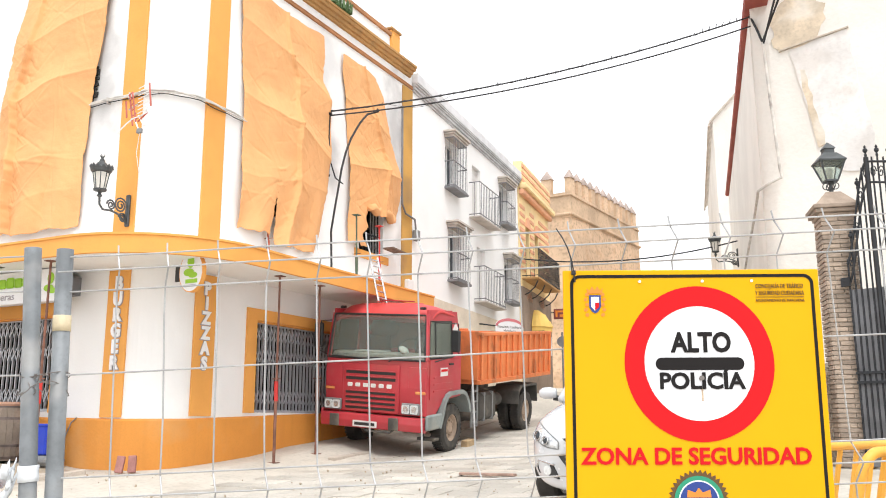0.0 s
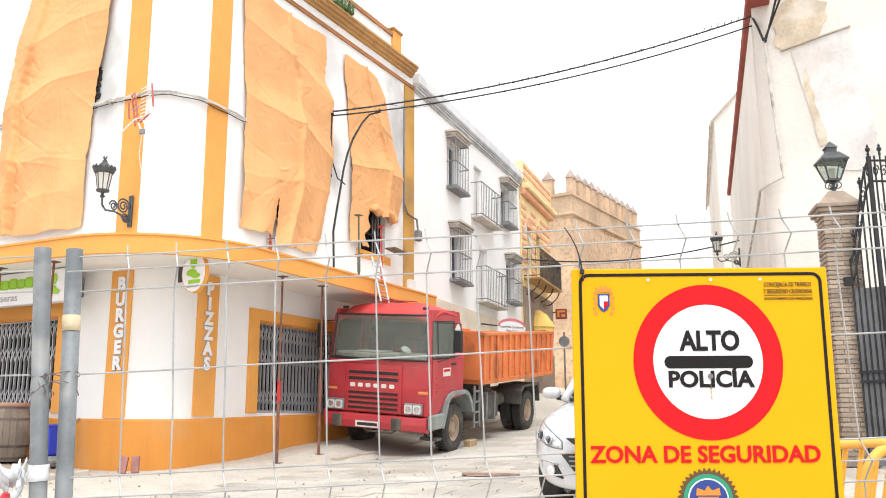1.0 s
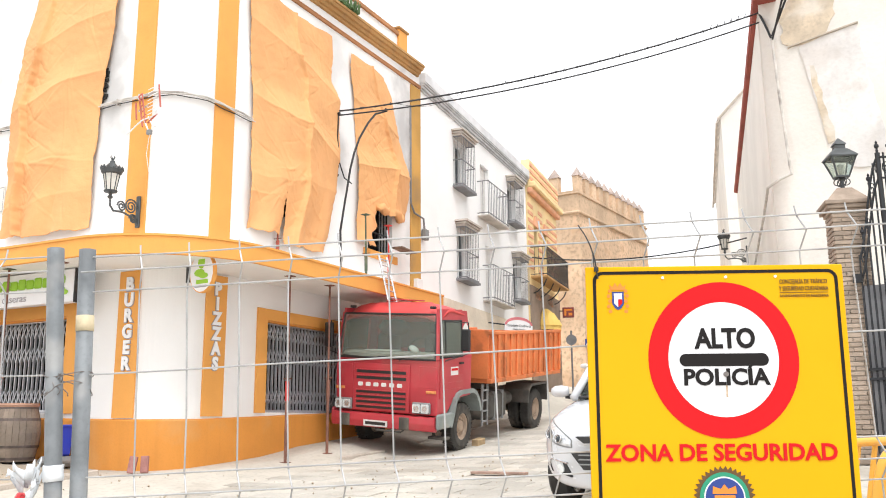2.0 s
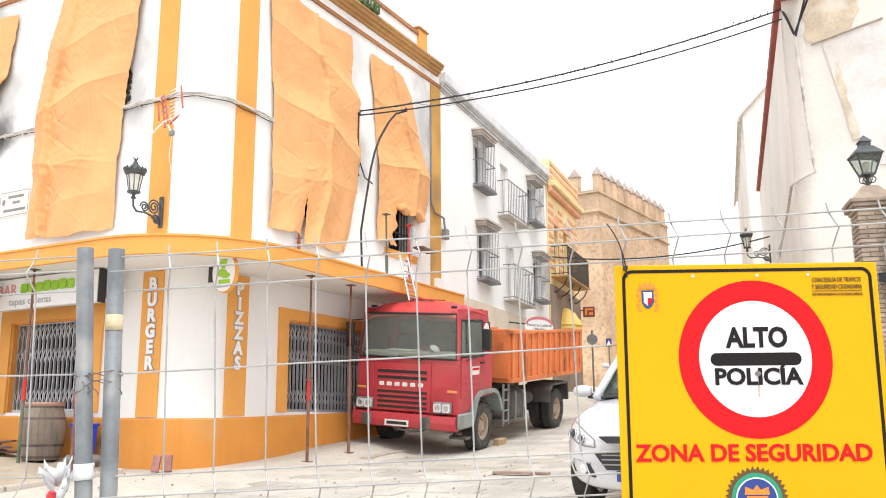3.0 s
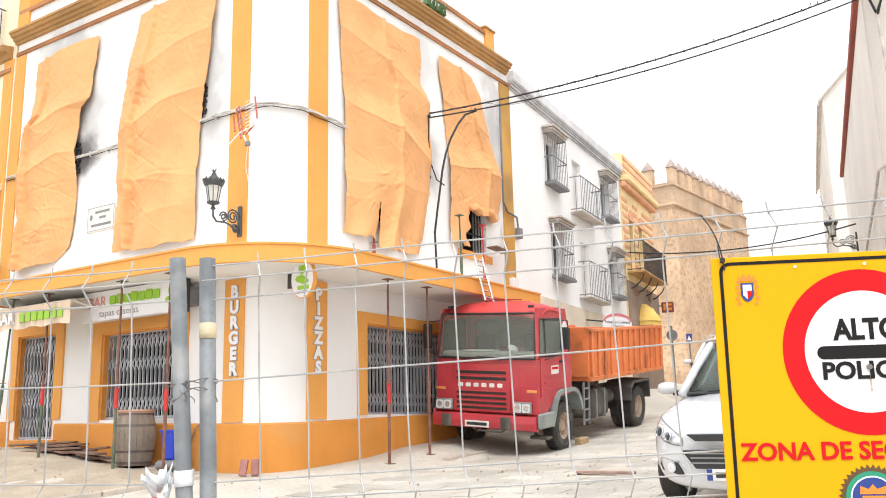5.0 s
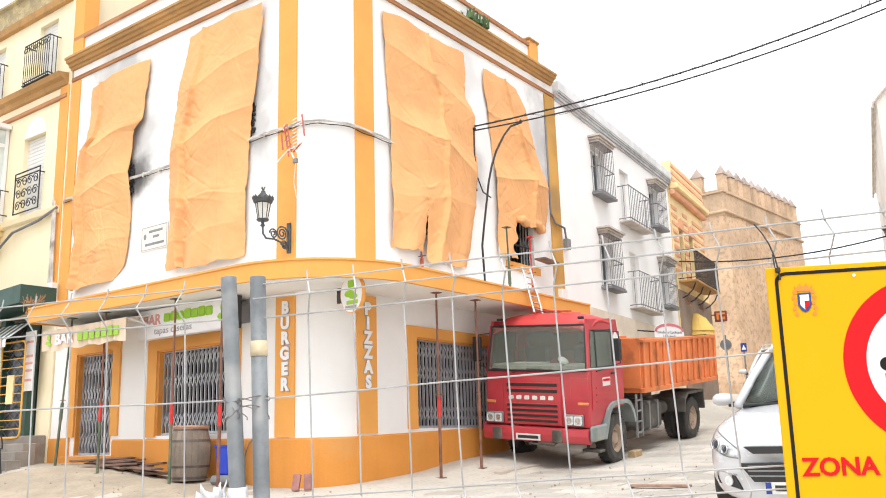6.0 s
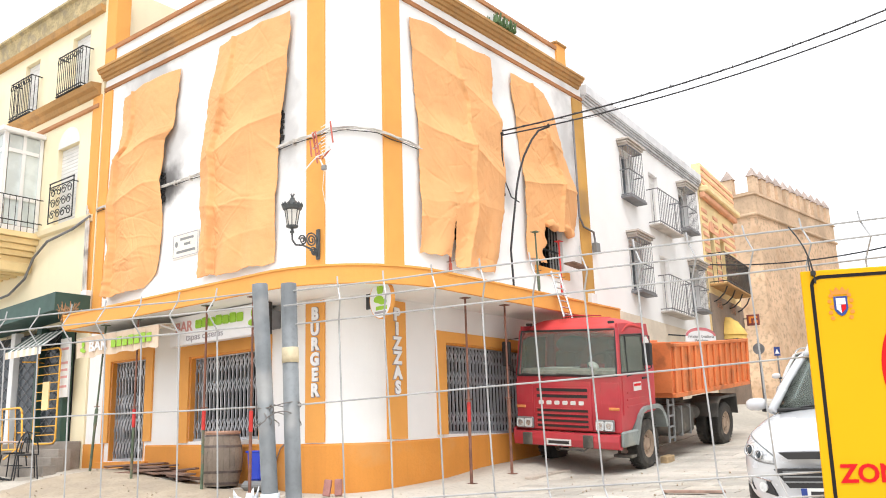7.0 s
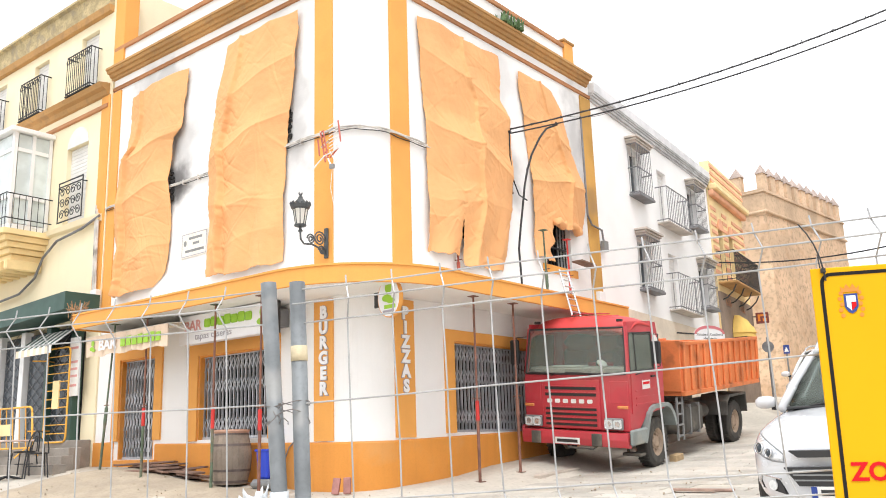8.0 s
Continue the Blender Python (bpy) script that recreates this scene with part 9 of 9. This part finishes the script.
# ---------------------------------------------------------------- ground dressing: sand, kerbs, slabs
def drape(x0, y0, x1, y1, h, seed, material, name, label, nx=40, ny=24):
    bm = bmesh.new()
    g = []
    for j in range(ny + 1):
        row = []
        for i in range(nx + 1):
            x, y = x0 + (x1 - x0) * i / nx, y0 + (y1 - y0) * j / ny
            e = min(i / nx, 1 - i / nx, j / ny, 1 - j / ny) * 5
            k = min(1.0, e)
            k *= 0.75 + 0.5 * noise.noise((x * 0.8, y * 0.8, seed))
            row.append(bm.verts.new((x + 0.3 * noise.noise((y, x, seed)), y + 0.3 * noise.noise((x, y, seed + 3)), ground_z(x, y) - 0.05 + h * k + 0.016 * noise.noise((x * 5, y * 5, seed)))))
        g.append(row)
    for r0, r1 in zip(g, g[1:]):
        for i in range(nx):
            bm.faces.new((r0[i], r0[i + 1], r1[i + 1], r1[i]))
    return tagged(solid(name, bm, material, True), label, "sand", kind="stuff")


drape(-16.6, 6.0, -10.9, 9.6, 0.07, 2.0, M_SAND, "spilled_sand", "spilled dusty sand over the footway")
rub = bmesh.new()
rng = random.Random(21)
for i in range(420):
    x = rng.uniform(-16.5, -3.0)
    y = rng.uniform(6.0, 14.0) if x > -9.0 else rng.uniform(6.0, 9.3)
    s = rng.choice((0.004, 0.006, 0.009, 0.013))
    z = ground_z(x, y) + 0.005
    box(rub, -s, -s * 0.8, -s, s, s * 0.7, s * 0.6, Matrix.Translation((x, y, z)) @ pose(0, 0, 0, rng.uniform(0, 40), rng.uniform(0, 40), rng.uniform(0, 180)))
tagged(solid("rubble", rub, M_SAND), "scattered crumbs of mortar and stone", "rubble", kind="stuff")

kb = tagged(new("kerb"), "worn brownish granite kerb stones", "kerb", kind="structure")
for (xa, ya), (xb, yb), n, hh in (((-10.4, 9.25), (-11.9, 5.6), 5, 0.1), ((-8.35, 12.55), (-8.35, 13.9), 2, 0.11), ((-8.35, 15.2), (-8.35, 22.0), 8, 0.1)):
    for i in range(n):
        a, b = Vector((xa + (xb - xa) * i / n, ya + (yb - ya) * i / n, 0)), Vector((xa + (xb - xa) * (i + 0.97) / n, ya + (yb - ya) * (i + 0.97) / n, 0))
        c = (a + b) / 2
        Lk = (b - a).length / 2
        zz = (ground_z(a.x, a.y) + ground_z(b.x, b.y)) / 2
        pitch = math.atan2(ground_z(b.x, b.y) - ground_z(a.x, a.y), 2 * Lk)
        mk_ = Matrix.Translation((c.x, c.y, zz)) @ Matrix.Rotation(math.atan2(b.y - a.y, b.x - a.x), 4, "Z") @ Matrix.Rotation(-pitch, 4, "Y")
        ob = solid("kerb_stone", newbox(-Lk, -0.07, -0.12, Lk, 0.07, hh - 0.05, m=mk_, bevel=0.015), M_KERB)
        ob.parent = kb
pl_ = thing("timber_beam", (-5.0, 11.4, road_z(11.4)), "reddish timber batten lying on the street", "beam")
part("batten", newbox(-0.40, -0.06, 0, 0.42, 0.06, 0.035, m=Matrix.Translation((-4.95, 11.3, road_z(11.3) - 0.012)) @ pose(0, 0, 0, 0, 0, 1), bevel=0.006), mat("reddish_timber", (0.36, 0.24, 0.19), 0.85, 0.2, 5, 0.1, 40, 0.2), pl_)

# paving slabs, each its own piece
pave = tagged(new("pavement"), "dusty concrete street slabs with open joints", "pavement", kind="structure")
rng = random.Random(2)
sizes = {}
for L, Wd, mt in ((0.575, 0.375, M_SLAB), (0.225, 0.11, M_REDPAVE)):
    b = bmesh.new()
    box(b, -L / 2, -Wd / 2, -0.03, L / 2, Wd / 2, 0.0, None, 0.006)
    me = bpy.data.meshes.new("slab")
    b.to_mesh(me)
    b.free()
    me.materials.append(mt)
    sizes[L] = me


def lay(x, y, key, name, turn=0.0):
    z = ground_z(x, y)
    sx = (ground_z(x + 0.2, y) - ground_z(x - 0.2, y)) / 0.4
    sy = (ground_z(x, y + 0.2) - ground_z(x, y - 0.2)) / 0.4
    ob = new(name, sizes[key])
    ob.parent = pave
    ob.matrix_basis = Matrix.Translation((x, y, z - 0.016 + rng.uniform(-0.003, 0.003))) @ pose(0, 0, 0, math.degrees(math.atan(sy)) + rng.uniform(-0.3, 0.3), -math.degrees(math.atan(sx)) + rng.uniform(-0.3, 0.3), turn)


for j in range(27):
    for i in range(15):
        x = -9.2 + 0.6 * i * 0.62 * 1.6 + (0.3 if j % 2 else 0.0)
        y = 7.2 + 0.4 * j
        if x > -3.4 or x < -8.35:
            continue
        if -5.2 < x < -3.6 and y < 9.0:
            continue
        if rng.random() < 0.06:
            continue
        lay(x, y, 0.575, "slab")
for j in range(15):
    for i in range(7):
        lay(-5.1 + 0.235 * i + (0.117 if j % 2 else 0), 7.15 + 0.12 * j, 0.225, "paver")
